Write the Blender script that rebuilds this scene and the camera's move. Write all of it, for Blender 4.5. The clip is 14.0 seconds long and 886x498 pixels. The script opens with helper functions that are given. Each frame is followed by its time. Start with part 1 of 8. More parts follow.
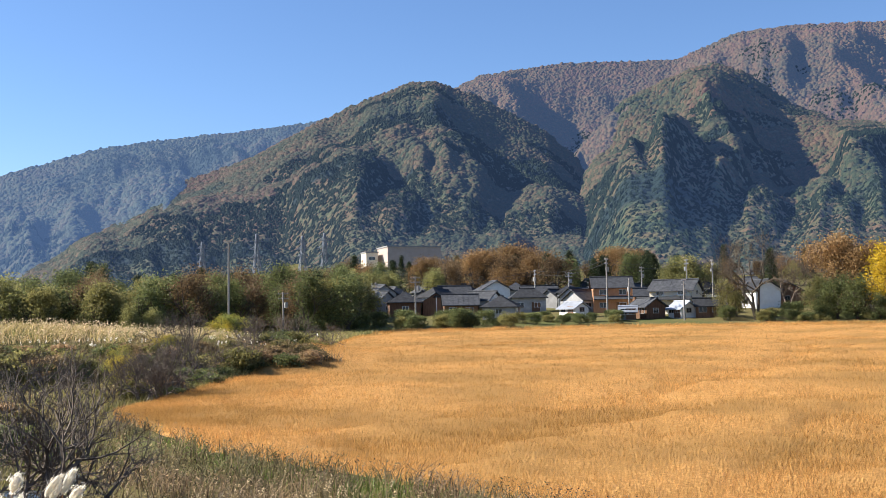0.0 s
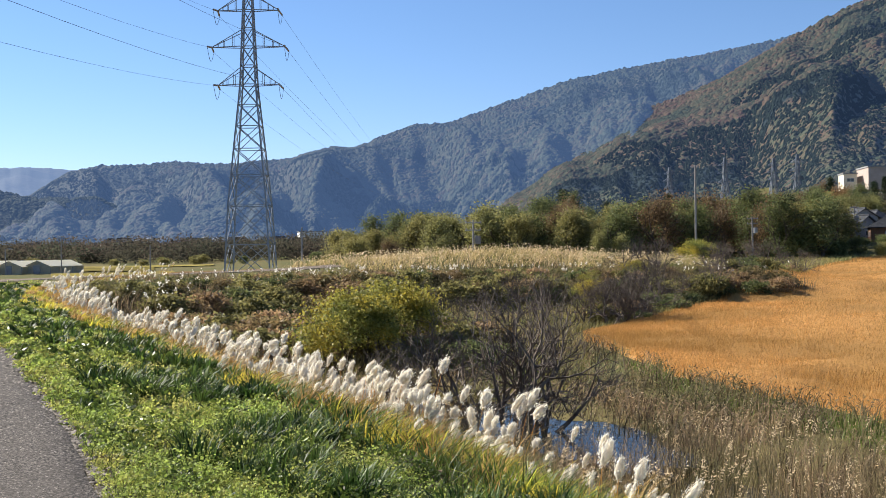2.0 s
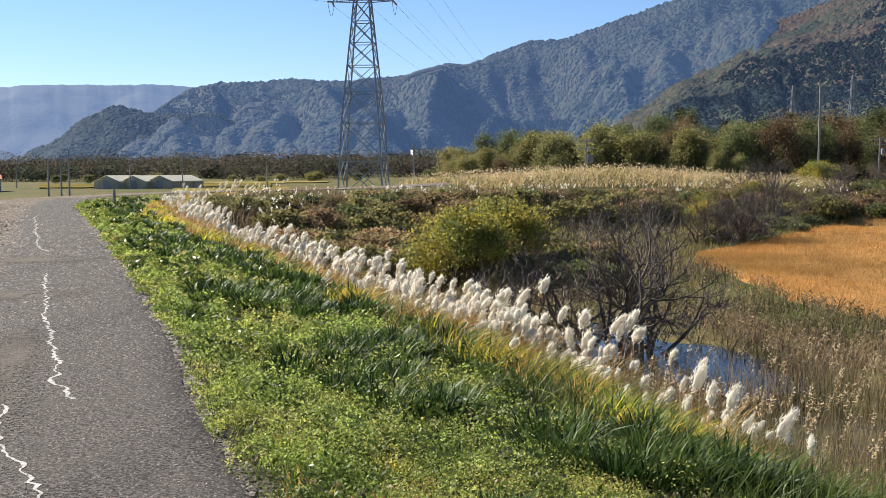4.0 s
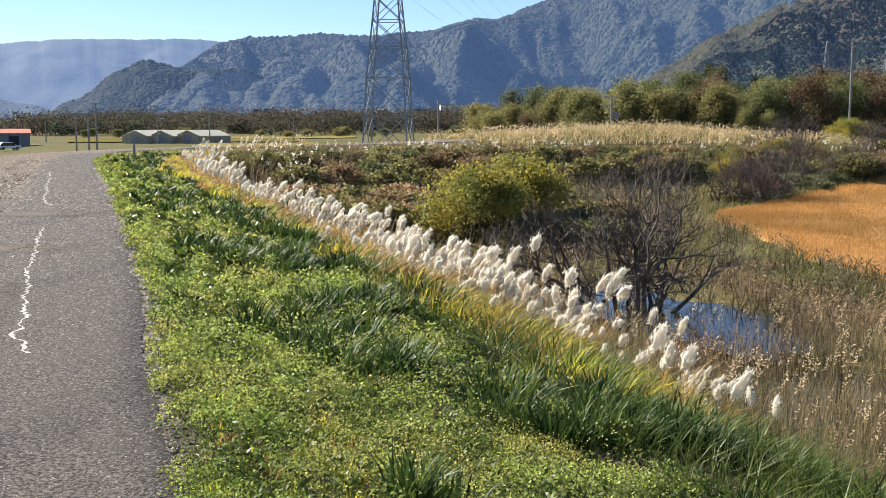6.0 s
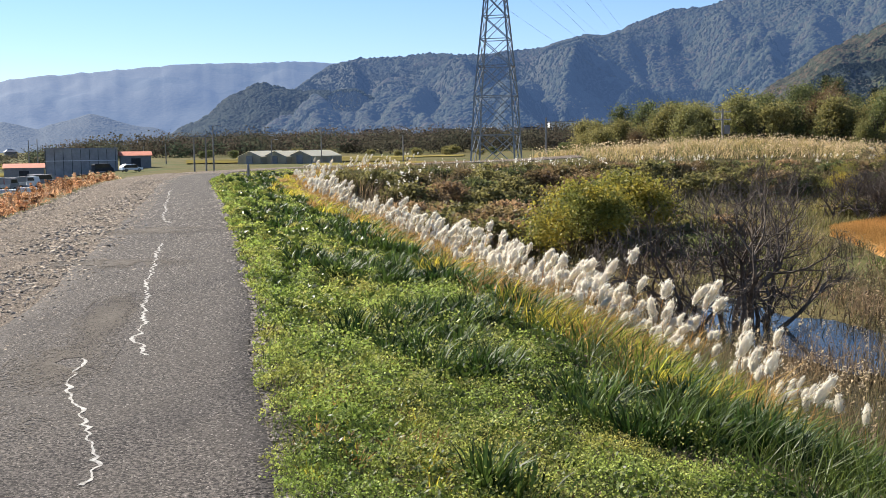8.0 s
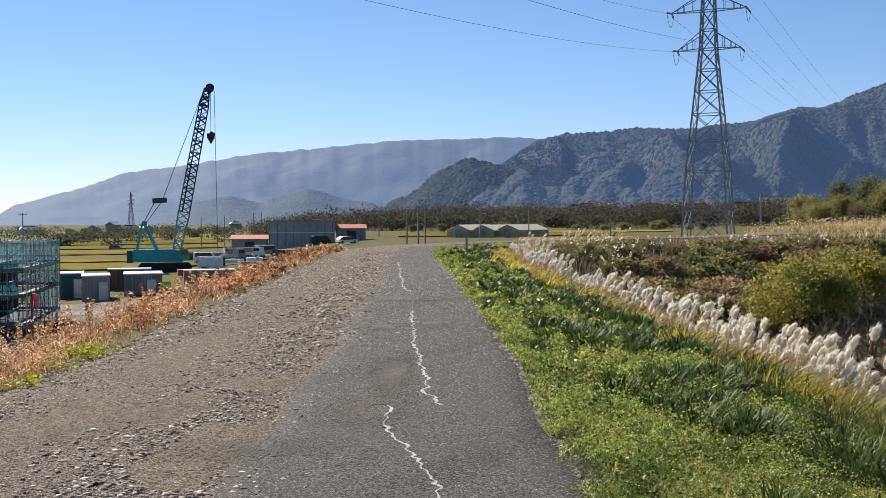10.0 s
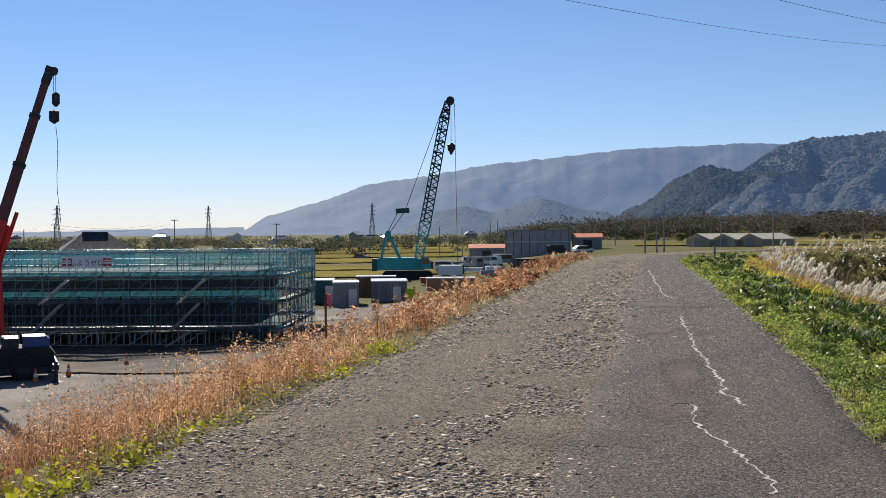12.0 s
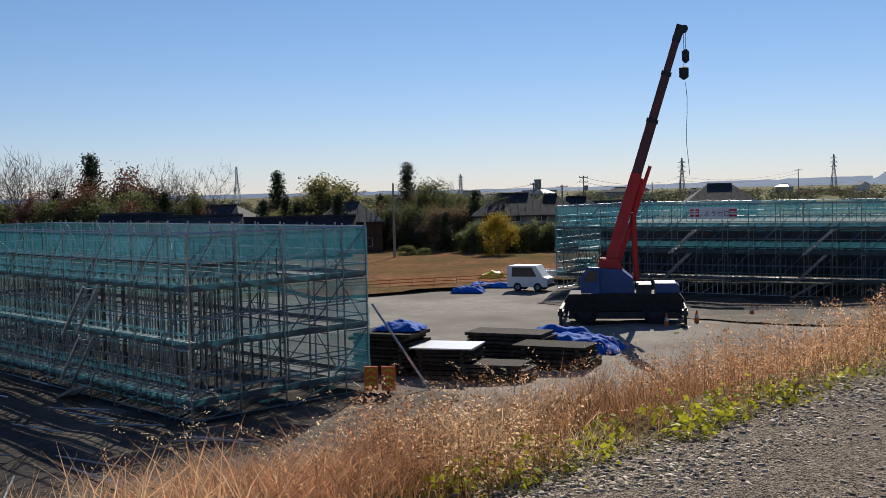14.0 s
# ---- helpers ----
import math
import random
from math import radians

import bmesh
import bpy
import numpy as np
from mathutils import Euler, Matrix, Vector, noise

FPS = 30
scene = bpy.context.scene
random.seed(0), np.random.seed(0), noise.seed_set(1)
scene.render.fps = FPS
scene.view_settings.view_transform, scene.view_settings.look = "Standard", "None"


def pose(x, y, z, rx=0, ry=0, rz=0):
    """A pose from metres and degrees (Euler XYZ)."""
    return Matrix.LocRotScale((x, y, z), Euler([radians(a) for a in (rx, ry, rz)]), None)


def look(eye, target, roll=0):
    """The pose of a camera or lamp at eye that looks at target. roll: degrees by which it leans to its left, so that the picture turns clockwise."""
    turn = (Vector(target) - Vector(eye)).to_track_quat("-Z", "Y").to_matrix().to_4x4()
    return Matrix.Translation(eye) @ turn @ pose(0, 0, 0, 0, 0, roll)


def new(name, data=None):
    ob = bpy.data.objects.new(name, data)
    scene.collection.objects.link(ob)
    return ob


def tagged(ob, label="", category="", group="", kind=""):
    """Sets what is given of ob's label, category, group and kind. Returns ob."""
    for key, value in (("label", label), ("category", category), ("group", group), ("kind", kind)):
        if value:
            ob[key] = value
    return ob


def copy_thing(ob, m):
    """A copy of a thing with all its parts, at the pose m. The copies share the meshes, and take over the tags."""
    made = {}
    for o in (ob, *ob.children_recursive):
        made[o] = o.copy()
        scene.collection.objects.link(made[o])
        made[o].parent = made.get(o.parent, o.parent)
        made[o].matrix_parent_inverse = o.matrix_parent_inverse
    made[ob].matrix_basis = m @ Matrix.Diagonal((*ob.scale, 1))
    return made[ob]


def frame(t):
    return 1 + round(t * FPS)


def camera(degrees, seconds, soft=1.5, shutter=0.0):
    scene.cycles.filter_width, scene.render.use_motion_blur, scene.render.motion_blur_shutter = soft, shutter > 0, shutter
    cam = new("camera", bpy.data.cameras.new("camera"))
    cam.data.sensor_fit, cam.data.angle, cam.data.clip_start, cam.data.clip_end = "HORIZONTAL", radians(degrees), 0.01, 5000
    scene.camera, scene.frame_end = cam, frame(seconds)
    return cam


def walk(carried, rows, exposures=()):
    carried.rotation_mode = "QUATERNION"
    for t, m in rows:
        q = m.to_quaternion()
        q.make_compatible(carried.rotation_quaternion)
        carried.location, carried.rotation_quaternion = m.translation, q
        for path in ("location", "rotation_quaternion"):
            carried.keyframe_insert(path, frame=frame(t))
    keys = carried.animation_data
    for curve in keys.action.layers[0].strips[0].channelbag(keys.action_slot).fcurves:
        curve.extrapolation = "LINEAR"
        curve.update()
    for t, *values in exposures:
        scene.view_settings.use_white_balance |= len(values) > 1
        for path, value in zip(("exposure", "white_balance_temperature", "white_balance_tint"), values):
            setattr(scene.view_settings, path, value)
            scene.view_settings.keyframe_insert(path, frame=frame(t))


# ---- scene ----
cam = camera(44.85, 14.0, 0.55)
PATH = [
    (0.0, pose(-0.25, 0.75, 1.60, 93.74, 0.87, -48.66)),
    (0.5, pose(-0.24, 0.77, 1.60, 93.29, 0.41, -43.35)),
    (1.0, pose(-0.23, 0.81, 1.61, 92.73, 0.13, -38.41)),
    (1.5, pose(-0.11, 0.83, 1.61, 91.99, 0.46, -32.98)),
    (2.0, pose(0.03, 0.87, 1.61, 90.10, 0.68, -24.08)),
    (2.5, pose(0.07, 1.00, 1.67, 88.45, 0.07, -20.90)),
    (3.0, pose(0.07, 0.94, 1.63, 87.45, -0.07, -19.32)),
    (5.5, pose(0.64, 0.86, 1.60, 83.84, -0.05, -17.38)),
    (6.0, pose(0.74, 0.80, 1.61, 83.46, -0.10, -16.54)),
    (6.5, pose(0.87, 0.76, 1.59, 83.26, -0.03, -15.35)),
    (7.0, pose(0.96, 0.74, 1.57, 83.21, 0.23, -14.22)),
    (9.5, pose(0.25, -0.39, 1.62, 87.69, 0.54, -2.81)),
    (10.0, pose(0.10, -0.55, 1.62, 88.47, 0.30, 0.10)),
    (10.5, pose(-0.03, -0.65, 1.61, 88.89, 0.12, 2.29)),
    (11.0, pose(-0.18, -0.72, 1.59, 89.16, 0.05, 4.56)),
    (11.5, pose(-0.38, -0.71, 1.56, 89.17, 0.20, 7.76)),
    (12.0, pose(-0.48, -0.90, 1.55, 89.06, 0.46, 12.50)),
    (12.5, pose(-0.50, -1.06, 1.54, 88.69, 0.87, 18.94)),
    (13.0, pose(-0.46, -1.34, 1.57, 88.05, 1.33, 26.96)),
    (13.5, pose(-0.45, -1.42, 1.54, 87.48, 1.33, 35.90)),
    (14.0, pose(-0.42, -1.47, 1.57, 86.94, 1.32, 44.79)),
]
walk(cam, PATH, [(0.0, 1.33), (1.5, 1.15), (3.0, 0.98), (6.5, 1.20), (9.5, 0.78), (11.0, 0.60), (12.5, 0.42), (14.0, 0.27)])

# ---- world, sun ----
SUN_AZ, SUN_EL = -32.0, 34.0     # degrees: azimuth clockwise from +y, elevation
world = bpy.data.worlds.new("sky")
scene.world = world
world.use_nodes = True
wn = world.node_tree.nodes
sky = wn.new("ShaderNodeTexSky")
sky.sky_type = "NISHITA"
sky.sun_disc = False
sky.sun_elevation = radians(SUN_EL)
sky.sun_rotation = radians(SUN_AZ)
sky.altitude, sky.air_density, sky.dust_density, sky.ozone_density = 300, 1.0, 0.0, 4.0
wn["Background"].inputs["Strength"].default_value = 0.061
tone = wn.new("ShaderNodeMix")
tone.data_type, tone.blend_type = "RGBA", "MULTIPLY"
tone.inputs[0].default_value = 1.0
up = wn.new("ShaderNodeSeparateXYZ")
way_up = wn.new("ShaderNodeTexCoord")
low = wn.new("ShaderNodeMapRange")
low.interpolation_type = "SMOOTHSTEP"
low.inputs["From Min"].default_value, low.inputs["From Max"].default_value = -0.02, 0.22
tint = wn.new("ShaderNodeMix")
tint.data_type = "RGBA"
tint.inputs[6].default_value, tint.inputs[7].default_value = (0.95, 0.95, 1.22, 1), (0.89, 0.97, 1.12, 1)
world.node_tree.links.new(way_up.outputs["Generated"], up.inputs[0])
world.node_tree.links.new(up.outputs["Z"], low.inputs["Value"])
world.node_tree.links.new(low.outputs["Result"], tint.inputs[0])
world.node_tree.links.new(tint.outputs[2], tone.inputs[7])
world.node_tree.links.new(sky.outputs["Color"], tone.inputs[6])
world.node_tree.links.new(tone.outputs[2], wn["Background"].inputs["Color"])
sun = new("sun", bpy.data.lights.new("sun", "SUN"))
sun.data.energy, sun.data.angle, sun.data.color = 5.0, radians(0.53), (1.0, 0.93, 0.82)
ca, sa, ce, se = math.cos(radians(SUN_AZ)), math.sin(radians(SUN_AZ)), math.cos(radians(SUN_EL)), math.sin(radians(SUN_EL))
sun.matrix_world = look((sa * ce * 100, ca * ce * 100, se * 100), (0, 0, 0))
scene.view_settings.exposure = 0.0


# ---- materials ----
def mat(name, c1, c2, scale=1.0, rough=0.85, bump=0.0, bscale=None, metal=0.0, c3=None, big=0.0, objvar=0.0, spec=0.3, stretch=(1, 1, 1), dist=0.05, trans=0.0, island=0.0, sharp=(0.33, 0.67), cover=1.0):
    """Two-tone noise material with a large-scale third tone, fine relief and per-object or per-island variation."""
    m = bpy.data.materials.new(name)
    m.use_nodes = True
    nt = m.node_tree
    n, l = nt.nodes, nt.links
    b = n["Principled BSDF"]
    geo = n.new("ShaderNodeNewGeometry")
    mp = n.new("ShaderNodeMapping")
    mp.inputs["Scale"].default_value = stretch
    l.new(geo.outputs["Position"], mp.inputs["Vector"])
    nz = n.new("ShaderNodeTexNoise")
    nz.inputs["Scale"].default_value = scale
    nz.inputs["Detail"].default_value = 6
    nz.inputs["Roughness"].default_value = 0.72
    l.new(mp.outputs["Vector"], nz.inputs["Vector"])
    ramp = n.new("ShaderNodeValToRGB")
    ramp.color_ramp.elements[0].position, ramp.color_ramp.elements[1].position = sharp
    ramp.color_ramp.elements[0].color, ramp.color_ramp.elements[1].color = (*c1, 1), (*c2, 1)
    l.new(nz.outputs["Fac"], ramp.inputs["Fac"])
    col = ramp.outputs["Color"]
    if c3:
        n2 = n.new("ShaderNodeTexNoise")
        n2.inputs["Scale"].default_value = big or scale * 0.13
        n2.inputs["Detail"].default_value = 4
        l.new(geo.outputs["Position"], n2.inputs["Vector"])
        r2 = n.new("ShaderNodeValToRGB")
        r2.color_ramp.elements[0].position, r2.color_ramp.elements[1].position = 0.42, 0.66
        r2.color_ramp.elements[1].color = (cover, cover, cover, 1)
        l.new(n2.outputs["Fac"], r2.inputs["Fac"])
        mx = n.new("ShaderNodeMix")
        mx.data_type = "RGBA"
        l.new(r2.outputs["Color"], mx.inputs[0])
        l.new(col, mx.inputs[6])
        mx.inputs[7].default_value = (*c3, 1)
        col = mx.outputs[2]
    for amount, source in ((objvar, "o"), (island, "i")):
        if amount:
            if source == "o":
                rnd = n.new("ShaderNodeObjectInfo").outputs["Random"]
            else:
                rnd = geo.outputs["Random Per Island"]
            mr = n.new("ShaderNodeMapRange")
            mr.inputs["To Min"].default_value, mr.inputs["To Max"].default_value = 1 - amount, 1 + amount
            l.new(rnd, mr.inputs["Value"])
            hs = n.new("ShaderNodeHueSaturation")
            l.new(mr.outputs["Result"], hs.inputs["Value"])
            l.new(col, hs.inputs["Color"])
            col = hs.outputs["Color"]
    l.new(col, b.inputs["Base Color"])
    b.inputs["Roughness"].default_value = rough
    b.inputs["Metallic"].default_value = metal
    b.inputs["Specular IOR Level"].default_value = spec
    if bump:
        nb = n.new("ShaderNodeTexNoise")
        nb.inputs["Scale"].default_value = bscale or scale * 4
        nb.inputs["Detail"].default_value = 5
        l.new(mp.outputs["Vector"], nb.inputs["Vector"])
        bp = n.new("ShaderNodeBump")
        bp.inputs["Strength"].default_value, bp.inputs["Distance"].default_value = bump, dist
        l.new(nb.outputs["Fac"], bp.inputs["Height"])
        l.new(bp.outputs["Normal"], b.inputs["Normal"])
    if trans:
        tr = n.new("ShaderNodeBsdfTranslucent")
        l.new(col, tr.inputs["Color"])
        ms = n.new("ShaderNodeMixShader")
        ms.inputs["Fac"].default_value = trans
        l.new(b.outputs["BSDF"], ms.inputs[1])
        l.new(tr.outputs["BSDF"], ms.inputs[2])
        l.new(ms.outputs["Shader"], n["Material Output"].inputs["Surface"])
    return m


def forest_mat(name, tones, crown, haze=(0, 0, 0), haze_amount=0.0, patch=0.004, conifer=(0.011, 0.02, 0.013), conifer_cut=0.55, tone_scale=0.006, relief=0.75):
    """Wooded slopes: one tone per crown, dark conifer stands in patches, domed crowns as relief; a distant backdrop may glow with air light."""
    m = bpy.data.materials.new(name)
    m.use_nodes = True
    nt = m.node_tree
    n, l = nt.nodes, nt.links
    b = n["Principled BSDF"]
    geo = n.new("ShaderNodeNewGeometry")
    vo = n.new("ShaderNodeTexVoronoi")
    vo.inputs["Scale"].default_value = 1.0 / crown
    l.new(geo.outputs["Position"], vo.inputs["Vector"])
    sep = n.new("ShaderNodeSeparateColor")
    l.new(vo.outputs["Color"], sep.inputs["Color"])
    big = n.new("ShaderNodeTexNoise")
    big.inputs["Scale"].default_value = tone_scale
    big.inputs["Detail"].default_value = 5
    l.new(geo.outputs["Position"], big.inputs["Vector"])
    ad = n.new("ShaderNodeMath")
    ad.operation = "MULTIPLY_ADD"
    l.new(sep.outputs[0], ad.inputs[0])
    ad.inputs[1].default_value = 0.5
    mr = n.new("ShaderNodeMapRange")
    mr.inputs["From Min"].default_value, mr.inputs["From Max"].default_value = 0.3, 0.7
    mr.inputs["To Min"].default_value, mr.inputs["To Max"].default_value = 0.0, 0.5
    l.new(big.outputs["Fac"], mr.inputs["Value"])
    l.new(mr.outputs["Result"], ad.inputs[2])
    ramp = n.new("ShaderNodeValToRGB")
    cr = ramp.color_ramp
    cr.elements[0].color, cr.elements[1].color = (*tones[0], 1), (*tones[-1], 1)
    for i, c in enumerate(tones[1:-1]):
        e = cr.elements.new((i + 1) / (len(tones) - 1))
        e.color = (*c, 1)
    l.new(ad.outputs[0], ramp.inputs["Fac"])
    pn = n.new("ShaderNodeTexNoise")
    pn.inputs["Scale"].default_value = patch
    pn.inputs["Detail"].default_value = 3
    l.new(geo.outputs["Position"], pn.inputs["Vector"])
    pr = n.new("ShaderNodeValToRGB")
    pr.color_ramp.elements[0].position, pr.color_ramp.elements[1].position = conifer_cut, conifer_cut + 0.03
    l.new(pn.outputs["Fac"], pr.inputs["Fac"])
    mx = n.new("ShaderNodeMix")
    mx.data_type = "RGBA"
    l.new(pr.outputs["Color"], mx.inputs[0])
    l.new(ramp.outputs["Color"], mx.inputs[6])
    mx.inputs[7].default_value = (*conifer, 1)
    l.new(mx.outputs[2], b.inputs["Base Color"])
    b.inputs["Roughness"].default_value = 0.9
    b.inputs["Specular IOR Level"].default_value = 0.1
    inv = n.new("ShaderNodeMath")
    inv.operation = "SUBTRACT"
    inv.inputs[0].default_value = 1.0
    l.new(vo.outputs["Distance"], inv.inputs[1])
    nf = n.new("ShaderNodeTexNoise")
    nf.inputs["Scale"].default_value = 3.0 / crown
    nf.inputs["Detail"].default_value = 4
    l.new(geo.outputs["Position"], nf.inputs["Vector"])
    sm = n.new("ShaderNodeMath")
    sm.operation = "MULTIPLY_ADD"
    l.new(nf.outputs["Fac"], sm.inputs[0])
    sm.inputs[1].default_value = 0.6
    l.new(inv.outputs[0], sm.inputs[2])
    bp = n.new("ShaderNodeBump")
    bp.inputs["Strength"].default_value, bp.inputs["Distance"].default_value = 1.0, crown * relief
    l.new(sm.outputs[0], bp.inputs["Height"])
    l.new(bp.outputs["Normal"], b.inputs["Normal"])
    # distance haze is painted on as an even glow of the slopes
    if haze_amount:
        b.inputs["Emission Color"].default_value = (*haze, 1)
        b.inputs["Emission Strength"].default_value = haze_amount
    return m


# bluish air light that the mountain materials emit in place of haze
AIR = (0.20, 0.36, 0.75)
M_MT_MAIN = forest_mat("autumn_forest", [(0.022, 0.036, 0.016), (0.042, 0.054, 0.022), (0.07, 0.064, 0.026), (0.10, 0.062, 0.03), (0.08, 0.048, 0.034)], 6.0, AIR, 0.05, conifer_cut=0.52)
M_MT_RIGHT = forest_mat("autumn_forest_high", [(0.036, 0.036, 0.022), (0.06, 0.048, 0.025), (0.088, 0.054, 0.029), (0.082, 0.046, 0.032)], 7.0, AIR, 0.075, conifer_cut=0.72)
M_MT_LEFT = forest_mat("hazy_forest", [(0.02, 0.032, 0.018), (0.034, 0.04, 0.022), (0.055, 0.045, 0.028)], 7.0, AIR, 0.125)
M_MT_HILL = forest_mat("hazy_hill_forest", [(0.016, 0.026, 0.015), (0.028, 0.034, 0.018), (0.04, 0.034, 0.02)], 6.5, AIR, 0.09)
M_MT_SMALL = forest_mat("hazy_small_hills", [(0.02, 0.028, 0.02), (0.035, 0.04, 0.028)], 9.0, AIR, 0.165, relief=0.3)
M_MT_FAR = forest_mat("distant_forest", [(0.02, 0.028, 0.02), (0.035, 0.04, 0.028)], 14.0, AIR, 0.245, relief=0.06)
M_GROUND = mat("rough_grassland", (0.10, 0.085, 0.035), (0.17, 0.14, 0.06), 0.9, 0.95, 0.6, 6.0, spec=0.05, c3=(0.09, 0.10, 0.035), big=0.06, dist=0.15)
M_ASPHALT = mat("worn_asphalt", (0.018, 0.016, 0.015), (0.19, 0.165, 0.142), 44.0, 0.9, 0.9, 80.0, c3=(0.085, 0.074, 0.063), big=0.9, spec=0.12, dist=0.009, sharp=(0.44, 0.60), cover=0.5)
M_GRAVEL = mat("packed_gravel", (0.045, 0.036, 0.028), (0.31, 0.25, 0.19), 38.0, 0.95, 1.0, 55.0, c3=(0.17, 0.136, 0.103), big=0.8, spec=0.08, dist=0.02, sharp=(0.42, 0.58), cover=0.45)
M_SOIL = mat("dark_verge_soil", (0.035, 0.03, 0.017), (0.09, 0.075, 0.042), 6.0, 0.95, 0.6, 15.0, dist=0.04)
M_SITE = mat("site_gravel", (0.20, 0.178, 0.155), (0.30, 0.272, 0.235), 1.2, 0.95, 0.5, 9.0, c3=(0.15, 0.13, 0.112), big=0.12, dist=0.05, spec=0.12)
M_RICE = mat("golden_crop", (0.48, 0.23, 0.065), (0.78, 0.45, 0.15), 4.5, 0.9, 1.0, 9.0, c3=(0.45, 0.25, 0.075), big=0.10, dist=0.25, island=0.42, trans=0.35)
M_STEEL = mat("galvanised_steel", (0.19, 0.21, 0.24), (0.29, 0.32, 0.35), 3.0, 0.55, metal=0.1)


# ---- mesh building ----
class Mesh:
    """Collects vertices and faces of one part."""

    def __init__(self):
        self.v, self.f = [], []

    def add(self, verts, faces):
        o = len(self.v)
        self.v.extend(verts)
        self.f.extend([tuple(i + o for i in f) for f in faces])
        return self

    def box(self, x0, x1, y0, y1, z0, z1, m=None):
        vs = [Vector(p) for p in ((x0, y0, z0), (x1, y0, z0), (x1, y1, z0), (x0, y1, z0), (x0, y0, z1), (x1, y0, z1), (x1, y1, z1), (x0, y1, z1))]
        if m:
            vs = [m @ p for p in vs]
        return self.add([tuple(p) for p in vs], [(0, 3, 2, 1), (4, 5, 6, 7), (0, 1, 5, 4), (1, 2, 6, 5), (2, 3, 7, 6), (3, 0, 4, 7)])

    def tube(self, p, q, r0, r1=None, n=6, caps=True):
        p, q = Vector(p), Vector(q)
        r1 = r0 if r1 is None else r1
        d = (q - p)
        if d.length < 1e-6:
            return self
        d.normalize()
        a = d.orthogonal().normalized()
        b = d.cross(a)
        vs = []
        for c, r in ((p, r0), (q, r1)):
            for i in range(n):
                t = 2 * math.pi * i / n
                vs.append(tuple(c + (a * math.cos(t) + b * math.sin(t)) * r))
        fs = [(i, (i + 1) % n, n + (i + 1) % n, n + i) for i in range(n)]
        if caps:
            fs += [tuple(range(n - 1, -1, -1)), tuple(range(n, 2 * n))]
        return self.add(vs, fs)

    def beam(self, p, q, w, h=None):
        """A square bar from p to q."""
        return self.tube(p, q, w * 0.7071, (h or w) * 0.7071, 4)

    def path(self, pts, r, n=5):
        pts = [Vector(p) for p in pts]
        r = list(r) if isinstance(r, (list, tuple)) else [r] * len(pts)
        ref = (pts[-1] - pts[0]).orthogonal().normalized()
        vs = []
        for i, p in enumerate(pts):
            d = (pts[min(i + 1, len(pts) - 1)] - pts[max(i - 1, 0)]).normalized()
            a = (ref - d * ref.dot(d)).normalized()
            b = d.cross(a)
            vs += [tuple(p + (a * math.cos(2 * math.pi * k / n) + b * math.sin(2 * math.pi * k / n)) * r[i]) for k in range(n)]
        fs = [(i * n + k, i * n + (k + 1) % n, (i + 1) * n + (k + 1) % n, (i + 1) * n + k) for i in range(len(pts) - 1) for k in range(n)]
        return self.add(vs, fs + [tuple(range(n - 1, -1, -1)), tuple(range((len(pts) - 1) * n, len(pts) * n))])

    def prism(self, poly, y0, y1, m=None):
        """A polygon in x, z pushed from y0 to y1."""
        k = len(poly)
        vs = [Vector((x, y, z)) for y in (y0, y1) for x, z in poly]
        if m:
            vs = [m @ p for p in vs]
        fs = [tuple(range(k)), tuple(range(2 * k - 1, k - 1, -1))] + [(i, k + i, k + (i + 1) % k, (i + 1) % k) for i in range(k)]
        return self.add([tuple(p) for p in vs], fs)

    def lathe(self, rings, n=12, centre=(0, 0)):
        """Rings of (radius, z) round a vertical axis."""
        vs, fs = [], []
        for r, z in rings:
            for i in range(n):
                t = 2 * math.pi * i / n
                vs.append((centre[0] + r * math.cos(t), centre[1] + r * math.sin(t), z))
        for k in range(len(rings) - 1):
            for i in range(n):
                fs.append((k * n + i, k * n + (i + 1) % n, (k + 1) * n + (i + 1) % n, (k + 1) * n + i))
        fs += [tuple(range(n - 1, -1, -1)), tuple(range((len(rings) - 1) * n, len(rings) * n))]
        return self.add(vs, fs)

    def data(self, name, *materials):
        me = bpy.data.meshes.new(name)
        me.from_pydata(self.v, [], self.f)
        for m in materials:
            me.materials.append(m)
        me.update()
        return me


def part(name, mesh, material, parent=None, label="", smooth=False):
    ob = new(name, mesh.data(name, material))
    if smooth:
        ob.data.polygons.foreach_set("use_smooth", [True] * len(ob.data.polygons))
    ob.parent = parent
    if label:
        ob["label"] = label
    return ob


def thing(name, label, category, m=None, group="", kind=""):
    ob = new(name)
    if m is not None:
        ob.matrix_basis = m
    return tagged(ob, label, category, group, kind)


def solid(name, mesh, material, label, category, m=None, group="", kind="", smooth=False):
    ob = part(name, mesh, material, None, "", smooth)
    if m is not None:
        ob.matrix_basis = m
    return tagged(ob, label, category, group, kind)


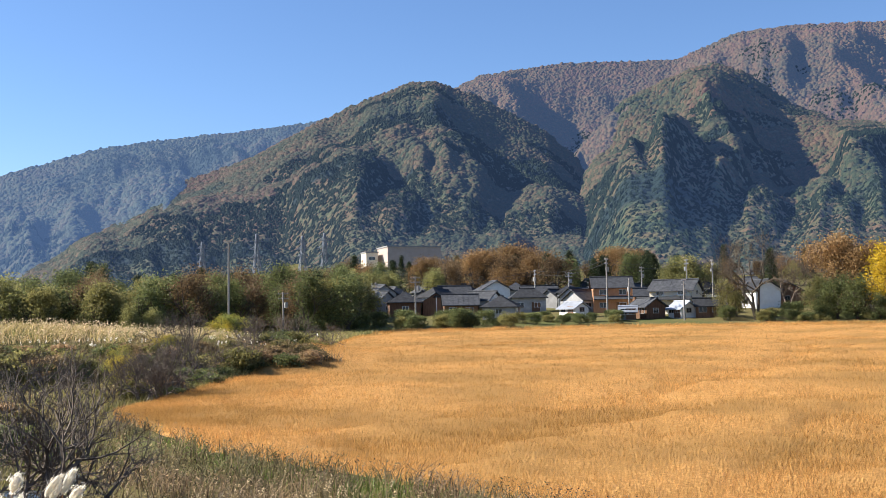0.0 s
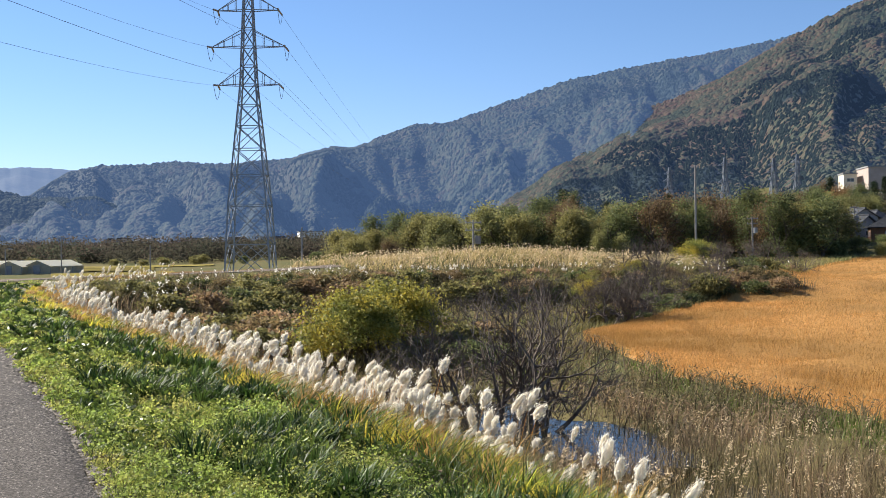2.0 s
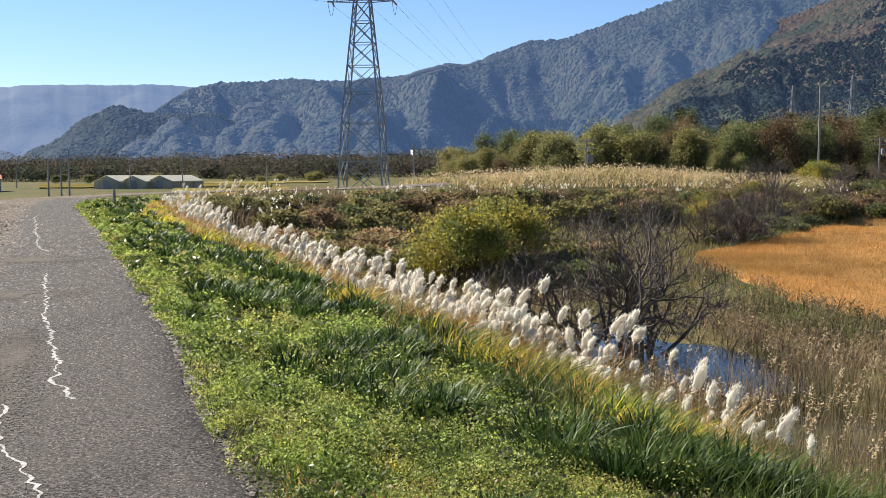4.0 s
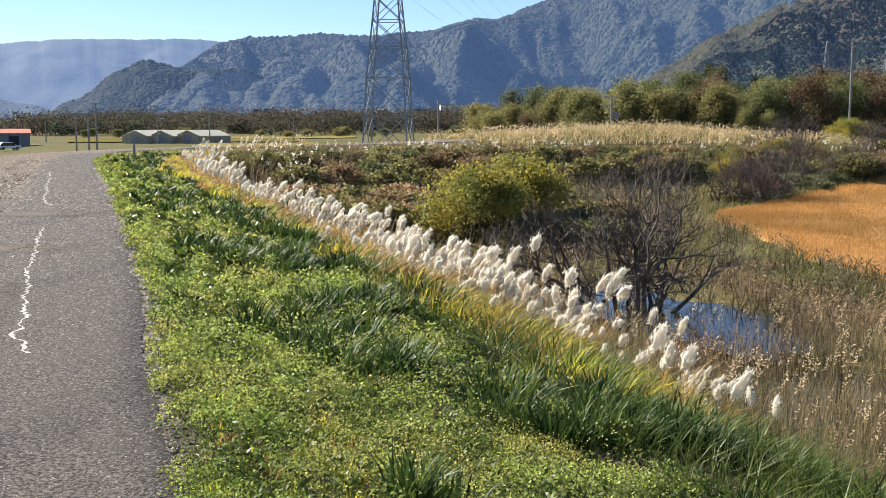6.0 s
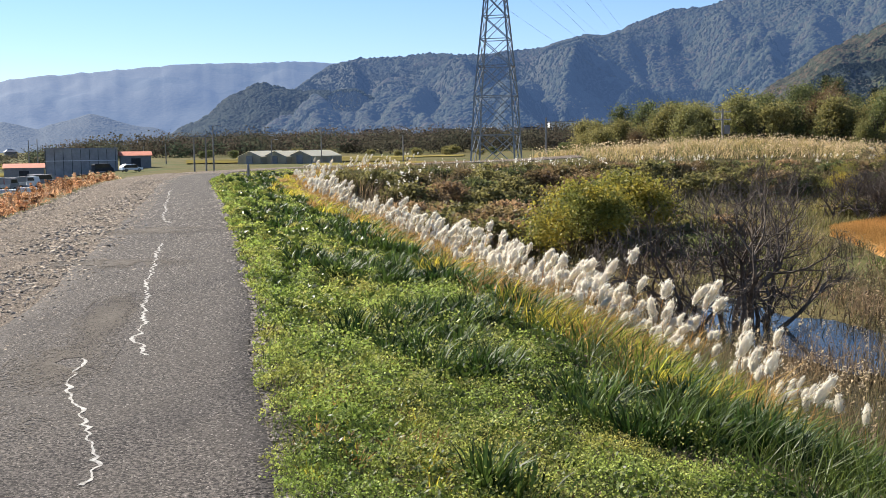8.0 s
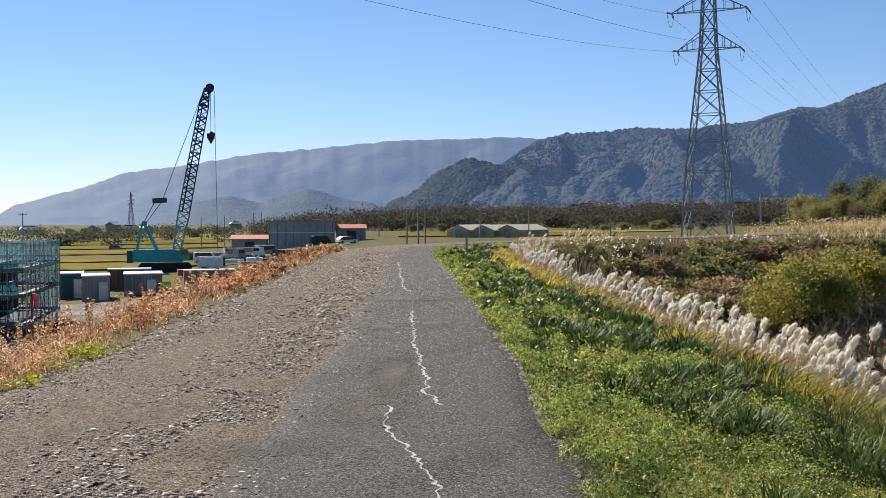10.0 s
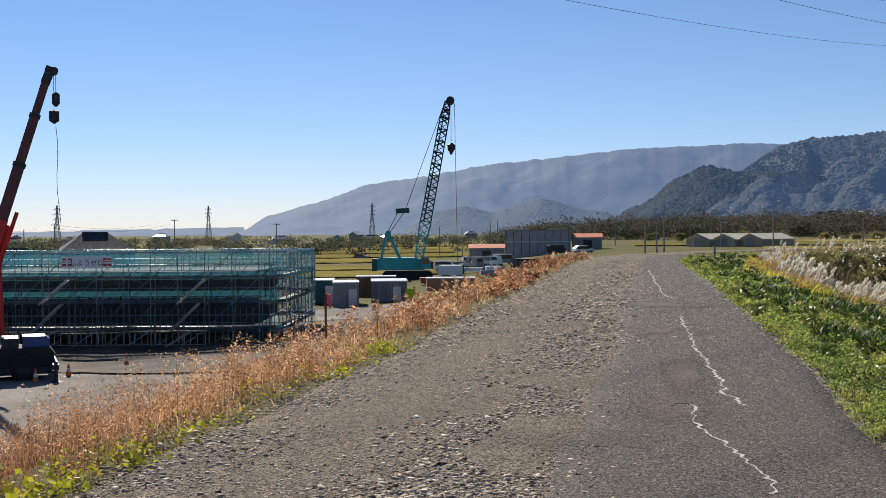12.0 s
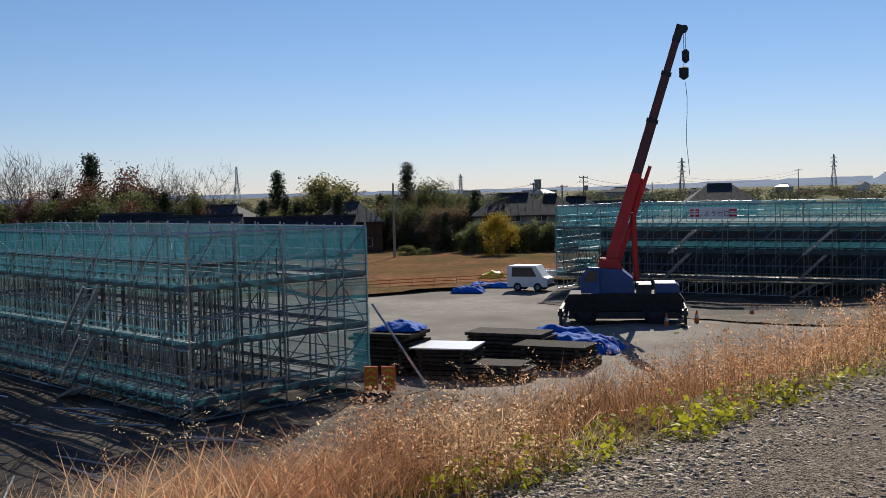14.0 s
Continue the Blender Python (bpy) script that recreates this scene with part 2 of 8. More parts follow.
def grid_object(name, X, Y, Z, material, smooth=True):
    """A sheet from 2D arrays of coordinates."""
    r, c = X.shape
    me = bpy.data.meshes.new(name)
    idx = np.arange(r * c).reshape(r, c)
    quads = np.stack([idx[:-1, :-1], idx[:-1, 1:], idx[1:, 1:], idx[1:, :-1]], -1).reshape(-1, 4)
    me.vertices.add(r * c)
    me.vertices.foreach_set("co", np.stack([X, Y, Z], -1).astype(np.float32).ravel())
    me.loops.add(quads.size)
    me.loops.foreach_set("vertex_index", quads.astype(np.int32).ravel())
    me.polygons.add(len(quads))
    me.polygons.foreach_set("loop_start", np.arange(0, quads.size, 4, dtype=np.int32))
    me.polygons.foreach_set("use_smooth", np.full(len(quads), smooth))
    me.materials.append(material)
    me.update(calc_edges=True)
    me.validate()
    return new(name, me)


def bulk(name, V, faces, material, attribute=None):
    """One mesh from vertex and face arrays (all faces with the same count of corners)."""
    me = bpy.data.meshes.new(name)
    V, faces = np.asarray(V, np.float32), np.asarray(faces, np.int32)
    me.vertices.add(len(V))
    me.vertices.foreach_set("co", V.ravel())
    me.loops.add(faces.size)
    me.loops.foreach_set("vertex_index", faces.ravel())
    me.polygons.add(len(faces))
    me.polygons.foreach_set("loop_start", np.arange(0, faces.size, faces.shape[1], dtype=np.int32))
    me.materials.append(material)
    me.update(calc_edges=True)
    return me


# ---- noise on arrays ----
_table = np.random.RandomState(7).rand(256, 256)


def vnoise(x, y):
    xi, yi = np.floor(x).astype(int), np.floor(y).astype(int)
    xf, yf = x - xi, y - yi
    u, v = xf * xf * (3 - 2 * xf), yf * yf * (3 - 2 * yf)
    g = lambda i, j: _table[i % 256, j % 256]
    return (g(xi, yi) * (1 - u) + g(xi + 1, yi) * u) * (1 - v) + (g(xi, yi + 1) * (1 - u) + g(xi + 1, yi + 1) * u) * v


def fbm(x, y, octaves=4):
    s, a, t = 0.0, 0.5, 0.0
    for k in range(octaves):
        s, t = s + a * vnoise(x * 2 ** k + 17.3 * k, y * 2 ** k + 5.7 * k), t + a
        a *= 0.5
    return s / t


def smooth(v, a, b):
    t = np.clip((v - a) / (b - a), 0, 1)
    return t * t * (3 - 2 * t)


# ---- terrain ----
ROAD = np.array([(-1.5, -120), (-1.5, -40), (-1.5, 0), (-1.55, 12), (-2.1, 30), (-3.0, 52), (-2.6, 62), (-0.9, 70), (3.5, 78.5), (10, 85), (20, 89), (34, 92), (48, 91), (60, 85)], float)


def road_coords(x, y):
    """Distance from the levee's centre line, positive on its right hand, and the way along it."""
    best, side, way = np.full(np.shape(x), 1e9), np.zeros(np.shape(x)), np.zeros(np.shape(x))
    run = 0.0
    for a, b in zip(ROAD[:-1], ROAD[1:]):
        d = b - a
        L = np.hypot(*d)
        t = np.clip(((x - a[0]) * d[0] + (y - a[1]) * d[1]) / L ** 2, 0, 1)
        dx, dy = x - a[0] - t * d[0], y - a[1] - t * d[1]
        dist = np.hypot(dx, dy)
        m = dist < best
        best = np.where(m, dist, best)
        side = np.where(m, np.sign(d[1] * (x - a[0]) - d[0] * (y - a[1])), side)
        way = np.where(m, run + t * L, way)
        run += L
    return best * np.where(side == 0, 1, side), way


def base_level(x, y):
    r = np.hypot(x, y)
    az = np.degrees(np.arctan2(x, y))
    s = x * 0.87 + y * 0.5
    right = -3.5 + 0.0245 * np.clip(s - 45, 0, 145)
    ahead = -6.0 + 3.4 * smooth(x + 0.12 * (y - 80), -38, 8)
    w = smooth(az, 8, 30) * smooth(r, 60, 130)
    near_right = smooth(x, 4, 12) * (1 - smooth(y, 80, 110))
    z = ahead * (1 - np.maximum(w, near_right)) + right * np.maximum(w, near_right)
    rise = smooth(az, 22, 44) * (1 - smooth(az, 110, 150))
    z = z + rise * (0.07 * np.clip(r - 190, 0, 35) + 0.06 * np.clip(r - 230, 0, 120) + 0.075 * np.clip(r - 350, 0, 350) + 0.11 * np.clip(r - 700, 0, 900))
    z = z + (1 - rise) * smooth(az, -8, 6) * (1 - smooth(az, 100, 140)) * 0.018 * np.clip(r - 400, 0, 800)
    return z


def height(x, y):
    """The ground's level."""
    x, y = np.asarray(x, float), np.asarray(y, float)
    q, way = road_coords(x, y)
    z0 = base_level(x, y)
    far = smooth(way, 160, 205)
    reach_r = 9.0 + 11.0 * far
    reach_l = 10.5 + 4 * far
    tr = 1 - np.clip((q - 5.4) / (reach_r - 3.4), 0, 1)
    tl = 1 - np.clip((-q - 3.3) / (reach_l - 3.3), 0, 1)
    t = np.where(q > 0, tr, tl)
    t = np.clip(t, 0, 1)
    t = t * t * (3 - 2 * t) * 0.4 + t * 0.6
    top = -0.16 * np.clip(q - 2.5, 0, 2.9) / 1.45 - 0.04 * np.clip(-q - 2.6, 0, 1)
    mound = 1.5 * np.exp(-((x - 50) / 20) ** 2 - ((y - 96) / 9) ** 2)
    z = z0 + (top - z0) * t + mound
    rough = (fbm(x * 0.35, y * 0.35, 3) - 0.5) * 0.35 * smooth(np.abs(q), 4.5, 8)
    return z + rough


def h1(x, y):
    return float(height(np.array([x]), np.array([y]))[0])


AZ = np.concatenate([np.arange(-80, 80, 0.55), np.arange(80, 280.1, 4.0)])
RR = np.concatenate([[0.02], np.geomspace(1.2, 4700, 250)])
A2, R2 = np.meshgrid(np.radians(AZ), RR)
GX, GY = R2 * np.sin(A2), R2 * np.cos(A2)
ground = grid_object("ground", GX, GY, height(GX, GY) - 0.012, M_GROUND)
tagged(ground, "rough grassland and farmland reaching to the foot of mountains", "ground", kind="structure")


def road_strip(name, q0, q1, w0, w1, lift, material, label, n=6, wob=0.0, kind="structure"):
    """A strip along the road between two side distances."""
    run = np.concatenate([[0], np.cumsum(np.hypot(*np.diff(ROAD, axis=0).T))])
    ways = np.arange(w0, w1, 0.35)
    cx, cy = np.interp(ways, run, ROAD[:, 0]), np.interp(ways, run, ROAD[:, 1])
    k = np.ones(9) / 9
    cx[4:-4], cy[4:-4] = np.convolve(cx, k, "valid"), np.convolve(cy, k, "valid")
    tx, ty = np.gradient(cx), np.gradient(cy)
    L = np.hypot(tx, ty)
    nx, ny = ty / L, -tx / L
    e0 = q0 + wob * (fbm(ways * 0.9, ways * 0 + 3, 4) - 0.5)
    e1 = q1 + wob * (fbm(ways * 0.9, ways * 0 + 9, 4) - 0.5)
    s = np.linspace(0, 1, n)
    Q = e0[:, None] * (1 - s) + e1[:, None] * s
    Q = np.concatenate([Q[:, :1] - 0.03, Q, Q[:, -1:] + 0.03], 1)
    X, Y = cx[:, None] + nx[:, None] * Q, cy[:, None] + ny[:, None] * Q
    Z = height(X, Y) + lift
    Z[:, 0] -= lift + 0.03
    Z[:, -1] -= lift + 0.03
    ob = grid_object(name, X, Y, Z, material)
    return tagged(ob, label, "road", kind=kind)


road_strip("gravel_track", -2.45, 0.6, 20, 189, 0.012, M_GRAVEL, "loose gravel and broken asphalt half of the levee road", 14, 0.35)
road_strip("road", 0.25, 2.42, 20, 189, 0.018, M_ASPHALT, "worn grey asphalt lane on top of the levee", 10, 0.2)
road_strip("concrete_lane", -1.6, 1.6, 187, 240, 0.02, M_GRAVEL, "pale gravel lane that bends round the pond", 6, 0.2)


# ---- mountains ----
def mountain(name, label, profile, r_ridge, r_base, material, spurs=0.25, freq=0.35, step=0.09, seed=0.0, rows=64, calm=(900, 901), grit=0.06):
    """A range whose skyline is given as azimuth and elevation in degrees, seen from the levee."""
    pa, pe = np.array(profile).T
    az = np.arange(pa[0], pa[-1] + step, step)
    el = np.interp(az, pa, pe)
    k = np.hanning(9)
    el = np.convolve(np.pad(el, 4, "edge"), k / k.sum(), "valid")
    el = el + (fbm(az * 2.2 + seed, az * 0 + seed, 4) - 0.5) * 0.16
    v = np.concatenate([np.linspace(0, 1, rows), np.linspace(1.04, 1.6, 8)])
    V, A = np.meshgrid(v, az, indexing="ij")
    top = 1.6 + r_ridge * np.tan(np.radians(el))
    front = np.clip(V, 0, 1)
    warp = (fbm(A * 0.12 + seed, V * 2.0 + seed, 3) - 0.5) * 5
    rid = 0.55 + 2.4 * (fbm((A + warp) * freq + seed, V * 1.6 + seed, 3) - 0.5)
    fine = fbm(A * freq * 5 + seed, V * 14 + seed, 4) - 0.5
    body = front ** 1.12 + spurs * (1 - 0.6 * smooth(A, *calm)) * (rid - 0.55) * np.sin(np.pi * np.clip(V, 0, 1)) ** 0.8 + grit * fine * np.sin(np.pi * front)
    back = np.clip(V - 1, 0, 1) * 1.3
    Rr = r_base + (r_ridge - r_base) * V
    X, Y = Rr * np.sin(np.radians(A)), Rr * np.cos(np.radians(A))
    foot = height(X[0], Y[0])[None, :] - 3
    Z = foot + (top[None, :] - foot) * (body - back)
    Z = np.where(V < 1, np.minimum(Z, 1.6 + Rr * np.tan(np.radians(el))[None, :] * (0.86 + 0.14 * V)), Z)
    ob = grid_object(name, X, Y, Z, material)
    tagged(ob, label, "mountain", kind="structure")
    return X[:rows], Y[:rows], Z[:rows]


def crown_mat(name, tones, haze_amount, patch=0.005):
    """One tone per tree crown, drifting from stand to stand."""
    m = bpy.data.materials.new(name)
    m.use_nodes = True
    n, l = m.node_tree.nodes, m.node_tree.links
    b = n["Principled BSDF"]
    geo = n.new("ShaderNodeNewGeometry")
    nz = n.new("ShaderNodeTexNoise")
    nz.inputs["Scale"].default_value = patch
    nz.inputs["Detail"].default_value = 4
    l.new(geo.outputs["Position"], nz.inputs["Vector"])
    mr = n.new("ShaderNodeMapRange")
    mr.inputs["From Min"].default_value, mr.inputs["From Max"].default_value = 0.3, 0.7
    mr.inputs["To Min"].default_value, mr.inputs["To Max"].default_value = -0.1, 0.55
    l.new(nz.outputs["Fac"], mr.inputs["Value"])
    ad = n.new("ShaderNodeMath")
    ad.operation = "MULTIPLY_ADD"
    l.new(geo.outputs["Random Per Island"], ad.inputs[0])
    ad.inputs[1].default_value = 0.55
    l.new(mr.outputs["Result"], ad.inputs[2])
    ramp = n.new("ShaderNodeValToRGB")
    cr = ramp.color_ramp
    cr.elements[0].color, cr.elements[1].color = (*tones[0], 1), (*tones[-1], 1)
    for i, c in enumerate(tones[1:-1]):
        cr.elements.new((i + 1) / (len(tones) - 1)).color = (*c, 1)
    l.new(ad.outputs[0], ramp.inputs["Fac"])
    l.new(ramp.outputs["Color"], b.inputs["Base Color"])
    b.inputs["Roughness"].default_value = 0.9
    b.inputs["Specular IOR Level"].default_value = 0.1
    nb = n.new("ShaderNodeTexNoise")
    nb.inputs["Scale"].default_value = 0.6
    nb.inputs["Detail"].default_value = 4
    l.new(geo.outputs["Position"], nb.inputs["Vector"])
    bp = n.new("ShaderNodeBump")
    bp.inputs["Strength"].default_value, bp.inputs["Distance"].default_value = 1.0, 1.6
    l.new(nb.outputs["Fac"], bp.inputs["Height"])
    l.new(bp.outputs["Normal"], b.inputs["Normal"])
    # haze in front of the crowns is imitated by a bluish emission
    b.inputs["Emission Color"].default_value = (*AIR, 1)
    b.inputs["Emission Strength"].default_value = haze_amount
    return m


def forest(name, label, sheet, count, size, leaf, needle, seed, conifer_cut=0.56, patch=0.0045, near=1.0, low_conifers=0.0):
    """Tree crowns over a mountain's slope: domes for broadleaf trees, cones for conifer stands."""
    X, Y, Z = sheet
    rs = np.random.RandomState(seed)
    nr, nc = X.shape
    u, v = rs.rand(count) ** near * (nr - 1.001), rs.rand(count) * (nc - 1.001)
    i, j = u.astype(int), v.astype(int)
    fu, fv = u - i, v - j
    lerp = lambda A: (A[i, j] * (1 - fu) + A[i + 1, j] * fu) * (1 - fv) + (A[i, j + 1] * (1 - fu) + A[i + 1, j + 1] * fu) * fv
    P = np.stack([lerp(X), lerp(Y), lerp(Z) - 0.22 * size], 1)
    cone = fbm(P[:, 0] * patch + seed, P[:, 1] * patch + 3.3, 4) > conifer_cut - low_conifers * (1 - u / nr) ** 2
    dist = np.hypot(P[:, 0], P[:, 1])
    cone &= u < (nr - 1) * 0.94
    r = size * rs.uniform(0.5, 0.95, count) * (0.5 + 0.5 * smooth(dist, 500, 1500))
    k = 5
    a = np.arange(k) * 2 * np.pi / k
    for kind, sel, material in (("broadleaf", ~cone, leaf), ("conifer", cone, needle)):
        p, q = P[sel], r[sel]
        m = len(p)
        if not m:
            continue
        t = a[None] + rs.rand(m, 1) * 6.28
        if kind == "broadleaf":
            prof = ((1.0, -0.3), (0.8, 0.55))
            tip = 1.0
        else:
            q = q * 0.6
            prof = ((1.0, -0.5), (0.75, 0.7))
            tip = 1.5
        rings = []
        for rad, h in prof:
            w = q[:, None] * rad * rs.uniform(0.78, 1.18, (m, k))
            rings.append(np.stack([p[:, :1] + w * np.cos(t), p[:, 1:2] + w * np.sin(t), p[:, 2:] + q[:, None] * h + 0 * t], -1))
        apex = p + np.array([0, 0, 1.0]) * (q * tip)[:, None]
        V = np.concatenate(rings + [apex[:, None]], 1)
        nv = V.shape[1]
        tri = []
        for ring in range(len(prof) - 1):
            for e in range(k):
                o0, o1 = ring * k + e, ring * k + (e + 1) % k
                tri += [(o0, o1, o1 + k), (o0, o1 + k, o0 + k)]
        o = (len(prof) - 1) * k
        tri += [(o + e, o + (e + 1) % k, nv - 1) for e in range(k)]
        F = (np.arange(m) * nv)[:, None, None] + np.array(tri)[None]
        me = bulk(name, V.reshape(-1, 3), F.reshape(-1, 3), material)
        me.polygons.foreach_set("use_smooth", np.full(len(me.polygons), kind == "broadleaf"))
        tagged(new(name + "_" + kind, me), label if kind == "broadleaf" else "dark conifer stands on the mountain slope", "forest", kind="stuff")


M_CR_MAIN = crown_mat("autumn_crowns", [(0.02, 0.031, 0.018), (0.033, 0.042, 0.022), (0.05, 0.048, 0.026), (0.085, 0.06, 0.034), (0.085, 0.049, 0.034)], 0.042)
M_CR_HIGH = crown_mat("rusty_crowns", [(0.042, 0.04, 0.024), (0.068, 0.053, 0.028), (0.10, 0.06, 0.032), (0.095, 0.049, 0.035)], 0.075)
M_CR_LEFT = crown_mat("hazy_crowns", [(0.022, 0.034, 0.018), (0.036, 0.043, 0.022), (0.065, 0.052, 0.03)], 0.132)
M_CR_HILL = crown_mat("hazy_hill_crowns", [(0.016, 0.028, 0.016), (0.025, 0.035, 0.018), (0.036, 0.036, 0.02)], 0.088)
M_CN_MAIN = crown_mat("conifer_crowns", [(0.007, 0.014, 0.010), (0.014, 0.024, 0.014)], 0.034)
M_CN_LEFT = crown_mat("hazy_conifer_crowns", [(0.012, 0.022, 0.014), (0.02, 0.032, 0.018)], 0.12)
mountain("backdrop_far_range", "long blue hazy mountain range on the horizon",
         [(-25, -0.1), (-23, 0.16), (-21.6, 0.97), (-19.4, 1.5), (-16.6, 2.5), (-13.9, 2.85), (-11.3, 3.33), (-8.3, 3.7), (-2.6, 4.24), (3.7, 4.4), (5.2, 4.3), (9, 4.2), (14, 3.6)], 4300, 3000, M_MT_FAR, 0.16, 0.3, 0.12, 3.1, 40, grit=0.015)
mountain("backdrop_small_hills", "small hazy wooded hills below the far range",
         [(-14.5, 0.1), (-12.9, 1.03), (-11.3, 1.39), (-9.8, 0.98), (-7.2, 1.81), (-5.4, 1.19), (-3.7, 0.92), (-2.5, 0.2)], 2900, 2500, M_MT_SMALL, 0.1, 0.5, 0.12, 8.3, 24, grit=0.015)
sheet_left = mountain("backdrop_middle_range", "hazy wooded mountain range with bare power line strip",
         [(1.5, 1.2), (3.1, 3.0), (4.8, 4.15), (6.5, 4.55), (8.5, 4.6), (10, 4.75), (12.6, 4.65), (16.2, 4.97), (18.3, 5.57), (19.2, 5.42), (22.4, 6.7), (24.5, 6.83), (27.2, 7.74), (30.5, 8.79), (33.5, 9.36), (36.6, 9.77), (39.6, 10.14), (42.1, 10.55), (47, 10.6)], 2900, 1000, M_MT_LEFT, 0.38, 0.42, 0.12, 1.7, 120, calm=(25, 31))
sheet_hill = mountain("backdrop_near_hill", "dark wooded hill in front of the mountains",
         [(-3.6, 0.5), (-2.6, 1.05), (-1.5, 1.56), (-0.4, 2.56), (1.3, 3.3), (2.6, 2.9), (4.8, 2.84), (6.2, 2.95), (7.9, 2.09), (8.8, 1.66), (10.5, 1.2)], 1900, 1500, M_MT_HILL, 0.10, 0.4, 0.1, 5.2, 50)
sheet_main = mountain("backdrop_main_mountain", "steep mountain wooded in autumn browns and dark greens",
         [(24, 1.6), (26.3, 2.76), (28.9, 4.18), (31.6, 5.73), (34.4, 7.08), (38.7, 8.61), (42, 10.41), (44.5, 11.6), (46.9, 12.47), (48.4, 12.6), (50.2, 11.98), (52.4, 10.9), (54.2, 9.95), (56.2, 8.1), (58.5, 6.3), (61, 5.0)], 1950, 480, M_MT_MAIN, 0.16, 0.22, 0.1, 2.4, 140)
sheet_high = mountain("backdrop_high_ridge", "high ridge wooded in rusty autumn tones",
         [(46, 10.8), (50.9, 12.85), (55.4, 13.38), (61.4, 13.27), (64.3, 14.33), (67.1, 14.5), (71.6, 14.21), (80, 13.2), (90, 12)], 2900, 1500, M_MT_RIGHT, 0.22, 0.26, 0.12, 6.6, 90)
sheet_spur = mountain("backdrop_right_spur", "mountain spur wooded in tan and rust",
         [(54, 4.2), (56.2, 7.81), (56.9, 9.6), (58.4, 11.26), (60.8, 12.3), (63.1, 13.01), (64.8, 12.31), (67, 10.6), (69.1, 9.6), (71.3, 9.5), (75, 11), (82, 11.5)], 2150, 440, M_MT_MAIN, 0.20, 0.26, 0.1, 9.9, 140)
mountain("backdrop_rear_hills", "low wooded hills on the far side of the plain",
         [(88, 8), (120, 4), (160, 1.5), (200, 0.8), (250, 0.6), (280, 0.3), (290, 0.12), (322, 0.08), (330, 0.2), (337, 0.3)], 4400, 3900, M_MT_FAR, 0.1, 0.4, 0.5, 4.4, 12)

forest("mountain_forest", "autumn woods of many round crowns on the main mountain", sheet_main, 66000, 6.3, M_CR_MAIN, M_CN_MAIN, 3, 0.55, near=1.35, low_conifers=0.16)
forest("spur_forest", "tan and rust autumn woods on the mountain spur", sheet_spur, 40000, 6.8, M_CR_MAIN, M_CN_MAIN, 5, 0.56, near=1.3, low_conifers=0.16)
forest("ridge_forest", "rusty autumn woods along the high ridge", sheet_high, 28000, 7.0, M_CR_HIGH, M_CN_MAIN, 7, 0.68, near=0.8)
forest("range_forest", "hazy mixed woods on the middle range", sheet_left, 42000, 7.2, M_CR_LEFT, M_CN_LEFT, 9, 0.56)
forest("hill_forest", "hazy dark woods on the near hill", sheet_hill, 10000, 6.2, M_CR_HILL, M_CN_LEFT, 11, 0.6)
road_strip("verge_soil", 2.40, 17.0, 20, 189, 0.004, M_SOIL, "dark soil and leaf litter under the verge plants", 26, 0.1)


# ---- building helpers ----
def at(az, r):
    a = radians(az)
    return r * math.sin(a), r * math.cos(a)


M_CONCRETE = mat("concrete", (0.26, 0.25, 0.235), (0.36, 0.35, 0.33), 2.0, 0.9, 0.3, 12.0)
M_POLE = mat("concrete_pole", (0.20, 0.19, 0.18), (0.30, 0.285, 0.265), 3.0, 0.9)
M_BLACK = mat("black_rubber", (0.015, 0.015, 0.016), (0.03, 0.03, 0.03), 5.0, 0.8)
M_WIRE = mat("power_wire", (0.05, 0.05, 0.055), (0.08, 0.08, 0.085), 2.0, 0.5, metal=0.5)
M_INSUL = mat("porcelain_insulator", (0.25, 0.2, 0.18), (0.35, 0.3, 0.27), 5.0, 0.3)
M_TILE = mat("dark_roof_tiles", (0.028, 0.03, 0.034), (0.068, 0.071, 0.079), 1.5, 0.8, 0.5, 7.0, objvar=0.4, dist=0.04, spec=0.15)
M_METALROOF = mat("grey_metal_roof", (0.22, 0.24, 0.27), (0.34, 0.36, 0.40), 1.0, 0.4, objvar=0.3)
M_WALL_CREAM = mat("cream_render", (0.62, 0.56, 0.44), (0.72, 0.66, 0.53), 0.8, 0.9, objvar=0.1)
M_WALL_WHITE = mat("white_plaster", (0.66, 0.65, 0.62), (0.78, 0.77, 0.74), 0.8, 0.9, objvar=0.1)
M_WALL_BROWN = mat("weathered_boards", (0.11, 0.06, 0.035), (0.21, 0.115, 0.07), 1.6, 0.9, 0.3, 8.0, objvar=0.3, stretch=(3, 3, 0.4))
M_WALL_GREY = mat("grey_cladding", (0.22, 0.22, 0.22), (0.32, 0.32, 0.32), 0.8, 0.85, objvar=0.3)
M_WALL_HALL = mat("beige_panels", (0.36, 0.29, 0.25), (0.43, 0.35, 0.31), 0.5, 0.85)
M_WALL_BRICK = mat("orange_brick_cladding", (0.35, 0.17, 0.09), (0.46, 0.24, 0.13), 1.5, 0.9)
M_GLASS = mat("window_glass", (0.02, 0.025, 0.03), (0.04, 0.045, 0.05), 1.0, 0.08, spec=0.6)
M_FRAME = mat("aluminium_frame", (0.45, 0.45, 0.46), (0.6, 0.6, 0.6), 2.0, 0.4, metal=0.5)


# distant pylons: haze is put into the steel's base colour
M_HAZYSTEEL = mat("hazy_grey_steel", (0.13, 0.15, 0.18), (0.19, 0.21, 0.25), 1.0, 0.7)


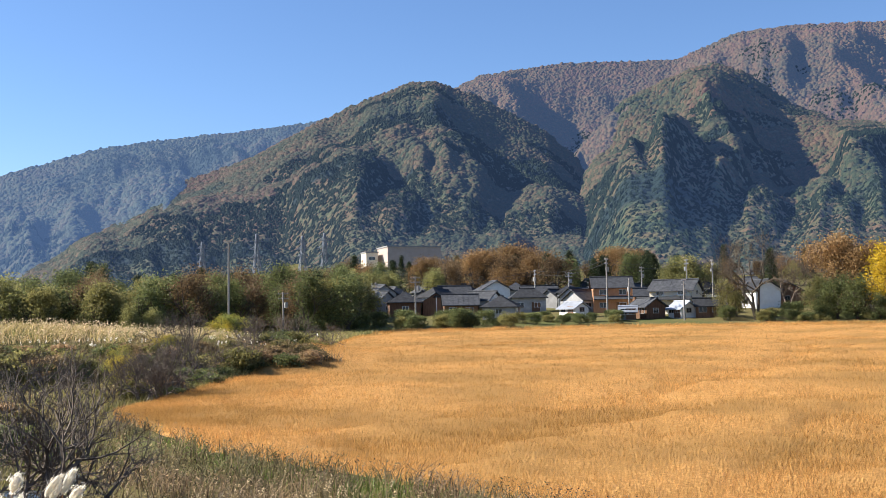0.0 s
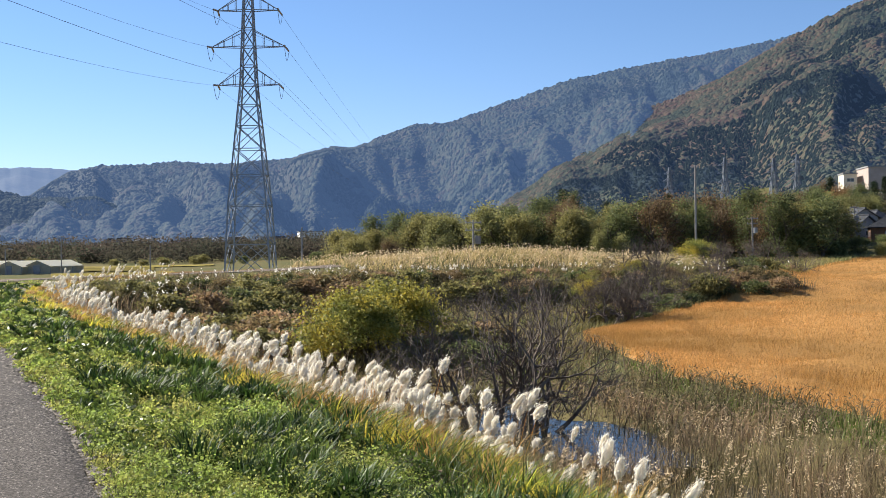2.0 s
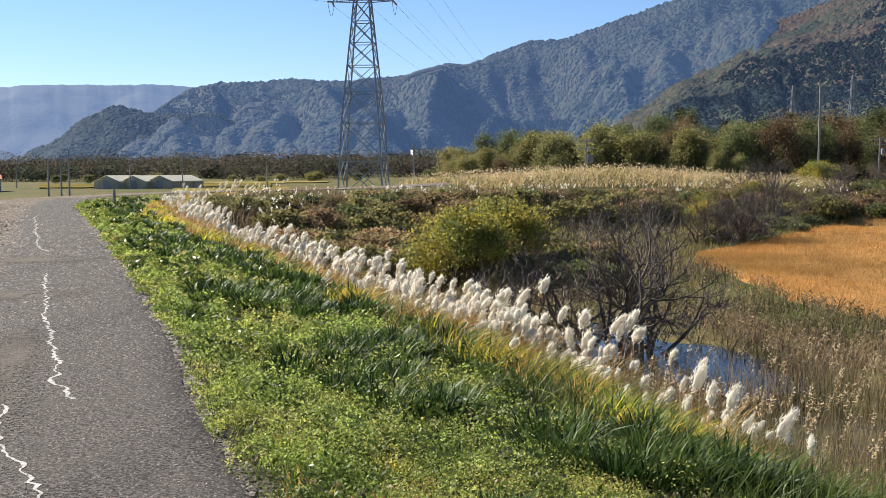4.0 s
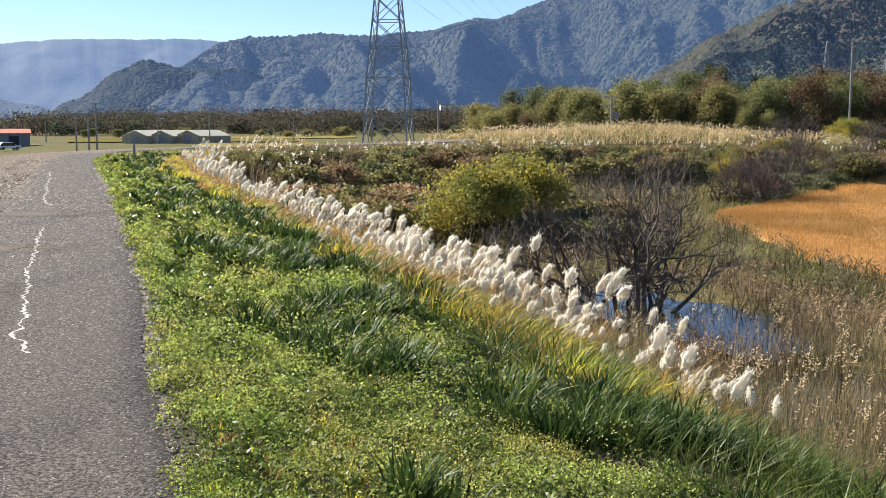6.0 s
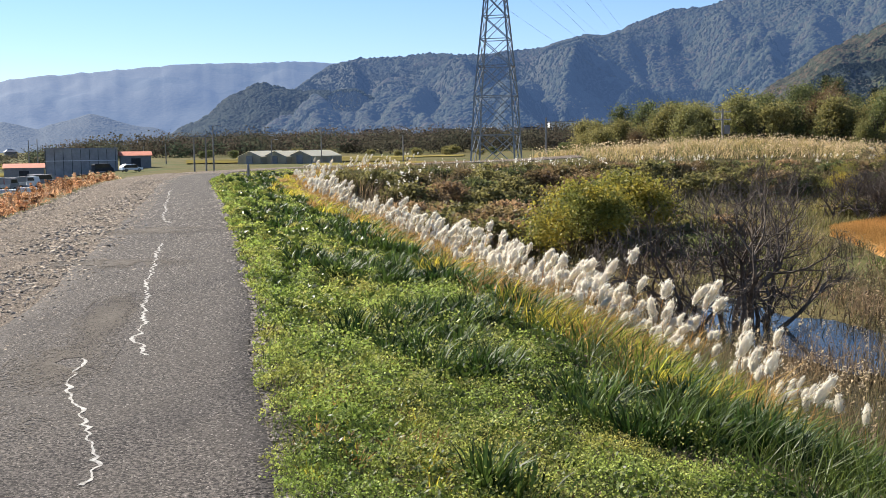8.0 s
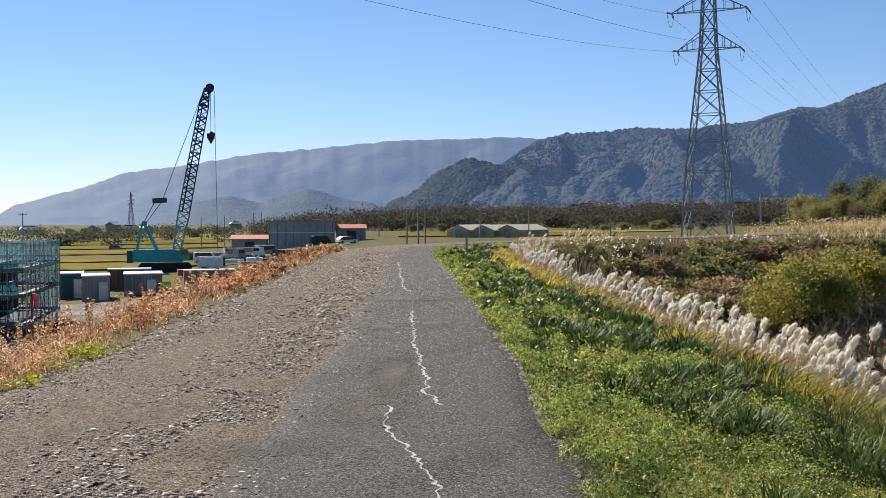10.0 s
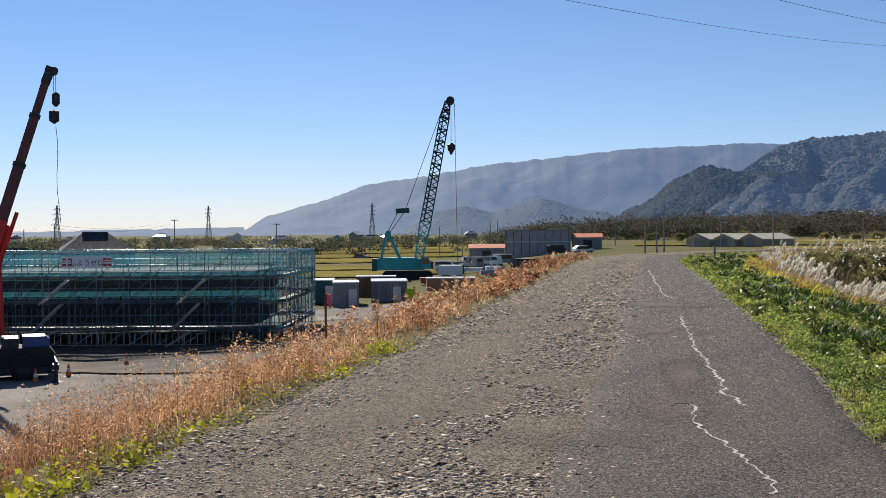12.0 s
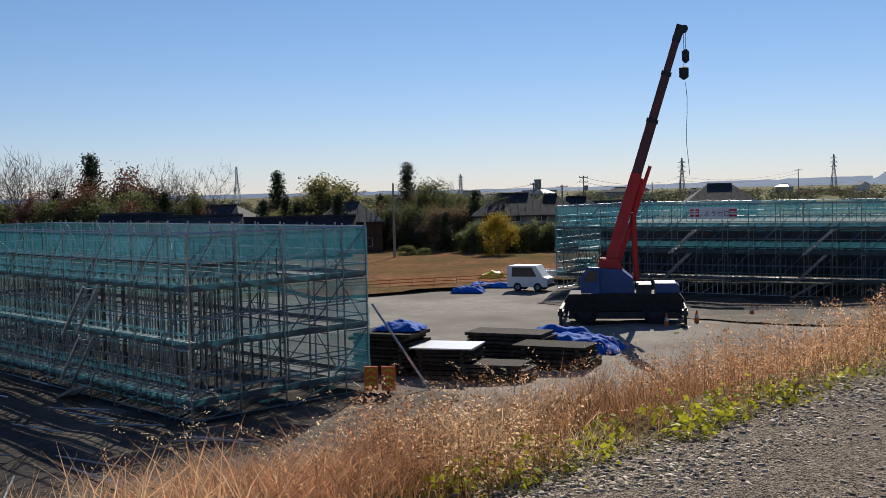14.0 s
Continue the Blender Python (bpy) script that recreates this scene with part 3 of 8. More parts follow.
# ---- lattice tower ----
def lattice_tower(name, label, m, height_m=42.0, base_half=3.1, mat_steel=None, arms=(27.0, 32.2, 37.2), reach=(4.2, 5.0, 4.15), bar=0.13, light=False):
    """Four tapering legs, braced faces, cross arms with insulator strings."""
    st = mat_steel or M_STEEL
    k = height_m / 42.0
    t = thing(name, label, "power pylon", m)
    zs = np.array([0, 10.5, 26.8, 37, 42.0]) * k
    ws = np.array([base_half, base_half * 0.83, base_half * 0.34, base_half * 0.21, base_half * 0.13])
    half = lambda z: float(np.interp(z, zs, ws))
    levels = [0, 5.2, 10.5, 14.6, 18.2, 21.3, 24.2, 27, 29.6, 32.2, 34.7, 37.2, 39.4, 42.0] if not light else [0, 8, 15, 21, 27, 32.2, 37.2, 42]
    levels = [z * k for z in levels]
    corner = lambda i, z: Vector((half(z) * (1, -1, -1, 1)[i], half(z) * (1, 1, -1, -1)[i], z))
    for i in range(4):
        lg = Mesh().path([corner(i, z) for z in levels], bar * 1.05, 4)
        part("leg", lg, st, t)
        j = (i + 1) % 4
        fc = Mesh()
        single = lambda a, b, w: fc.beam(a, b, w) if light else part("brace", Mesh().beam(a, b, w), st, t)
        for n, (a, b) in enumerate(zip(levels[:-1], levels[1:])):
            single(corner(i, a), corner(j, b), bar * 0.75)
            single(corner(j, a), corner(i, b), bar * 0.75)
            single(corner(i, b), corner(j, b), bar * 0.8)
            if b - a > 4 * k and not light:
                mid = (a + b) / 2
                p, q = corner(i, mid), corner(j, mid)
                single(p, (corner(i, b) + corner(j, b)) / 2, bar * 0.6)
                single(q, (corner(i, b) + corner(j, b)) / 2, bar * 0.6)
        if light:
            part("bracing", fc, st, t)
    for z, L in zip(arms, reach):
        z *= k
        for sgn in (-1, 1):
            ar = Mesh()
            tip = Vector((sgn * L * k, 0, z))
            h = half(z)
            for yy in (-1, 1):
                ar.beam((sgn * h, yy * h, z), tip, bar * 0.8)
                ar.beam((sgn * h, yy * h, z + 2.2 * k), tip + Vector((0, 0, 0.05)), bar * 0.7)
                for s in (0.3, 0.6, 0.8):
                    lo = Vector((sgn * h, yy * h, z)).lerp(tip, s)
                    hi = Vector((sgn * h, yy * h, z + 2.2 * k)).lerp(tip, s)
                    ar.beam(lo, hi, bar * 0.5)
            arm = part("cross_arm", ar, st, t)
            if not light:
                for yy in (-1, 1):
                    ins = Mesh()
                    d = Vector((0.1 * sgn, yy * 1.0, -0.12)).normalized()
                    for n in range(9):
                        p = tip + d * (0.25 + 0.2 * n)
                        ins.tube(p, p + d * 0.12, 0.13, 0.13, 7)
                    ins.tube(tip, tip + d * 2.2, 0.03, 0.03, 4)
                    part("insulator", ins, M_INSUL, arm)
    if not light:
        for i in range(4):
            c = corner(i, 0)
            part("footing", Mesh().box(c.x - 0.5, c.x + 0.5, c.y - 0.5, c.y + 0.5, -0.8, 0.25), M_CONCRETE, t)
    return t


def cable(name, label, p, q, sag, r=0.02, n=28, category="power line", group=""):
    pts = []
    for i in range(n + 1):
        s = i / n
        c = Vector(p).lerp(Vector(q), s)
        c.z -= sag * 4 * s * (1 - s)
        pts.append(c)
    return solid(name, Mesh().path(pts, r, 4), M_WIRE, label, category, None, group)


TX, TY = at(13.87, 150)
TZ = -2.4
TURN = -24.0
tower_m = pose(TX, TY, TZ, 0, 0, TURN)
lattice_tower("power_pylon", "tall galvanised steel lattice power pylon on the field", tower_m)
for z, L in ((27.0, 4.2), (32.2, 5.0), (37.2, 4.15)):
    for sgn in (-1, 1):
        a = tower_m @ Vector((sgn * L + 0.2 * sgn, 2.1, z - 0.3))
        b = tower_m @ Vector((sgn * L + 0.2 * sgn, -2.1, z - 0.3))
        far = Vector((*at(23.4 + sgn * 0.12, 1500), 95 + z * 1.2))
        near = Vector((-112 + sgn * 4.5, -150 - sgn * 2, z - 2.0))
        cable("power_line", "high-voltage wire sagging from the pylon towards the mountains", a, far, 30, 0.016, 40, group="power lines")
        cable("power_line", "high-voltage wire sagging from the pylon over the levee", b, near, 10.5, 0.016, 40, group="power lines")
        jump = [a.lerp(b, s) + Vector((0, 0, -1.6 * math.sin(math.pi * s))) for s in np.linspace(0, 1, 9)]
        solid("jumper_wire", Mesh().path(jump, 0.03, 4), M_WIRE, "slack jumper wire under the pylon's cross arm", "power line", None, "power lines")
for az, r, top, hm in ((-24.85, 1500, 1.42, 46), (-32.3, 1300, 1.45, 46), (-16.3, 1500, 1.52, 46), (-43.9, 1300, 0.9, 36), (38.8, 640, 4.63, 40), (42.35, 660, 4.66, 40), (36.0, 640, 4.2, 34), (41.2, 680, 4.5, 36)):
    x, y = at(az, r)
    z = 1.6 + r * math.tan(radians(top)) - hm
    lattice_tower("distant_pylon", "distant steel lattice power pylon against the hills", pose(x, y, z, 0, 0, -az + 20), hm, 3.4, M_HAZYSTEEL, bar=0.30, light=True)
x, y = at(-55.75, 700)
lattice_tower("distant_mast", "slender pale lattice mast beyond the houses", pose(x, y, -6, 0, 0, 40), 26.5, 2.2, M_FRAME, arms=(), reach=(), bar=0.2, light=True)


# ---- poles ----
def utility_pole(az, r, top_el, label="concrete utility pole with cross arms", lamp=False, arms=2, name="utility_pole", rad=0.16, turn=0.0):
    x, y = at(az, r)
    z0 = h1(x, y)
    H = 1.6 + r * math.tan(radians(top_el)) - z0
    t = thing(name, label, "pole", pose(x, y, z0, 0, 0, turn), group="poles")
    part("shaft", Mesh().tube((0, 0, -0.5), (0, 0, H), rad, rad * 0.65, 10), M_POLE, t)
    for k in range(arms):
        z = H - 0.35 - 0.8 * k
        a = part("cross_arm", Mesh().box(-0.9, 0.9, -0.05, 0.05, z, z + 0.1), M_STEEL, t)
        for xx in (-0.8, -0.3, 0.3, 0.8):
            part("insulator", Mesh().lathe([(0.05, z + 0.1), (0.07, z + 0.2), (0.03, z + 0.3)], 6, (xx, 0)), M_INSUL, a)
    if arms > 1:
        part("transformer", Mesh().lathe([(0.3, H - 2.6), (0.33, H - 2.5), (0.33, H - 1.8), (0.28, H - 1.7)], 10, (0.5, 0)), M_WALL_GREY, t)
    if lamp:
        arm = part("lamp_arm", Mesh().path([(0, 0, H - 0.1), (0.5, 0, H + 0.1), (1.3, 0, H + 0.05)], 0.05, 6), M_STEEL, t)
        part("lamp_head", Mesh().box(0.9, 1.6, -0.15, 0.15, H - 0.08, H + 0.05), M_FRAME, arm)
    return t


for az, r, top, arms, lamp in ((-2.0, 190, 0.63, 1, False), (-1.4, 188, 0.63, 1, False), (-1.02, 190, 1.08, 0, True), (4.5, 250, 0.98, 1, False), (16.5, 132, 1.33, 0, False), (25.54, 118, 1.62, 2, False), (1.9, 255, 0.35, 0, True), (8.8, 260, 0.5, 0, False),
                               (-21.5, 250, 0.48, 1, False), (-37.7, 190, 0.66, 2, False), (-26.7, 300, 0.73, 1, False), (-32.6, 260, 0.54, 1, False), (-40.4, 170, 0.35, 1, False), (-38.9, 165, 0.2, 1, False), (-48.1, 120, 0.5, 0, False), (-57.3, 170, -0.2, 1, False), (-52.0, 200, 0.3, 1, False), (-34.0, 300, 0.25, 0, False),
                               (-10.1, 300, 0.45, 0, False), (-9.7, 310, 0.5, 0, False), (-11.6, 320, 0.3, 0, False), (-12.8, 330, 0.25, 0, False), (-4.6, 280, 0.1, 0, False), (-3.5, 290, 0.2, 0, False), (-6.0, 330, 0.3, 0, False)):
    utility_pole(az, r, top, "slender utility pole beside the fields" if arms < 2 else "concrete utility pole with cross arms and transformer", lamp, arms, turn=random.uniform(-40, 40))
for az, r, top in ((47.0, 196, 2.3), (44.9, 200, 2.0), (57.15, 205, 3.1), (53.4, 240, 2.55), (61.3, 235, 2.95), (59.0, 250, 2.6), (62.6, 232, 2.9), (55.2, 250, 2.4), (58.3, 214, 2.0), (61.1, 200, 1.9), (40.0, 178, 1.55)):
    utility_pole(az, r, top, "concrete utility pole among the village houses", False, 2, rad=0.18, turn=random.uniform(-60, 60))
x, y = at(37.18, 170)
utility_pole(37.18, 170, 4.28, "tall steel floodlight pole in front of the wood", False, 1, "floodlight_pole", 0.2)
POLE_TOPS = [(44.9, 200, 2.0), (47.0, 196, 2.3), (53.4, 240, 2.55), (57.15, 205, 3.1), (61.3, 235, 2.95), (66, 240, 2.6)]
for (a, r, e), (b, s, f) in zip(POLE_TOPS[:-1], POLE_TOPS[1:]):
    for dz in (0.2, 0.9):
        cable("overhead_wire", "overhead wires slung between village poles", (*at(a, r), 1.6 + r * math.tan(radians(e)) - dz), (*at(b, s), 1.6 + s * math.tan(radians(f)) - dz), 1.2, 0.03, 12, "wire", "village wires")
LEFT_TOPS = [(-62, 180, 0.3), (-52.0, 200, 0.3), (-40.4, 170, 0.35), (-37.7, 190, 0.66), (-32.6, 260, 0.54), (-26.7, 300, 0.73)]
for (a, r, e), (b, s, f) in zip(LEFT_TOPS[:-1], LEFT_TOPS[1:]):
    for dz in (0.3, 1.1):
        cable("overhead_wire", "overhead wires slung between field poles", (*at(a, r), 1.6 + r * math.tan(radians(e)) - dz), (*at(b, s), 1.6 + s * math.tan(radians(f)) - dz), 1.5, 0.03, 12, "wire", "field wires")


# ---- houses ----
def window(parent, x, z, w, h, y, side=-1, turn=0):
    """A framed window with its pane on a wall plane."""
    m = pose(0, 0, 0, 0, 0, turn)
    fr = Mesh()
    y0, y1 = sorted((y, y + side * 0.07))
    for a, b, c, d in ((x - w / 2, x + w / 2, z, z + 0.07), (x - w / 2, x + w / 2, z + h - 0.07, z + h), (x - w / 2, x - w / 2 + 0.07, z + 0.07, z + h - 0.07), (x + w / 2 - 0.07, x + w / 2, z + 0.07, z + h - 0.07), (x - 0.03, x + 0.03, z + 0.07, z + h - 0.07)):
        fr.box(a, b, y0, y1, c, d, m)
    f = part("window", fr, M_FRAME, parent)
    y0, y1 = sorted((y + side * 0.01, y + side * 0.04))
    part("pane", Mesh().box(x - w / 2 + 0.07, x + w / 2 - 0.07, y0, y1, z + 0.07, z + h - 0.07, m), M_GLASS, f)
    return f


def house(name, label, x, y, turn, w=9.0, d=7.0, eave=5.4, pitch=0.45, wall=None, roof=None, hip=False, lean=True, z=None, plain=False):
    """A house with walls, a pitched roof with ridge and eaves, windows, door, and a lower lean-to roof."""
    z = h1(x, y) if z is None else z
    t = thing(name, label, "house", pose(x, y, z, 0, 0, turn), group="houses")
    wall, roof = wall or M_WALL_CREAM, roof or M_TILE
    rise = d / 2 * pitch
    o = 0.6
    if hip:
        part("wall", Mesh().box(-w / 2, w / 2, -d / 2, d / 2, -0.5, eave), wall, t)
    else:
        part("wall", Mesh().prism([(-d / 2, -0.5), (d / 2, -0.5), (d / 2, eave), (0, eave + rise), (-d / 2, eave)], -w / 2, w / 2, pose(0, 0, 0, 0, 0, 90)), wall, t)
    e = eave - o * pitch
    rm = Mesh()
    hx, hy = w / 2 + o * 0.8, d / 2 + o
    rx = w / 2 - d / 2 * 0.75 if hip else hx
    top, th = eave + rise + 0.12, 0.16
    for dz in (0,):
        vs = [(-hx, -hy, e), (hx, -hy, e), (hx, hy, e), (-hx, hy, e), (-rx, 0, top), (rx, 0, top)]
        up = [(a, b, c + th) for a, b, c in vs]
        rm.add(vs + up, [(0, 4, 5, 1), (2, 5, 4, 3), (6, 7, 11, 10), (8, 9, 10, 11), (0, 1, 7, 6), (2, 3, 9, 8), (1, 2, 8, 7), (3, 0, 6, 9), (1, 5, 2), (3, 4, 0), (7, 8, 11), (9, 6, 10)] if hip else
               [(0, 4, 5, 1), (2, 5, 4, 3), (6, 7, 11, 10), (8, 9, 10, 11), (0, 1, 7, 6), (2, 3, 9, 8), (1, 5, 11, 7), (5, 2, 8, 11), (3, 4, 10, 9), (4, 0, 6, 10)])
    rf = part("roof", rm, roof, t)
    part("ridge", Mesh().tube((-rx, 0, top + th), (rx, 0, top + th), 0.2, 0.2, 6), roof, rf)
    if roof is M_TILE and not plain:
        ribs = Mesh()
        n = int(w / 0.9)
        for k in range(n + 1):
            xx = -hx + 0.2 + (2 * hx - 0.4) * k / n
            fr = max(0.0, 1 - max(0.0, abs(xx) - rx) / max(hx - rx, 1e-3)) if hip else 1.0
            for sy in (-1, 1):
                ribs.tube((xx, sy * hy, e + th), (xx, sy * hy * (1 - fr), e + (top - e) * fr + th), 0.035, 0.035, 4)
        part("tiling", ribs, roof, rf)
    storeys = 2 if eave > 4.4 else 1
    if plain:
        window(t, -w * 0.22, 0.9, 1.8, 1.2, -d / 2, -1)
        return t
    for s in range(storeys):
        for k in range(max(2, int(w / 3))):
            xx = -w / 2 + w * (k + 0.5) / max(2, int(w / 3))
            window(t, xx, 0.9 + 2.7 * s, 1.5, 1.1, -d / 2, -1)
            window(t, xx, 0.9 + 2.7 * s, 1.2, 1.0, d / 2, 1)
        for tt in (90, -90):
            window(t, 0, 0.9 + 2.7 * s, 1.3, 1.0, -w / 2, -1, tt)
    part("door", Mesh().box(-0.9 + w * 0.2, 0.9 + w * 0.2, -d / 2 - 0.05, -d / 2 - 0.01, 0, 2.05), M_WALL_BROWN, t)
    if lean and storeys == 2:
        for sy in (-1, 1):
            lr = Mesh()
            y0, y1 = sy * (d / 2 + 0.05), sy * (d / 2 + 1.6)
            lr.add([(-w / 2, y0, 3.2), (w / 2, y0, 3.2), (w / 2, y1, 2.6), (-w / 2, y1, 2.6), (-w / 2, y0, 3.34), (w / 2, y0, 3.34), (w / 2, y1, 2.74), (-w / 2, y1, 2.74)],
                   [(0, 1, 2, 3), (7, 6, 5, 4), (0, 4, 5, 1), (1, 5, 6, 2), (2, 6, 7, 3), (3, 7, 4, 0)])
            part("porch_roof", lr, roof, t)
    return t


random.seed(9)
WALLS = {"c": M_WALL_CREAM, "w": M_WALL_WHITE, "b": M_WALL_BROWN, "g": M_WALL_GREY, "k": M_WALL_BRICK}
for az, r, w, d, eave, wl, turn, hip, label in (
    (44.9, 236, 9, 7, 4.6, "g", -30, False, "dark tiled house behind garden shrubs"), (46.4, 226, 10, 8, 4.2, "b", -60, True, "old low house with a dark tiled hip roof"),
    (47.4, 240, 9, 7, 4.4, "g", -20, False, "dark tiled house with grey walls"), (48.4, 232, 8, 7, 5.2, "w", -75, False, "white plastered house with a dark tiled roof"),
    (49.4, 218, 9, 8, 3.8, "b", -50, False, "low farmhouse with layered dark tile roofs"), (50.6, 222, 8, 7, 4.6, "w", 30, False, "white gabled house with a tiled roof"),
    (51.6, 212, 10, 8, 3.6, "g", -50, True, "wide dark tiled farmhouse beside the field"), (51.2, 258, 10, 8, 6.4, "w", -45, False, "tall white house with a dark tiled gable"),
    (53.0, 238, 10, 7, 4.8, "g", -40, True, "dark roofed house with grey walls"), (53.6, 256, 11, 7, 4.8, "g", -50, False, "long house with bluish dark tiles"),
    (55.2, 252, 9, 7, 5.4, "g", -30, True, "dark tiled two-storey house"), (56.2, 236, 9, 7, 4.4, "w", -60, True, "house with pale walls and a dark hip roof"),
    (57.4, 228, 8, 7, 5.2, "k", -52, False, "orange brick-clad house with a dark roof"), (58.6, 254, 9, 7, 5.2, "g", -50, False, "dark roofed house deep in the village"),
    (60.7, 219, 8.6, 6.5, 4.6, "c", -82, False, "large cream two-storey house with a dark tiled roof"), (59.2, 207, 7, 5.5, 3.4, "b", -58, False, "weathered brown wooden barn beside the road"),
    (61.0, 207, 5.0, 4.5, 2.7, "w", -58, False, "small white shed with a rusty roof"), (62.3, 208, 6.5, 5, 3.2, "b", -70, False, "brown wooden shed with a grey roof"),
    (60.2, 268, 10, 8, 6.0, "g", -40, True, "tall dark tiled house behind the others"), (62.0, 262, 9, 7, 5.6, "w", -60, True, "white walled house with a dark hip roof"),
    (64.2, 246, 9, 7, 4.6, "b", -60, False, "old house half hidden by a bare tree"), (66.2, 250, 10, 8, 4.6, "b", -50, False, "old brown house behind bare branches"),
    (55.4, 214, 7, 4, 2.6, "w", -55, False, "low white outbuilding with a metal roof"), (58.2, 203, 3.6, 3, 2.3, "g", -58, False, "small grey block shed at the roadside"),
    (52.4, 270, 9, 7, 5.5, "g", -20, True, "dark tiled house at the back of the village"), (56.8, 268, 9, 7, 5.2, "w", -45, True, "pale house at the back of the village"),
    (-61.4, 122, 7, 6, 3.9, "c", 60, False, "house with pale gable beyond the building site"), (-58.0, 118, 7, 7, 3.3, "g", 60, False, "low house with a blue-grey gable roof"), (-57.0, 150, 10, 7, 4.2, "b", 20, True, "dark house with tiled hip roof"),
    (-53.2, 128, 13, 7, 2.8, "b", 45, False, "long dark brown shed beyond the scaffold"), (-50.4, 138, 8, 7, 4.2, "b", 55, True, "dark brown house with a tiled roof"), (-41.6, 138, 10, 8, 4.6, "g", 42, True, "grey two-storey house with a hip roof"),
    (-39.6, 142, 7, 7, 4.6, "g", 40, True, "dark house with a hip roof"), (-38.2, 150, 8, 7, 4.2, "b", 40, True, "dark house under wires"), (-35.7, 165, 9, 6, 3.6, "b", 40, False, "low house with pale tiled roof"),
    (-30.75, 172, 10.5, 9, 5.0, "b", 40, True, "large dark farmhouse with a tall hip roof"), (-63.5, 150, 9, 7, 4.2, "b", 60, True, "dark house among trees"), (-47.5, 165, 9, 7, 4.0, "b", 50, True, "dark house behind the trees")):
    x, y = at(az, r)
    if az > 0 and wl not in "ck":
        w, d, eave = w * 0.74, d * 0.8, eave * 0.68
        turn = -az + random.choice([0, 90, 60, -40, 90]) + random.uniform(-12, 12)
    house("house", label, x, y, turn + random.uniform(-4, 4), w, d, eave, 0.55, WALLS[wl], M_METALROOF if eave < 2.0 else M_TILE, hip)
for k in range(46):
    az = random.uniform(44.5, 65)
    r = random.uniform(222, 345)
    x, y = at(az, r)
    house("house", "village house with a dark tiled roof", x, y, -az + random.choice([0, 90, 45, -60]) + random.uniform(-15, 15), random.uniform(5.5, 8), random.uniform(4.5, 6), random.choice([2.4, 2.8, 4.0]), 0.6, random.choice([M_WALL_WHITE, M_WALL_GREY, M_WALL_BROWN, M_WALL_GREY]), M_TILE, random.random() < 0.35, plain=True)
# far villages
for k in range(50):
    az = random.uniform(6.5, 20.5)
    r = random.uniform(760, 1150)
    x, y = at(az, r)
    house("distant_house", "distant village house at the foot of the mountains", x, y, random.uniform(0, 180), random.uniform(9, 14), 8, random.choice([3.2, 5.4, 5.6]), 0.5, random.choice([M_WALL_WHITE, M_WALL_GREY, M_WALL_CREAM]), random.choice([M_TILE, M_METALROOF, M_TILE]), random.random() < 0.5, False, None, True)
for k in range(24):
    az = random.uniform(-48, -4)
    r = random.uniform(600, 1100)
    x, y = at(az, r)
    house("distant_house", "distant farmhouse on the plain", x, y, random.uniform(0, 180), random.uniform(9, 14), 8, random.choice([3.2, 5.4]), 0.5, random.choice([M_WALL_WHITE, M_WALL_GREY]), random.choice([M_TILE, M_METALROOF]), random.random() < 0.5, False, None, True)


def block_building(name, label, az, r, w, d, top_el, wall, turn, bays=6, rows=2, category="building", z=None):
    x, y = at(az, r)
    z = h1(x, y) if z is None else z
    H = 1.6 + r * math.tan(radians(top_el)) - z
    t = thing(name, label, category, pose(x, y, z, 0, 0, turn))
    part("wall", Mesh().box(-w / 2, w / 2, -d / 2, d / 2, -1, H), wall, t)
    part("roof", Mesh().box(-w / 2 - 0.3, w / 2 + 0.3, -d / 2 - 0.3, d / 2 + 0.3, H + 0.004, H + 0.5), M_WALL_GREY, t)
    for s in range(rows):
        for k in range(bays):
            window(t, -w / 2 + w * (k + 0.5) / bays, H - 3.0 * (s + 1), w / bays * 0.55, 1.4, -d / 2, -1)
    return t


block_building("hall", "large pale windowless hall on the wooded slope", 46.8, 450, 23, 16, 3.8, M_WALL_HALL, -30, 0, 0, z=24.0)
block_building("hall_annex", "beige slanted annex beside the hall", 44.7, 450, 5, 8, 3.55, M_WALL_CREAM, -30, 1, 1, z=24.5)
block_building("warehouse", "white roofed warehouse below the mountain", 17.1, 820, 20, 14, 1.08, M_WALL_WHITE, -10, 0, 0)
block_building("apartment_block", "pale apartment block with a tall chimney on the plain", -39.75, 700, 22, 10, -0.08, M_WALL_WHITE, 40, 6, 3)
x, y = at(-39.85, 690)
solid("chimney", Mesh().lathe([(2.4, 0), (2.2, 12.8), (2.4, 13.4), (2.4, 14)], 14), M_CONCRETE, "tall concrete chimney beside the apartment block", "chimney", pose(x, y, -6))
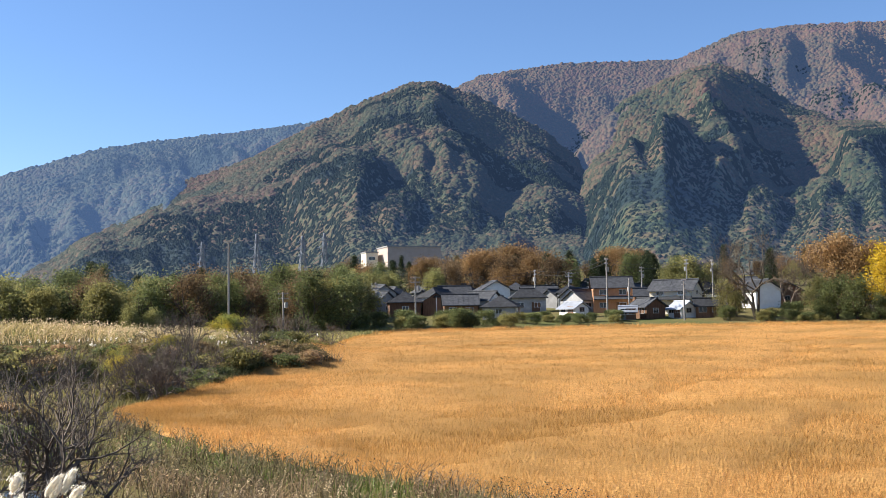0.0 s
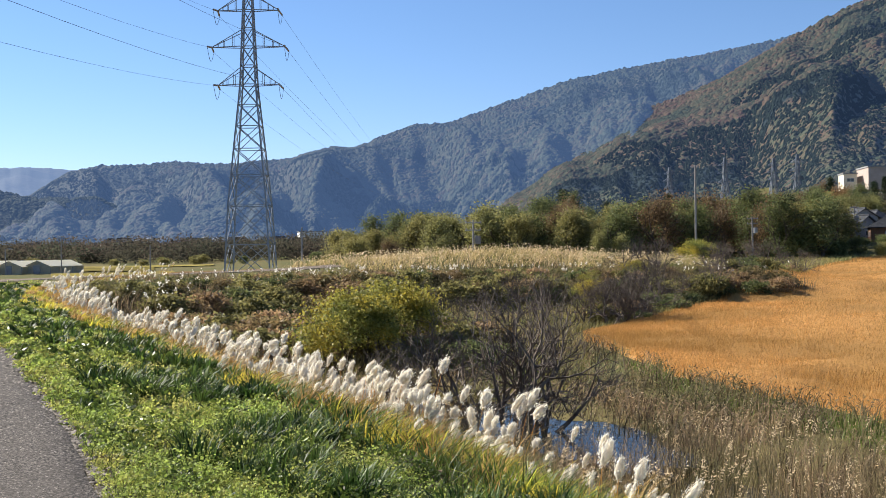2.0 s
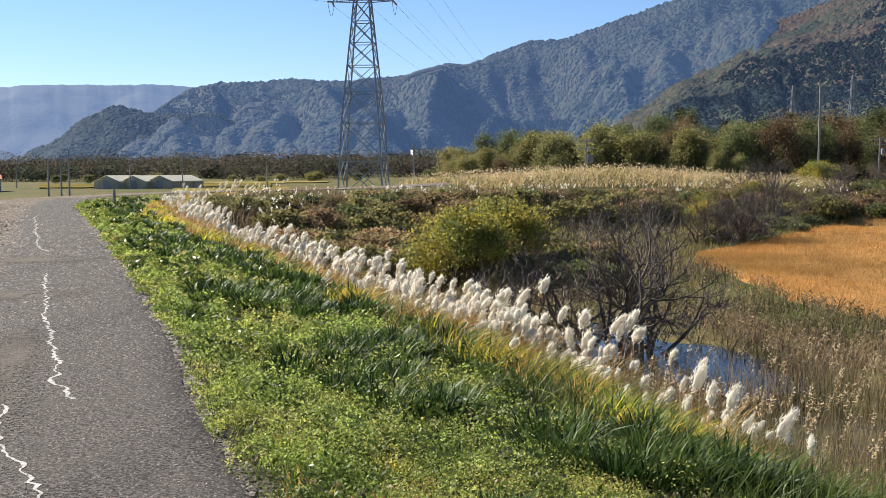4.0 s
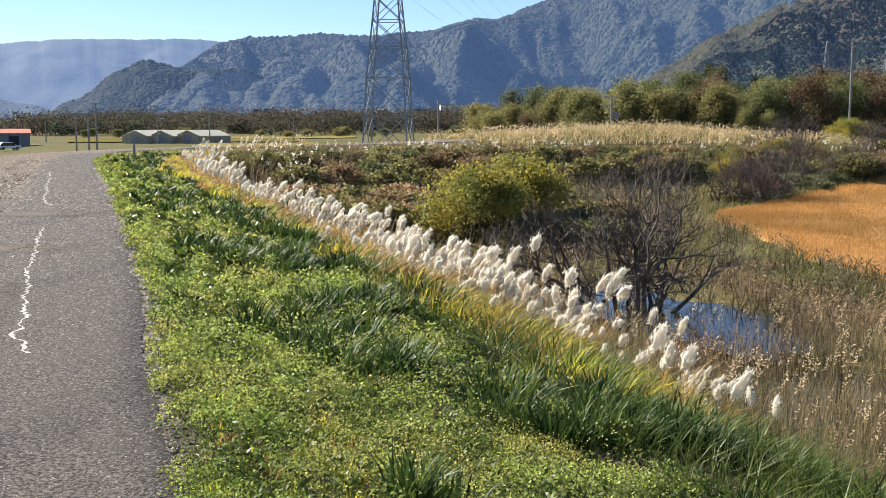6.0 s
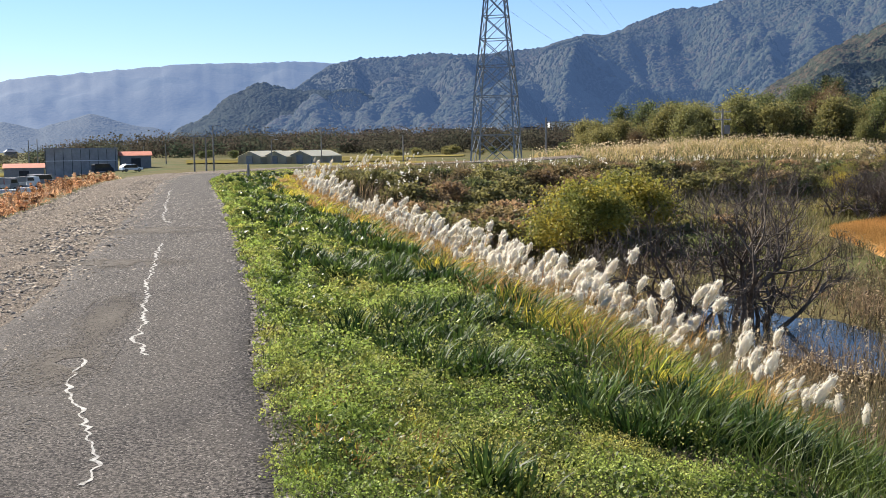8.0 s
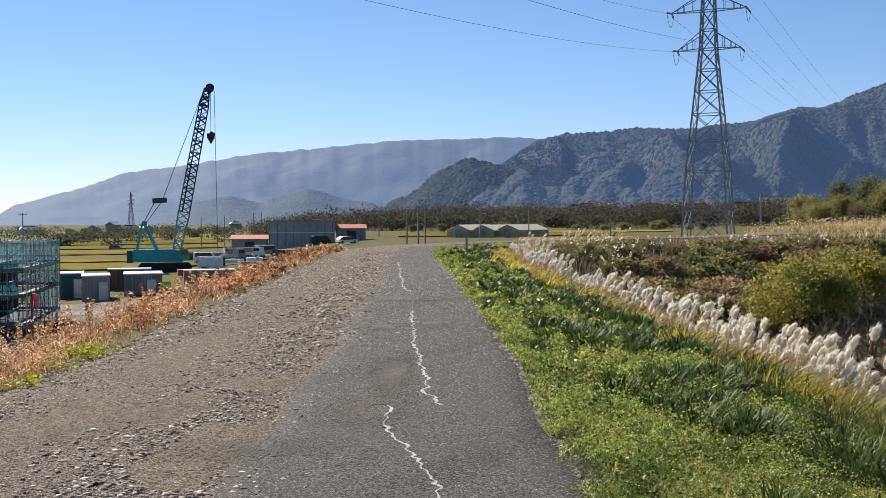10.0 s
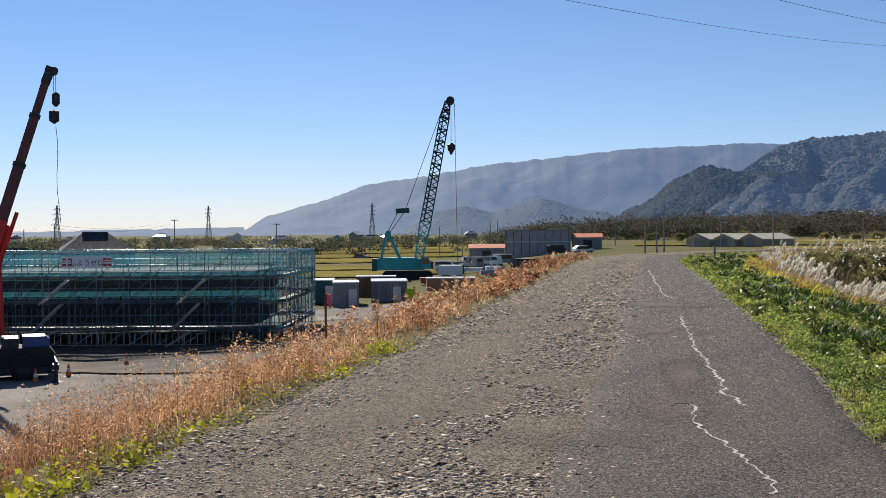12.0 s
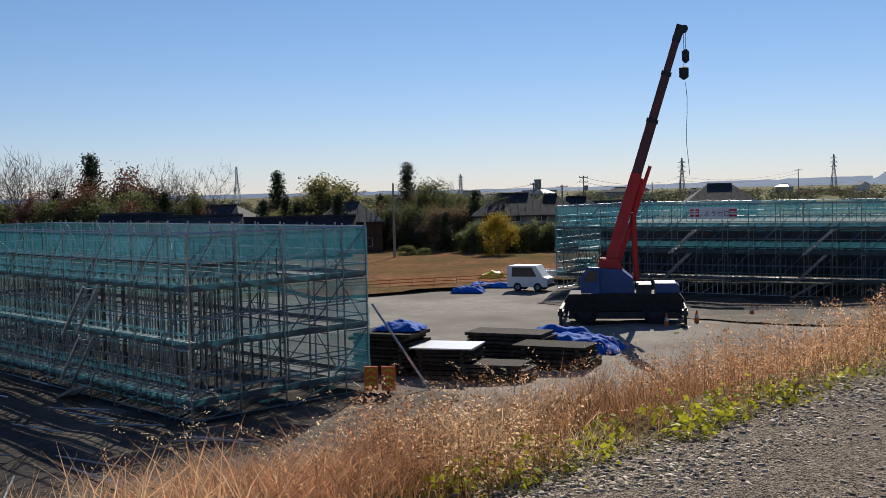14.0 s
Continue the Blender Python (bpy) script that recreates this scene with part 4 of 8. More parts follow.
# greenhouses
M_FILM = mat("milky_greenhouse_film", (0.86, 0.81, 0.62), (0.95, 0.91, 0.75), 0.6, 0.5, trans=0.4)
M_FILMWALL = mat("dull_film_walls", (0.50, 0.49, 0.42), (0.66, 0.64, 0.54), 0.5, 0.5, trans=0.6)
gx, gy = at(0.75, 264)
for k in range(3):
    x, y = gx + 5.9 * k, gy - 1.9 * k
    t = thing("greenhouse", "cream plastic film greenhouse with a gabled front", "greenhouse", pose(x, y, h1(x, y), 0, 0, -38), group="greenhouses")
    for yy in (0, 12.95):
        part("gable", Mesh().prism([(-3.4, 0), (3.4, 0), (3.4, 1.75), (0, 3.0), (-3.4, 1.75)], yy, yy + 0.05), M_FILMWALL, t)
    for sx in (-3.4, 3.35):
        part("side_wall", Mesh().box(sx, sx + 0.05, 0.052, 12.948, 0, 1.7), M_FILMWALL, t)
    for sx in (-1, 1):
        part("roof", Mesh().prism([(sx * 3.6, 1.72), (sx * 3.6, 1.8), (0, 3.16), (0, 3.06)], -0.15, 13.15), M_FILM, t)
    for yy in (-0.08, 4.3, 8.7, 13.08):
        fr = Mesh()
        for p, q in zip([(-3.42, 0), (-3.42, 1.7), (0, 3.0), (3.42, 1.7)], [(-3.42, 1.7), (0, 3.0), (3.42, 1.7), (3.42, 0)]):
            fr.tube((p[0], yy, p[1]), (q[0], yy, q[1]), 0.06, 0.06, 5)
        part("hoop", fr, M_STEEL, t)
    part("door", Mesh().box(-0.9, 0.9, -0.12, -0.05, 0, 2.0), M_WALL_GREY, t)


# ---- building site ----
SZ = -6.0
M_NET = bpy.data.materials.new("teal_scaffold_net")
M_NET.use_nodes = True
nn, nl = M_NET.node_tree.nodes, M_NET.node_tree.links
nb = nn["Principled BSDF"]
nb.inputs["Base Color"].default_value = (0.012, 0.062, 0.092, 1)
nb.inputs["Roughness"].default_value = 0.7
ntr = nn.new("ShaderNodeBsdfTranslucent")
ntr.inputs["Color"].default_value = (0.045, 0.20, 0.27, 1)
ntp = nn.new("ShaderNodeBsdfTransparent")
nm1, nm2 = nn.new("ShaderNodeMixShader"), nn.new("ShaderNodeMixShader")
nno = nn.new("ShaderNodeTexNoise")
nno.inputs["Scale"].default_value = 0.8
nmr = nn.new("ShaderNodeMapRange")
nmr.inputs["To Min"].default_value, nmr.inputs["To Max"].default_value = 0.40, 0.76
ngeo = nn.new("ShaderNodeNewGeometry")
nl.new(ngeo.outputs["Position"], nno.inputs["Vector"])
nl.new(nno.outputs["Fac"], nmr.inputs["Value"])
nm1.inputs["Fac"].default_value = 0.5
nl.new(nb.outputs["BSDF"], nm1.inputs[1])
nl.new(ntr.outputs["BSDF"], nm1.inputs[2])
nl.new(nmr.outputs["Result"], nm2.inputs["Fac"])
nl.new(nm1.outputs["Shader"], nm2.inputs[1])
nl.new(ntp.outputs["BSDF"], nm2.inputs[2])
nl.new(nm2.outputs["Shader"], nn["Material Output"].inputs["Surface"])
M_TUBE = mat("scaffold_tube", (0.30, 0.32, 0.33), (0.52, 0.54, 0.55), 4.0, 0.34, metal=0.75)
M_DECK = mat("scaffold_deck", (0.16, 0.17, 0.17), (0.28, 0.29, 0.29), 2.0, 0.6, metal=0.4)
M_FORM = mat("dark_formwork", (0.05, 0.05, 0.045), (0.10, 0.09, 0.075), 1.0, 0.85)
M_REBAR = mat("rusty_rebar", (0.10, 0.06, 0.04), (0.18, 0.11, 0.07), 6.0, 0.8, metal=0.3)

xs, ys = np.meshgrid(np.linspace(0, 1, 60), np.linspace(-10, 98, 70))
X = -13.5 - xs * np.interp(ys, [-10, 20, 55, 62, 75, 110, 150], [60, 56, 50, 50, 46, 26, 22])
gs = grid_object("site_yard", X, ys, np.maximum(height(X, ys) + 0.03, SZ + 0.02 + 0.06 * fbm(X * 0.4, ys * 0.4, 3)), M_SITE)
tagged(gs, "grey gravel yard of the building site below the levee", "yard", kind="structure")
M_DRYFIELD = mat("dry_brown_field", (0.15, 0.082, 0.045), (0.30, 0.165, 0.09), 1.0, 0.95, 0.8, 7.0, c3=(0.13, 0.10, 0.05), big=0.12, dist=0.2, spec=0.0)
M_PADDY = mat("yellow_green_paddy", (0.18, 0.152, 0.05), (0.30, 0.245, 0.075), 0.5, 0.95, 0.4, 5.0, c3=(0.16, 0.135, 0.06), big=0.03, objvar=0.25, spec=0.0)


def patch(name, label, corners, lift, material, category="field"):
    """A piece of ground between four corners."""
    a, b, c, d = [np.array(p, float) for p in corners]
    u, v = np.meshgrid(np.linspace(0, 1, 24), np.linspace(0, 1, 24))
    P = a * ((1 - u) * (1 - v))[..., None] + b * (u * (1 - v))[..., None] + c * (u * v)[..., None] + d * ((1 - u) * v)[..., None]
    X, Y = P[..., 0], P[..., 1]
    ob = grid_object(name, X, Y, height(X, Y) + lift, material)
    return tagged(ob, label, category, kind="structure")


patch("ground_dry_field", "dry brown stubble field beyond the site", [(-60, 46), (-52, 74), (-118, 138), (-130, 70)], 0.3, M_DRYFIELD)
for k, (a0, a1, r0, r1) in enumerate(((-31, -12.5, 178, 205), (-32, -12, 212, 240), (-33, -13, 262, 300), (-30, -9, 315, 360), (-34, -12, 375, 440), (-36, -8, 455, 520), (-36, -30, 180, 330), (-2.5, 9, 275, 340), (0, 12, 350, 400), (-20, -4, 540, 640), (9, 19, 175, 240), (4, 10, 200, 250))):
    mt = M_PADDY if k < 6 else M_DRYFIELD if k in (6, 10) else M_PADDY
    patch("ground_paddy_strip", "strip of yellow-green harvested paddy on the plain", [at(a0, r0), at(a1, r0), at(a1, r1), at(a0, r1)], 0.28, mt)


def scaffold(label, ax, ay, bx, by, depth, decks, top, bay=1.8, seed=1, nets=(1.0, 0.4, 0.4, 0.4), core=None, shored=False):
    """Double-row scaffold round a rectangle: uprights, ledgers, decks, braces, nets; formwork, props and bars inside."""
    rs = random.Random(seed)
    L = math.hypot(bx - ax, by - ay)
    turn = math.degrees(math.atan2(by - ay, bx - ax))
    t = thing("scaffold", label, "scaffold", pose(ax, ay, SZ, 0, 0, turn))
    up = Mesh().tube((0, 0, 0), (0, 0, top + 0.15), 0.032, 0.032, 6).data("upright", M_TUBE)
    inner = 1.1
    lifts = [0.0] + list(decks) + [top]
    sides = [((0, 0), (1, 0), L), ((L, 0), (0, 1), depth), ((L, depth), (-1, 0), L), ((0, depth), (0, -1), depth)]
    ledger = Mesh().tube((0, 0, 0), (bay, 0, 0), 0.028, 0.028, 5).data("ledger", M_TUBE)
    stub = Mesh().tube((0, 0, 0), (0, inner, 0), 0.026, 0.026, 5).data("transom", M_TUBE)
    plank = Mesh().box(0, bay, 0.12, inner - 0.05, 0, 0.06).box(0, bay, 0.02, 0.06, 0.062, 0.24).data("deck", M_DECK)
    brace, netm = {}, {}
    for k in range(len(lifts) - 1):
        lh = lifts[k + 1] - lifts[k]
        brace[k] = Mesh().tube((0, 0, 0), (bay, 0, lh), 0.026, 0.026, 5).data("brace", M_TUBE)
        nm = Mesh()
        nx = 6
        vs = []
        for i in range(nx + 1):
            w = 0.06 * math.sin(i * 1.9 + k)
            vs += [(bay * i / nx, -0.09 - w, 0.02), (bay * i / nx, -0.09 + 0.5 * w, lh * 0.5), (bay * i / nx, -0.09 - w * 0.3, lh - 0.02)]
        nm.add(vs, [(3 * i + j, 3 * i + 3 + j, 3 * i + 4 + j, 3 * i + 1 + j) for i in range(nx) for j in (0, 1)])
        netm[k] = nm.data("net", M_NET)

    def put(name, data, m):
        o = new(name, data)
        o.parent = t
        o.matrix_basis = m
        return o

    for f, ((ox, oy), (dx, dy), S) in enumerate(sides):
        n = max(2, round(S / bay))
        st = S / n
        ang = math.degrees(math.atan2(dy, dx))
        for i in range(n):
            base = Vector((ox + dx * st * i, oy + dy * st * i, 0))
            m = Matrix.Translation(base) @ pose(0, 0, 0, 0, 0, ang) @ Matrix.Diagonal((st / bay, 1, 1, 1))
            for row in (0, inner):
                put("upright", up, m @ pose(0, row, 0))
            for k, z in enumerate(lifts[:-1]):
                lh = lifts[k + 1] - z
                if k:
                    put("deck", plank, m @ pose(0, 0, z))
                    put("transom", stub, m @ pose(0, 0, z - 0.05))
                    put("ledger", ledger, m @ pose(0, 0, z + 0.5))
                put("ledger", ledger, m @ pose(0, 0, z + 0.98 if k else z + 0.2))
                if f < 2:
                    put("ledger", ledger, m @ pose(0, inner, z + 0.95))
                if (i + k) % 2 == 0:
                    put("brace", brace[k], m @ pose(0, 0, z))
                elif f in (0, 1):
                    put("brace", brace[k], m @ pose(0, inner, z))
                if rs.random() < nets[len(lifts) - 2 - k]:
                    put("net", netm[k], m @ pose(0, 0, z))
            put("ledger", ledger, m @ pose(0, 0, top))
            if f < 2:
                put("ledger", ledger, m @ pose(0, inner, top))
    # formwork in the middle, with battens, props below and bars above
    lo, hi = decks[0] + 0.2 if core is None else core, decks[-1] + 0.35
    if shored:
        # falsework: rows of thin props with bearers and raking tubes, open to the light
        prop = Mesh().tube((0, 0, 0), (0, 0, hi), 0.03, 0.026, 5).data("prop", M_TUBE)
        dark_prop = Mesh().tube((0, 0, 0), (0, 0, hi - 0.2), 0.045, 0.04, 5).data("prop", M_REBAR)
        for row in range(4):
            y = 1.9 + row * (depth - 3.8) / 3
            part("bearer", Mesh().box(1.6, L - 1.6, y - 0.06, y + 0.06, hi + 0.002, hi + 0.16), M_REBAR, t)
            for i in range(int((L - 3.2) / 0.62)):
                put("prop", dark_prop if (i * 7 + row * 3) % 5 < 2 else prop, pose(1.6 + 0.62 * i + rs.uniform(-0.12, 0.12), y, 0, 0, rs.uniform(-0.8, 0.8), 0))
        for i in range(int(L / 1.3)):
            x = 1.4 + 1.25 * i
            y = 1.6 + (i % 3) * 1.4
            part("raking_tube", Mesh().tube((x, y, rs.uniform(0.2, 1.0)), (x + rs.choice((-1.6, 1.6)), y + 0.4, hi + rs.uniform(-0.6, 0.9)), 0.026, 0.026, 5), M_TUBE, t)
    else:
        core = part("formwork", Mesh().box(2.6, L - 2.6, 2.2, depth - 1.9, lo, hi), M_FORM, t)
        for i in range(int((L - 5.2) / 0.7)):
            x = 2.6 + 0.7 * (i + 0.5)
            part("batten", Mesh().box(x - 0.05, x + 0.05, 2.1, 2.198, lo, hi), M_REBAR, core)
        for i in range(int((depth - 4.1) / 0.7)):
            y = 2.2 + 0.7 * (i + 0.5)
            part("batten", Mesh().box(L - 2.598, L - 2.5, y - 0.05, y + 0.05, lo, hi), M_REBAR, core)
    for i in range(int((L - 3) / 0.42)):
        x = 1.6 + 0.42 * i
        part("prop", Mesh().tube((x, 1.7 + rs.uniform(-0.2, 0.3), 0), (x, 1.9, lo + 1.2), 0.035, 0.03, 5), M_TUBE, t)
    for i in range(int(L / 0.45)):
        x = 0.6 + 0.45 * i
        part("rebar", Mesh().tube((x, depth * 0.45, hi), (x + rs.uniform(-0.05, 0.05), depth * 0.45, hi + rs.uniform(0.5, 1.2)), 0.02, 0.02, 4), M_REBAR, t)
    for s in (0.3, 0.66):
        for k in range(1, len(lifts) - 1):
            x, z0, z1 = L * s + 0.5 * k, lifts[k - 1], lifts[k]
            stp = Mesh()
            for yy in (-0.8, -0.25):
                stp.beam((x, yy, z0), (x + 1.9, yy, z1), 0.1)
            for j in range(8):
                xx, zz = x + 1.9 * j / 8, z0 + (z1 - z0) * (j + 0.5) / 8
                stp.box(xx, xx + 0.22, -0.8, -0.25, zz, zz + 0.03)
            part("stair", stp, M_TUBE, t)
    return t


scaffold("long netted steel scaffold round a concrete structure", -50.6, 60.9, -25.9, 65.9, 13.5, (1.15, 2.95, 4.6), 6.3, 1.8, 4, (1.0, 1.0, 0.9, 0.1), 1.3)
scaffold("teal netted steel scaffold with bracing and stairs", -58.0, 17.9, -31.0, 17.4, 7.6, (0.65, 2.55, 4.45), 6.35, 1.75, 6, (1.0, 1.0, 1.0, 0.9), shored=True)
# dark tone holds both bare earth and the shade painted in round the scaffolds
M_EARTH_SHADE = mat("earth_and_painted_shade", (0.03, 0.024, 0.02), (0.075, 0.058, 0.045), 0.8, 0.95, 0.7, 6.0, c3=(0.14, 0.11, 0.08), big=0.3, dist=0.1)
patch("ground_excavation_far", "dark trodden earth and painted shade round the far scaffold", [(-46, 53), (-19, 49), (-24, 82), (-56, 78)], 0.12, M_EARTH_SHADE, "ground")
patch("ground_excavation", "dark trodden earth and painted shade under the near scaffold", [(-66, 6), (-19, 6), (-27, 26), (-66, 29)], 0.14, M_EARTH_SHADE, "ground")
rs = random.Random(3)
for k in range(26):
    x, y, a = rs.uniform(-52, -24), rs.uniform(9, 16.5), rs.uniform(-40, 40)
    solid("loose_tube", Mesh().tube((-1.5, 0, 0.05), (1.5, 0, 0.05 + rs.uniform(0, 0.2)), 0.03, 0.03, 6), M_TUBE, "loose scaffold tube lying on dark earth", "tube", pose(x, y, SZ + 0.16, 0, 0, a), "loose tubes")


# ---- plants ----
def leafy(name, dark, light, third=None, big=0.15, isl=0.35, trans=0.38, rough=0.6, spec=0.2):
    return mat(name, dark, light, 1.3, rough, c3=third, big=big, trans=trans, island=isl, objvar=0.22, spec=spec)


M_BARK = mat("bark", (0.05, 0.04, 0.03), (0.12, 0.095, 0.07), 6.0, 0.95, 0.6, 20.0)
M_SHRUBWOOD = mat("dark_shrub_wood", (0.055, 0.043, 0.034), (0.19, 0.15, 0.115), 3.0, 0.9)
M_TWIG = mat("grey_brown_twigs", (0.09, 0.065, 0.05), (0.21, 0.16, 0.125), 3.0, 0.9)
M_LEAF_DARK = leafy("dark_evergreen_leaves", (0.062, 0.082, 0.034), (0.19, 0.20, 0.072), trans=0.45)
M_LEAF_OLIVE = leafy("olive_leaves", (0.125, 0.122, 0.045), (0.32, 0.28, 0.10), trans=0.5)
M_LEAF_BAMBOO = leafy("bamboo_leaves", (0.14, 0.15, 0.058), (0.35, 0.32, 0.115), trans=0.5)
M_LEAF_ORANGE = leafy("orange_autumn_leaves", (0.16, 0.095, 0.042), (0.34, 0.21, 0.09))
M_LEAF_BROWN = leafy("brown_autumn_leaves", (0.1, 0.065, 0.036), (0.22, 0.145, 0.07))
M_LEAF_RUSSET = leafy("russet_thin_leaves", (0.13, 0.055, 0.04), (0.28, 0.13, 0.085))
M_LEAF_YELLOW = leafy("yellow_leaves", (0.38, 0.25, 0.02), (0.55, 0.40, 0.03))
M_LEAF_LIME = leafy("yellow_green_leaves", (0.12, 0.145, 0.04), (0.32, 0.32, 0.08), (0.44, 0.34, 0.05), 0.5)
M_LEAF_CONIFER = leafy("conifer_needles", (0.018, 0.03, 0.012), (0.05, 0.065, 0.022), trans=0.15)
M_LEAF_DRYSHRUB = leafy("withered_leaves", (0.18, 0.115, 0.06), (0.45, 0.30, 0.16), (0.14, 0.135, 0.05), 0.3, trans=0.45)
M_GRASS_GREEN = leafy("fresh_green_grass", (0.032, 0.056, 0.012), (0.17, 0.215, 0.04), isl=0.55, rough=0.45)
M_TUFT = leafy("dark_glossy_tufts", (0.012, 0.032, 0.008), (0.068, 0.12, 0.025), (0.10, 0.14, 0.03), 1.1, isl=0.7, rough=0.5, spec=0.15, trans=0.28)
M_GRASS_LOW = leafy("low_clover_and_grass", (0.19, 0.29, 0.05), (0.60, 0.68, 0.16), (0.60, 0.54, 0.15), 1.2, isl=0.6)
M_GRASS_DRY = leafy("dry_orange_grass", (0.38, 0.21, 0.06), (0.60, 0.41, 0.15), isl=0.4, trans=0.5)
M_GRASS_PALE = leafy("pale_yellow_grass", (0.42, 0.30, 0.15), (0.68, 0.53, 0.32), (0.40, 0.31, 0.13), 0.12, isl=0.4, trans=0.5)
M_WEED = leafy("russet_dry_weeds", (0.45, 0.215, 0.11), (0.74, 0.42, 0.225), (0.74, 0.52, 0.31), 0.5, isl=0.5, trans=0.55)
M_WEED_DARK = leafy("dark_russet_weeds", (0.20, 0.09, 0.048), (0.48, 0.25, 0.13), (0.36, 0.19, 0.08), 0.7, isl=0.6, trans=0.5)
M_STRAW = leafy("straw_seed_heads", (0.55, 0.40, 0.22), (0.78, 0.64, 0.42), isl=0.3, trans=0.5)
M_LITTER = leafy("dead_leaf_litter", (0.10, 0.065, 0.035), (0.36, 0.27, 0.15), isl=0.6, trans=0.1)
M_GRASS_GOLD = leafy("yellowing_grass", (0.34, 0.30, 0.035), (0.62, 0.46, 0.07), (0.26, 0.32, 0.04), 0.9, isl=0.45, trans=0.5)
M_REED = leafy("brown_reeds", (0.12, 0.08, 0.05), (0.42, 0.30, 0.175), (0.15, 0.145, 0.06), 0.3, isl=0.7, trans=0.4)
M_PLUME = mat("silver_plume", (0.80, 0.74, 0.62), (0.93, 0.89, 0.79), 14.0, 0.9, trans=0.6, island=0.1, spec=0.02)
M_MARSH = leafy("olive_marsh_grass", (0.2, 0.17, 0.06), (0.42, 0.34, 0.14), (0.14, 0.16, 0.045), 0.2, isl=0.4)
M_VINE = leafy("yellow_green_vine_leaves", (0.30, 0.30, 0.025), (0.55, 0.52, 0.04), isl=0.35)

rng = np.random.RandomState(11)


def quads(C, size, up=0.3, long=1.6, rs=rng):
    """Leaf quads round the centres C: vertices and faces."""
    n = len(C)
    size = np.broadcast_to(size, n)
    a = rs.normal(size=(n, 3))
    a[:, 2] *= 0.7
    a /= np.linalg.norm(a, axis=1)[:, None]
    w = rs.normal(size=(n, 3))
    w[:, 2] += up
    b = np.cross(a, w)
    b /= np.linalg.norm(b, axis=1)[:, None] + 1e-9
    a, b = a * (size * long * 0.5)[:, None], b * (size * 0.5)[:, None]
    V = np.stack([C - a, C - 0.1 * a + b, C + a, C - 0.1 * a - b], 1).reshape(-1, 3)
    return V, np.arange(4 * n).reshape(n, 4)


def blades(P, h, w, lean, droop=0.5, seg=2, wind=(0.25, 0.0), rs=rng):
    """Bent grass blades rooted at P: vertices and triangles."""
    n = len(P)
    h, w, lean = np.broadcast_to(h, n), np.broadcast_to(w, n), np.broadcast_to(lean, n)
    t = rs.uniform(0, 2 * np.pi, n)
    d = np.stack([np.cos(t), np.sin(t), np.zeros(n)], 1)
    side = np.stack([-np.sin(t), np.cos(t), np.zeros(n)], 1)
    turn = rs.uniform(0, 2 * np.pi, n)
    side = np.stack([np.cos(turn), np.sin(turn), np.zeros(n)], 1)
    d = d * lean[:, None] + np.array([wind[0], wind[1], 0])
    rows = []
    for k in range(seg + 1):
        s = k / seg
        c = P + np.array([0, 0, 1.0]) * (h * (s - droop * 0.35 * s * s))[:, None] + d * (h * s * s)[:, None]
        if k == seg:
            rows.append(c[:, None])
        else:
            ww = (w * (1 - 0.45 * s) * 0.5)[:, None] * side
            rows.append(np.stack([c - ww, c + ww], 1))
    V = np.concatenate(rows, 1)
    m = V.shape[1]
    tri = []
    for k in range(seg - 1):
        o = 2 * k
        tri += [(o, o + 1, o + 3), (o, o + 3, o + 2)]
    tri.append((m - 3, m - 2, m - 1))
    F = (np.arange(n) * m)[:, None, None] + np.array(tri)[None]
    return V.reshape(-1, 3), F.reshape(-1, 3)


def join(pieces):
    V, F, o = [], [], 0
    for v, f in pieces:
        V.append(v)
        F.append(f + o)
        o += len(v)
    return np.concatenate(V), np.concatenate(F)


def limbs(mesh, p, d, length, r, depth, rs, ends, spread=0.7, n=5, upward=0.15):
    """Grows a branching limb and gathers its tips."""
    q = p + d * length * 0.55 + Vector(rs.normal(size=3)) * length * 0.05
    e = q + (d + Vector(rs.normal(size=3)) * 0.18).normalized() * length * 0.45
    mesh.tube(p, q, r, r * 0.82, n, False)
    mesh.tube(q, e, r * 0.82, r * 0.62, n, False)
    if depth == 0:
        ends.append(e)
        return
    for k in range(rs.randint(2, 4)):
        nd = (d + Vector(rs.normal(size=3)) * spread)
        nd.z += upward
        nd.normalize()
        limbs(mesh, e if k else q.lerp(e, 0.6), nd, length * rs.uniform(0.62, 0.82), r * 0.6, depth - 1, rs, ends, spread, max(3, n - 1), upward)


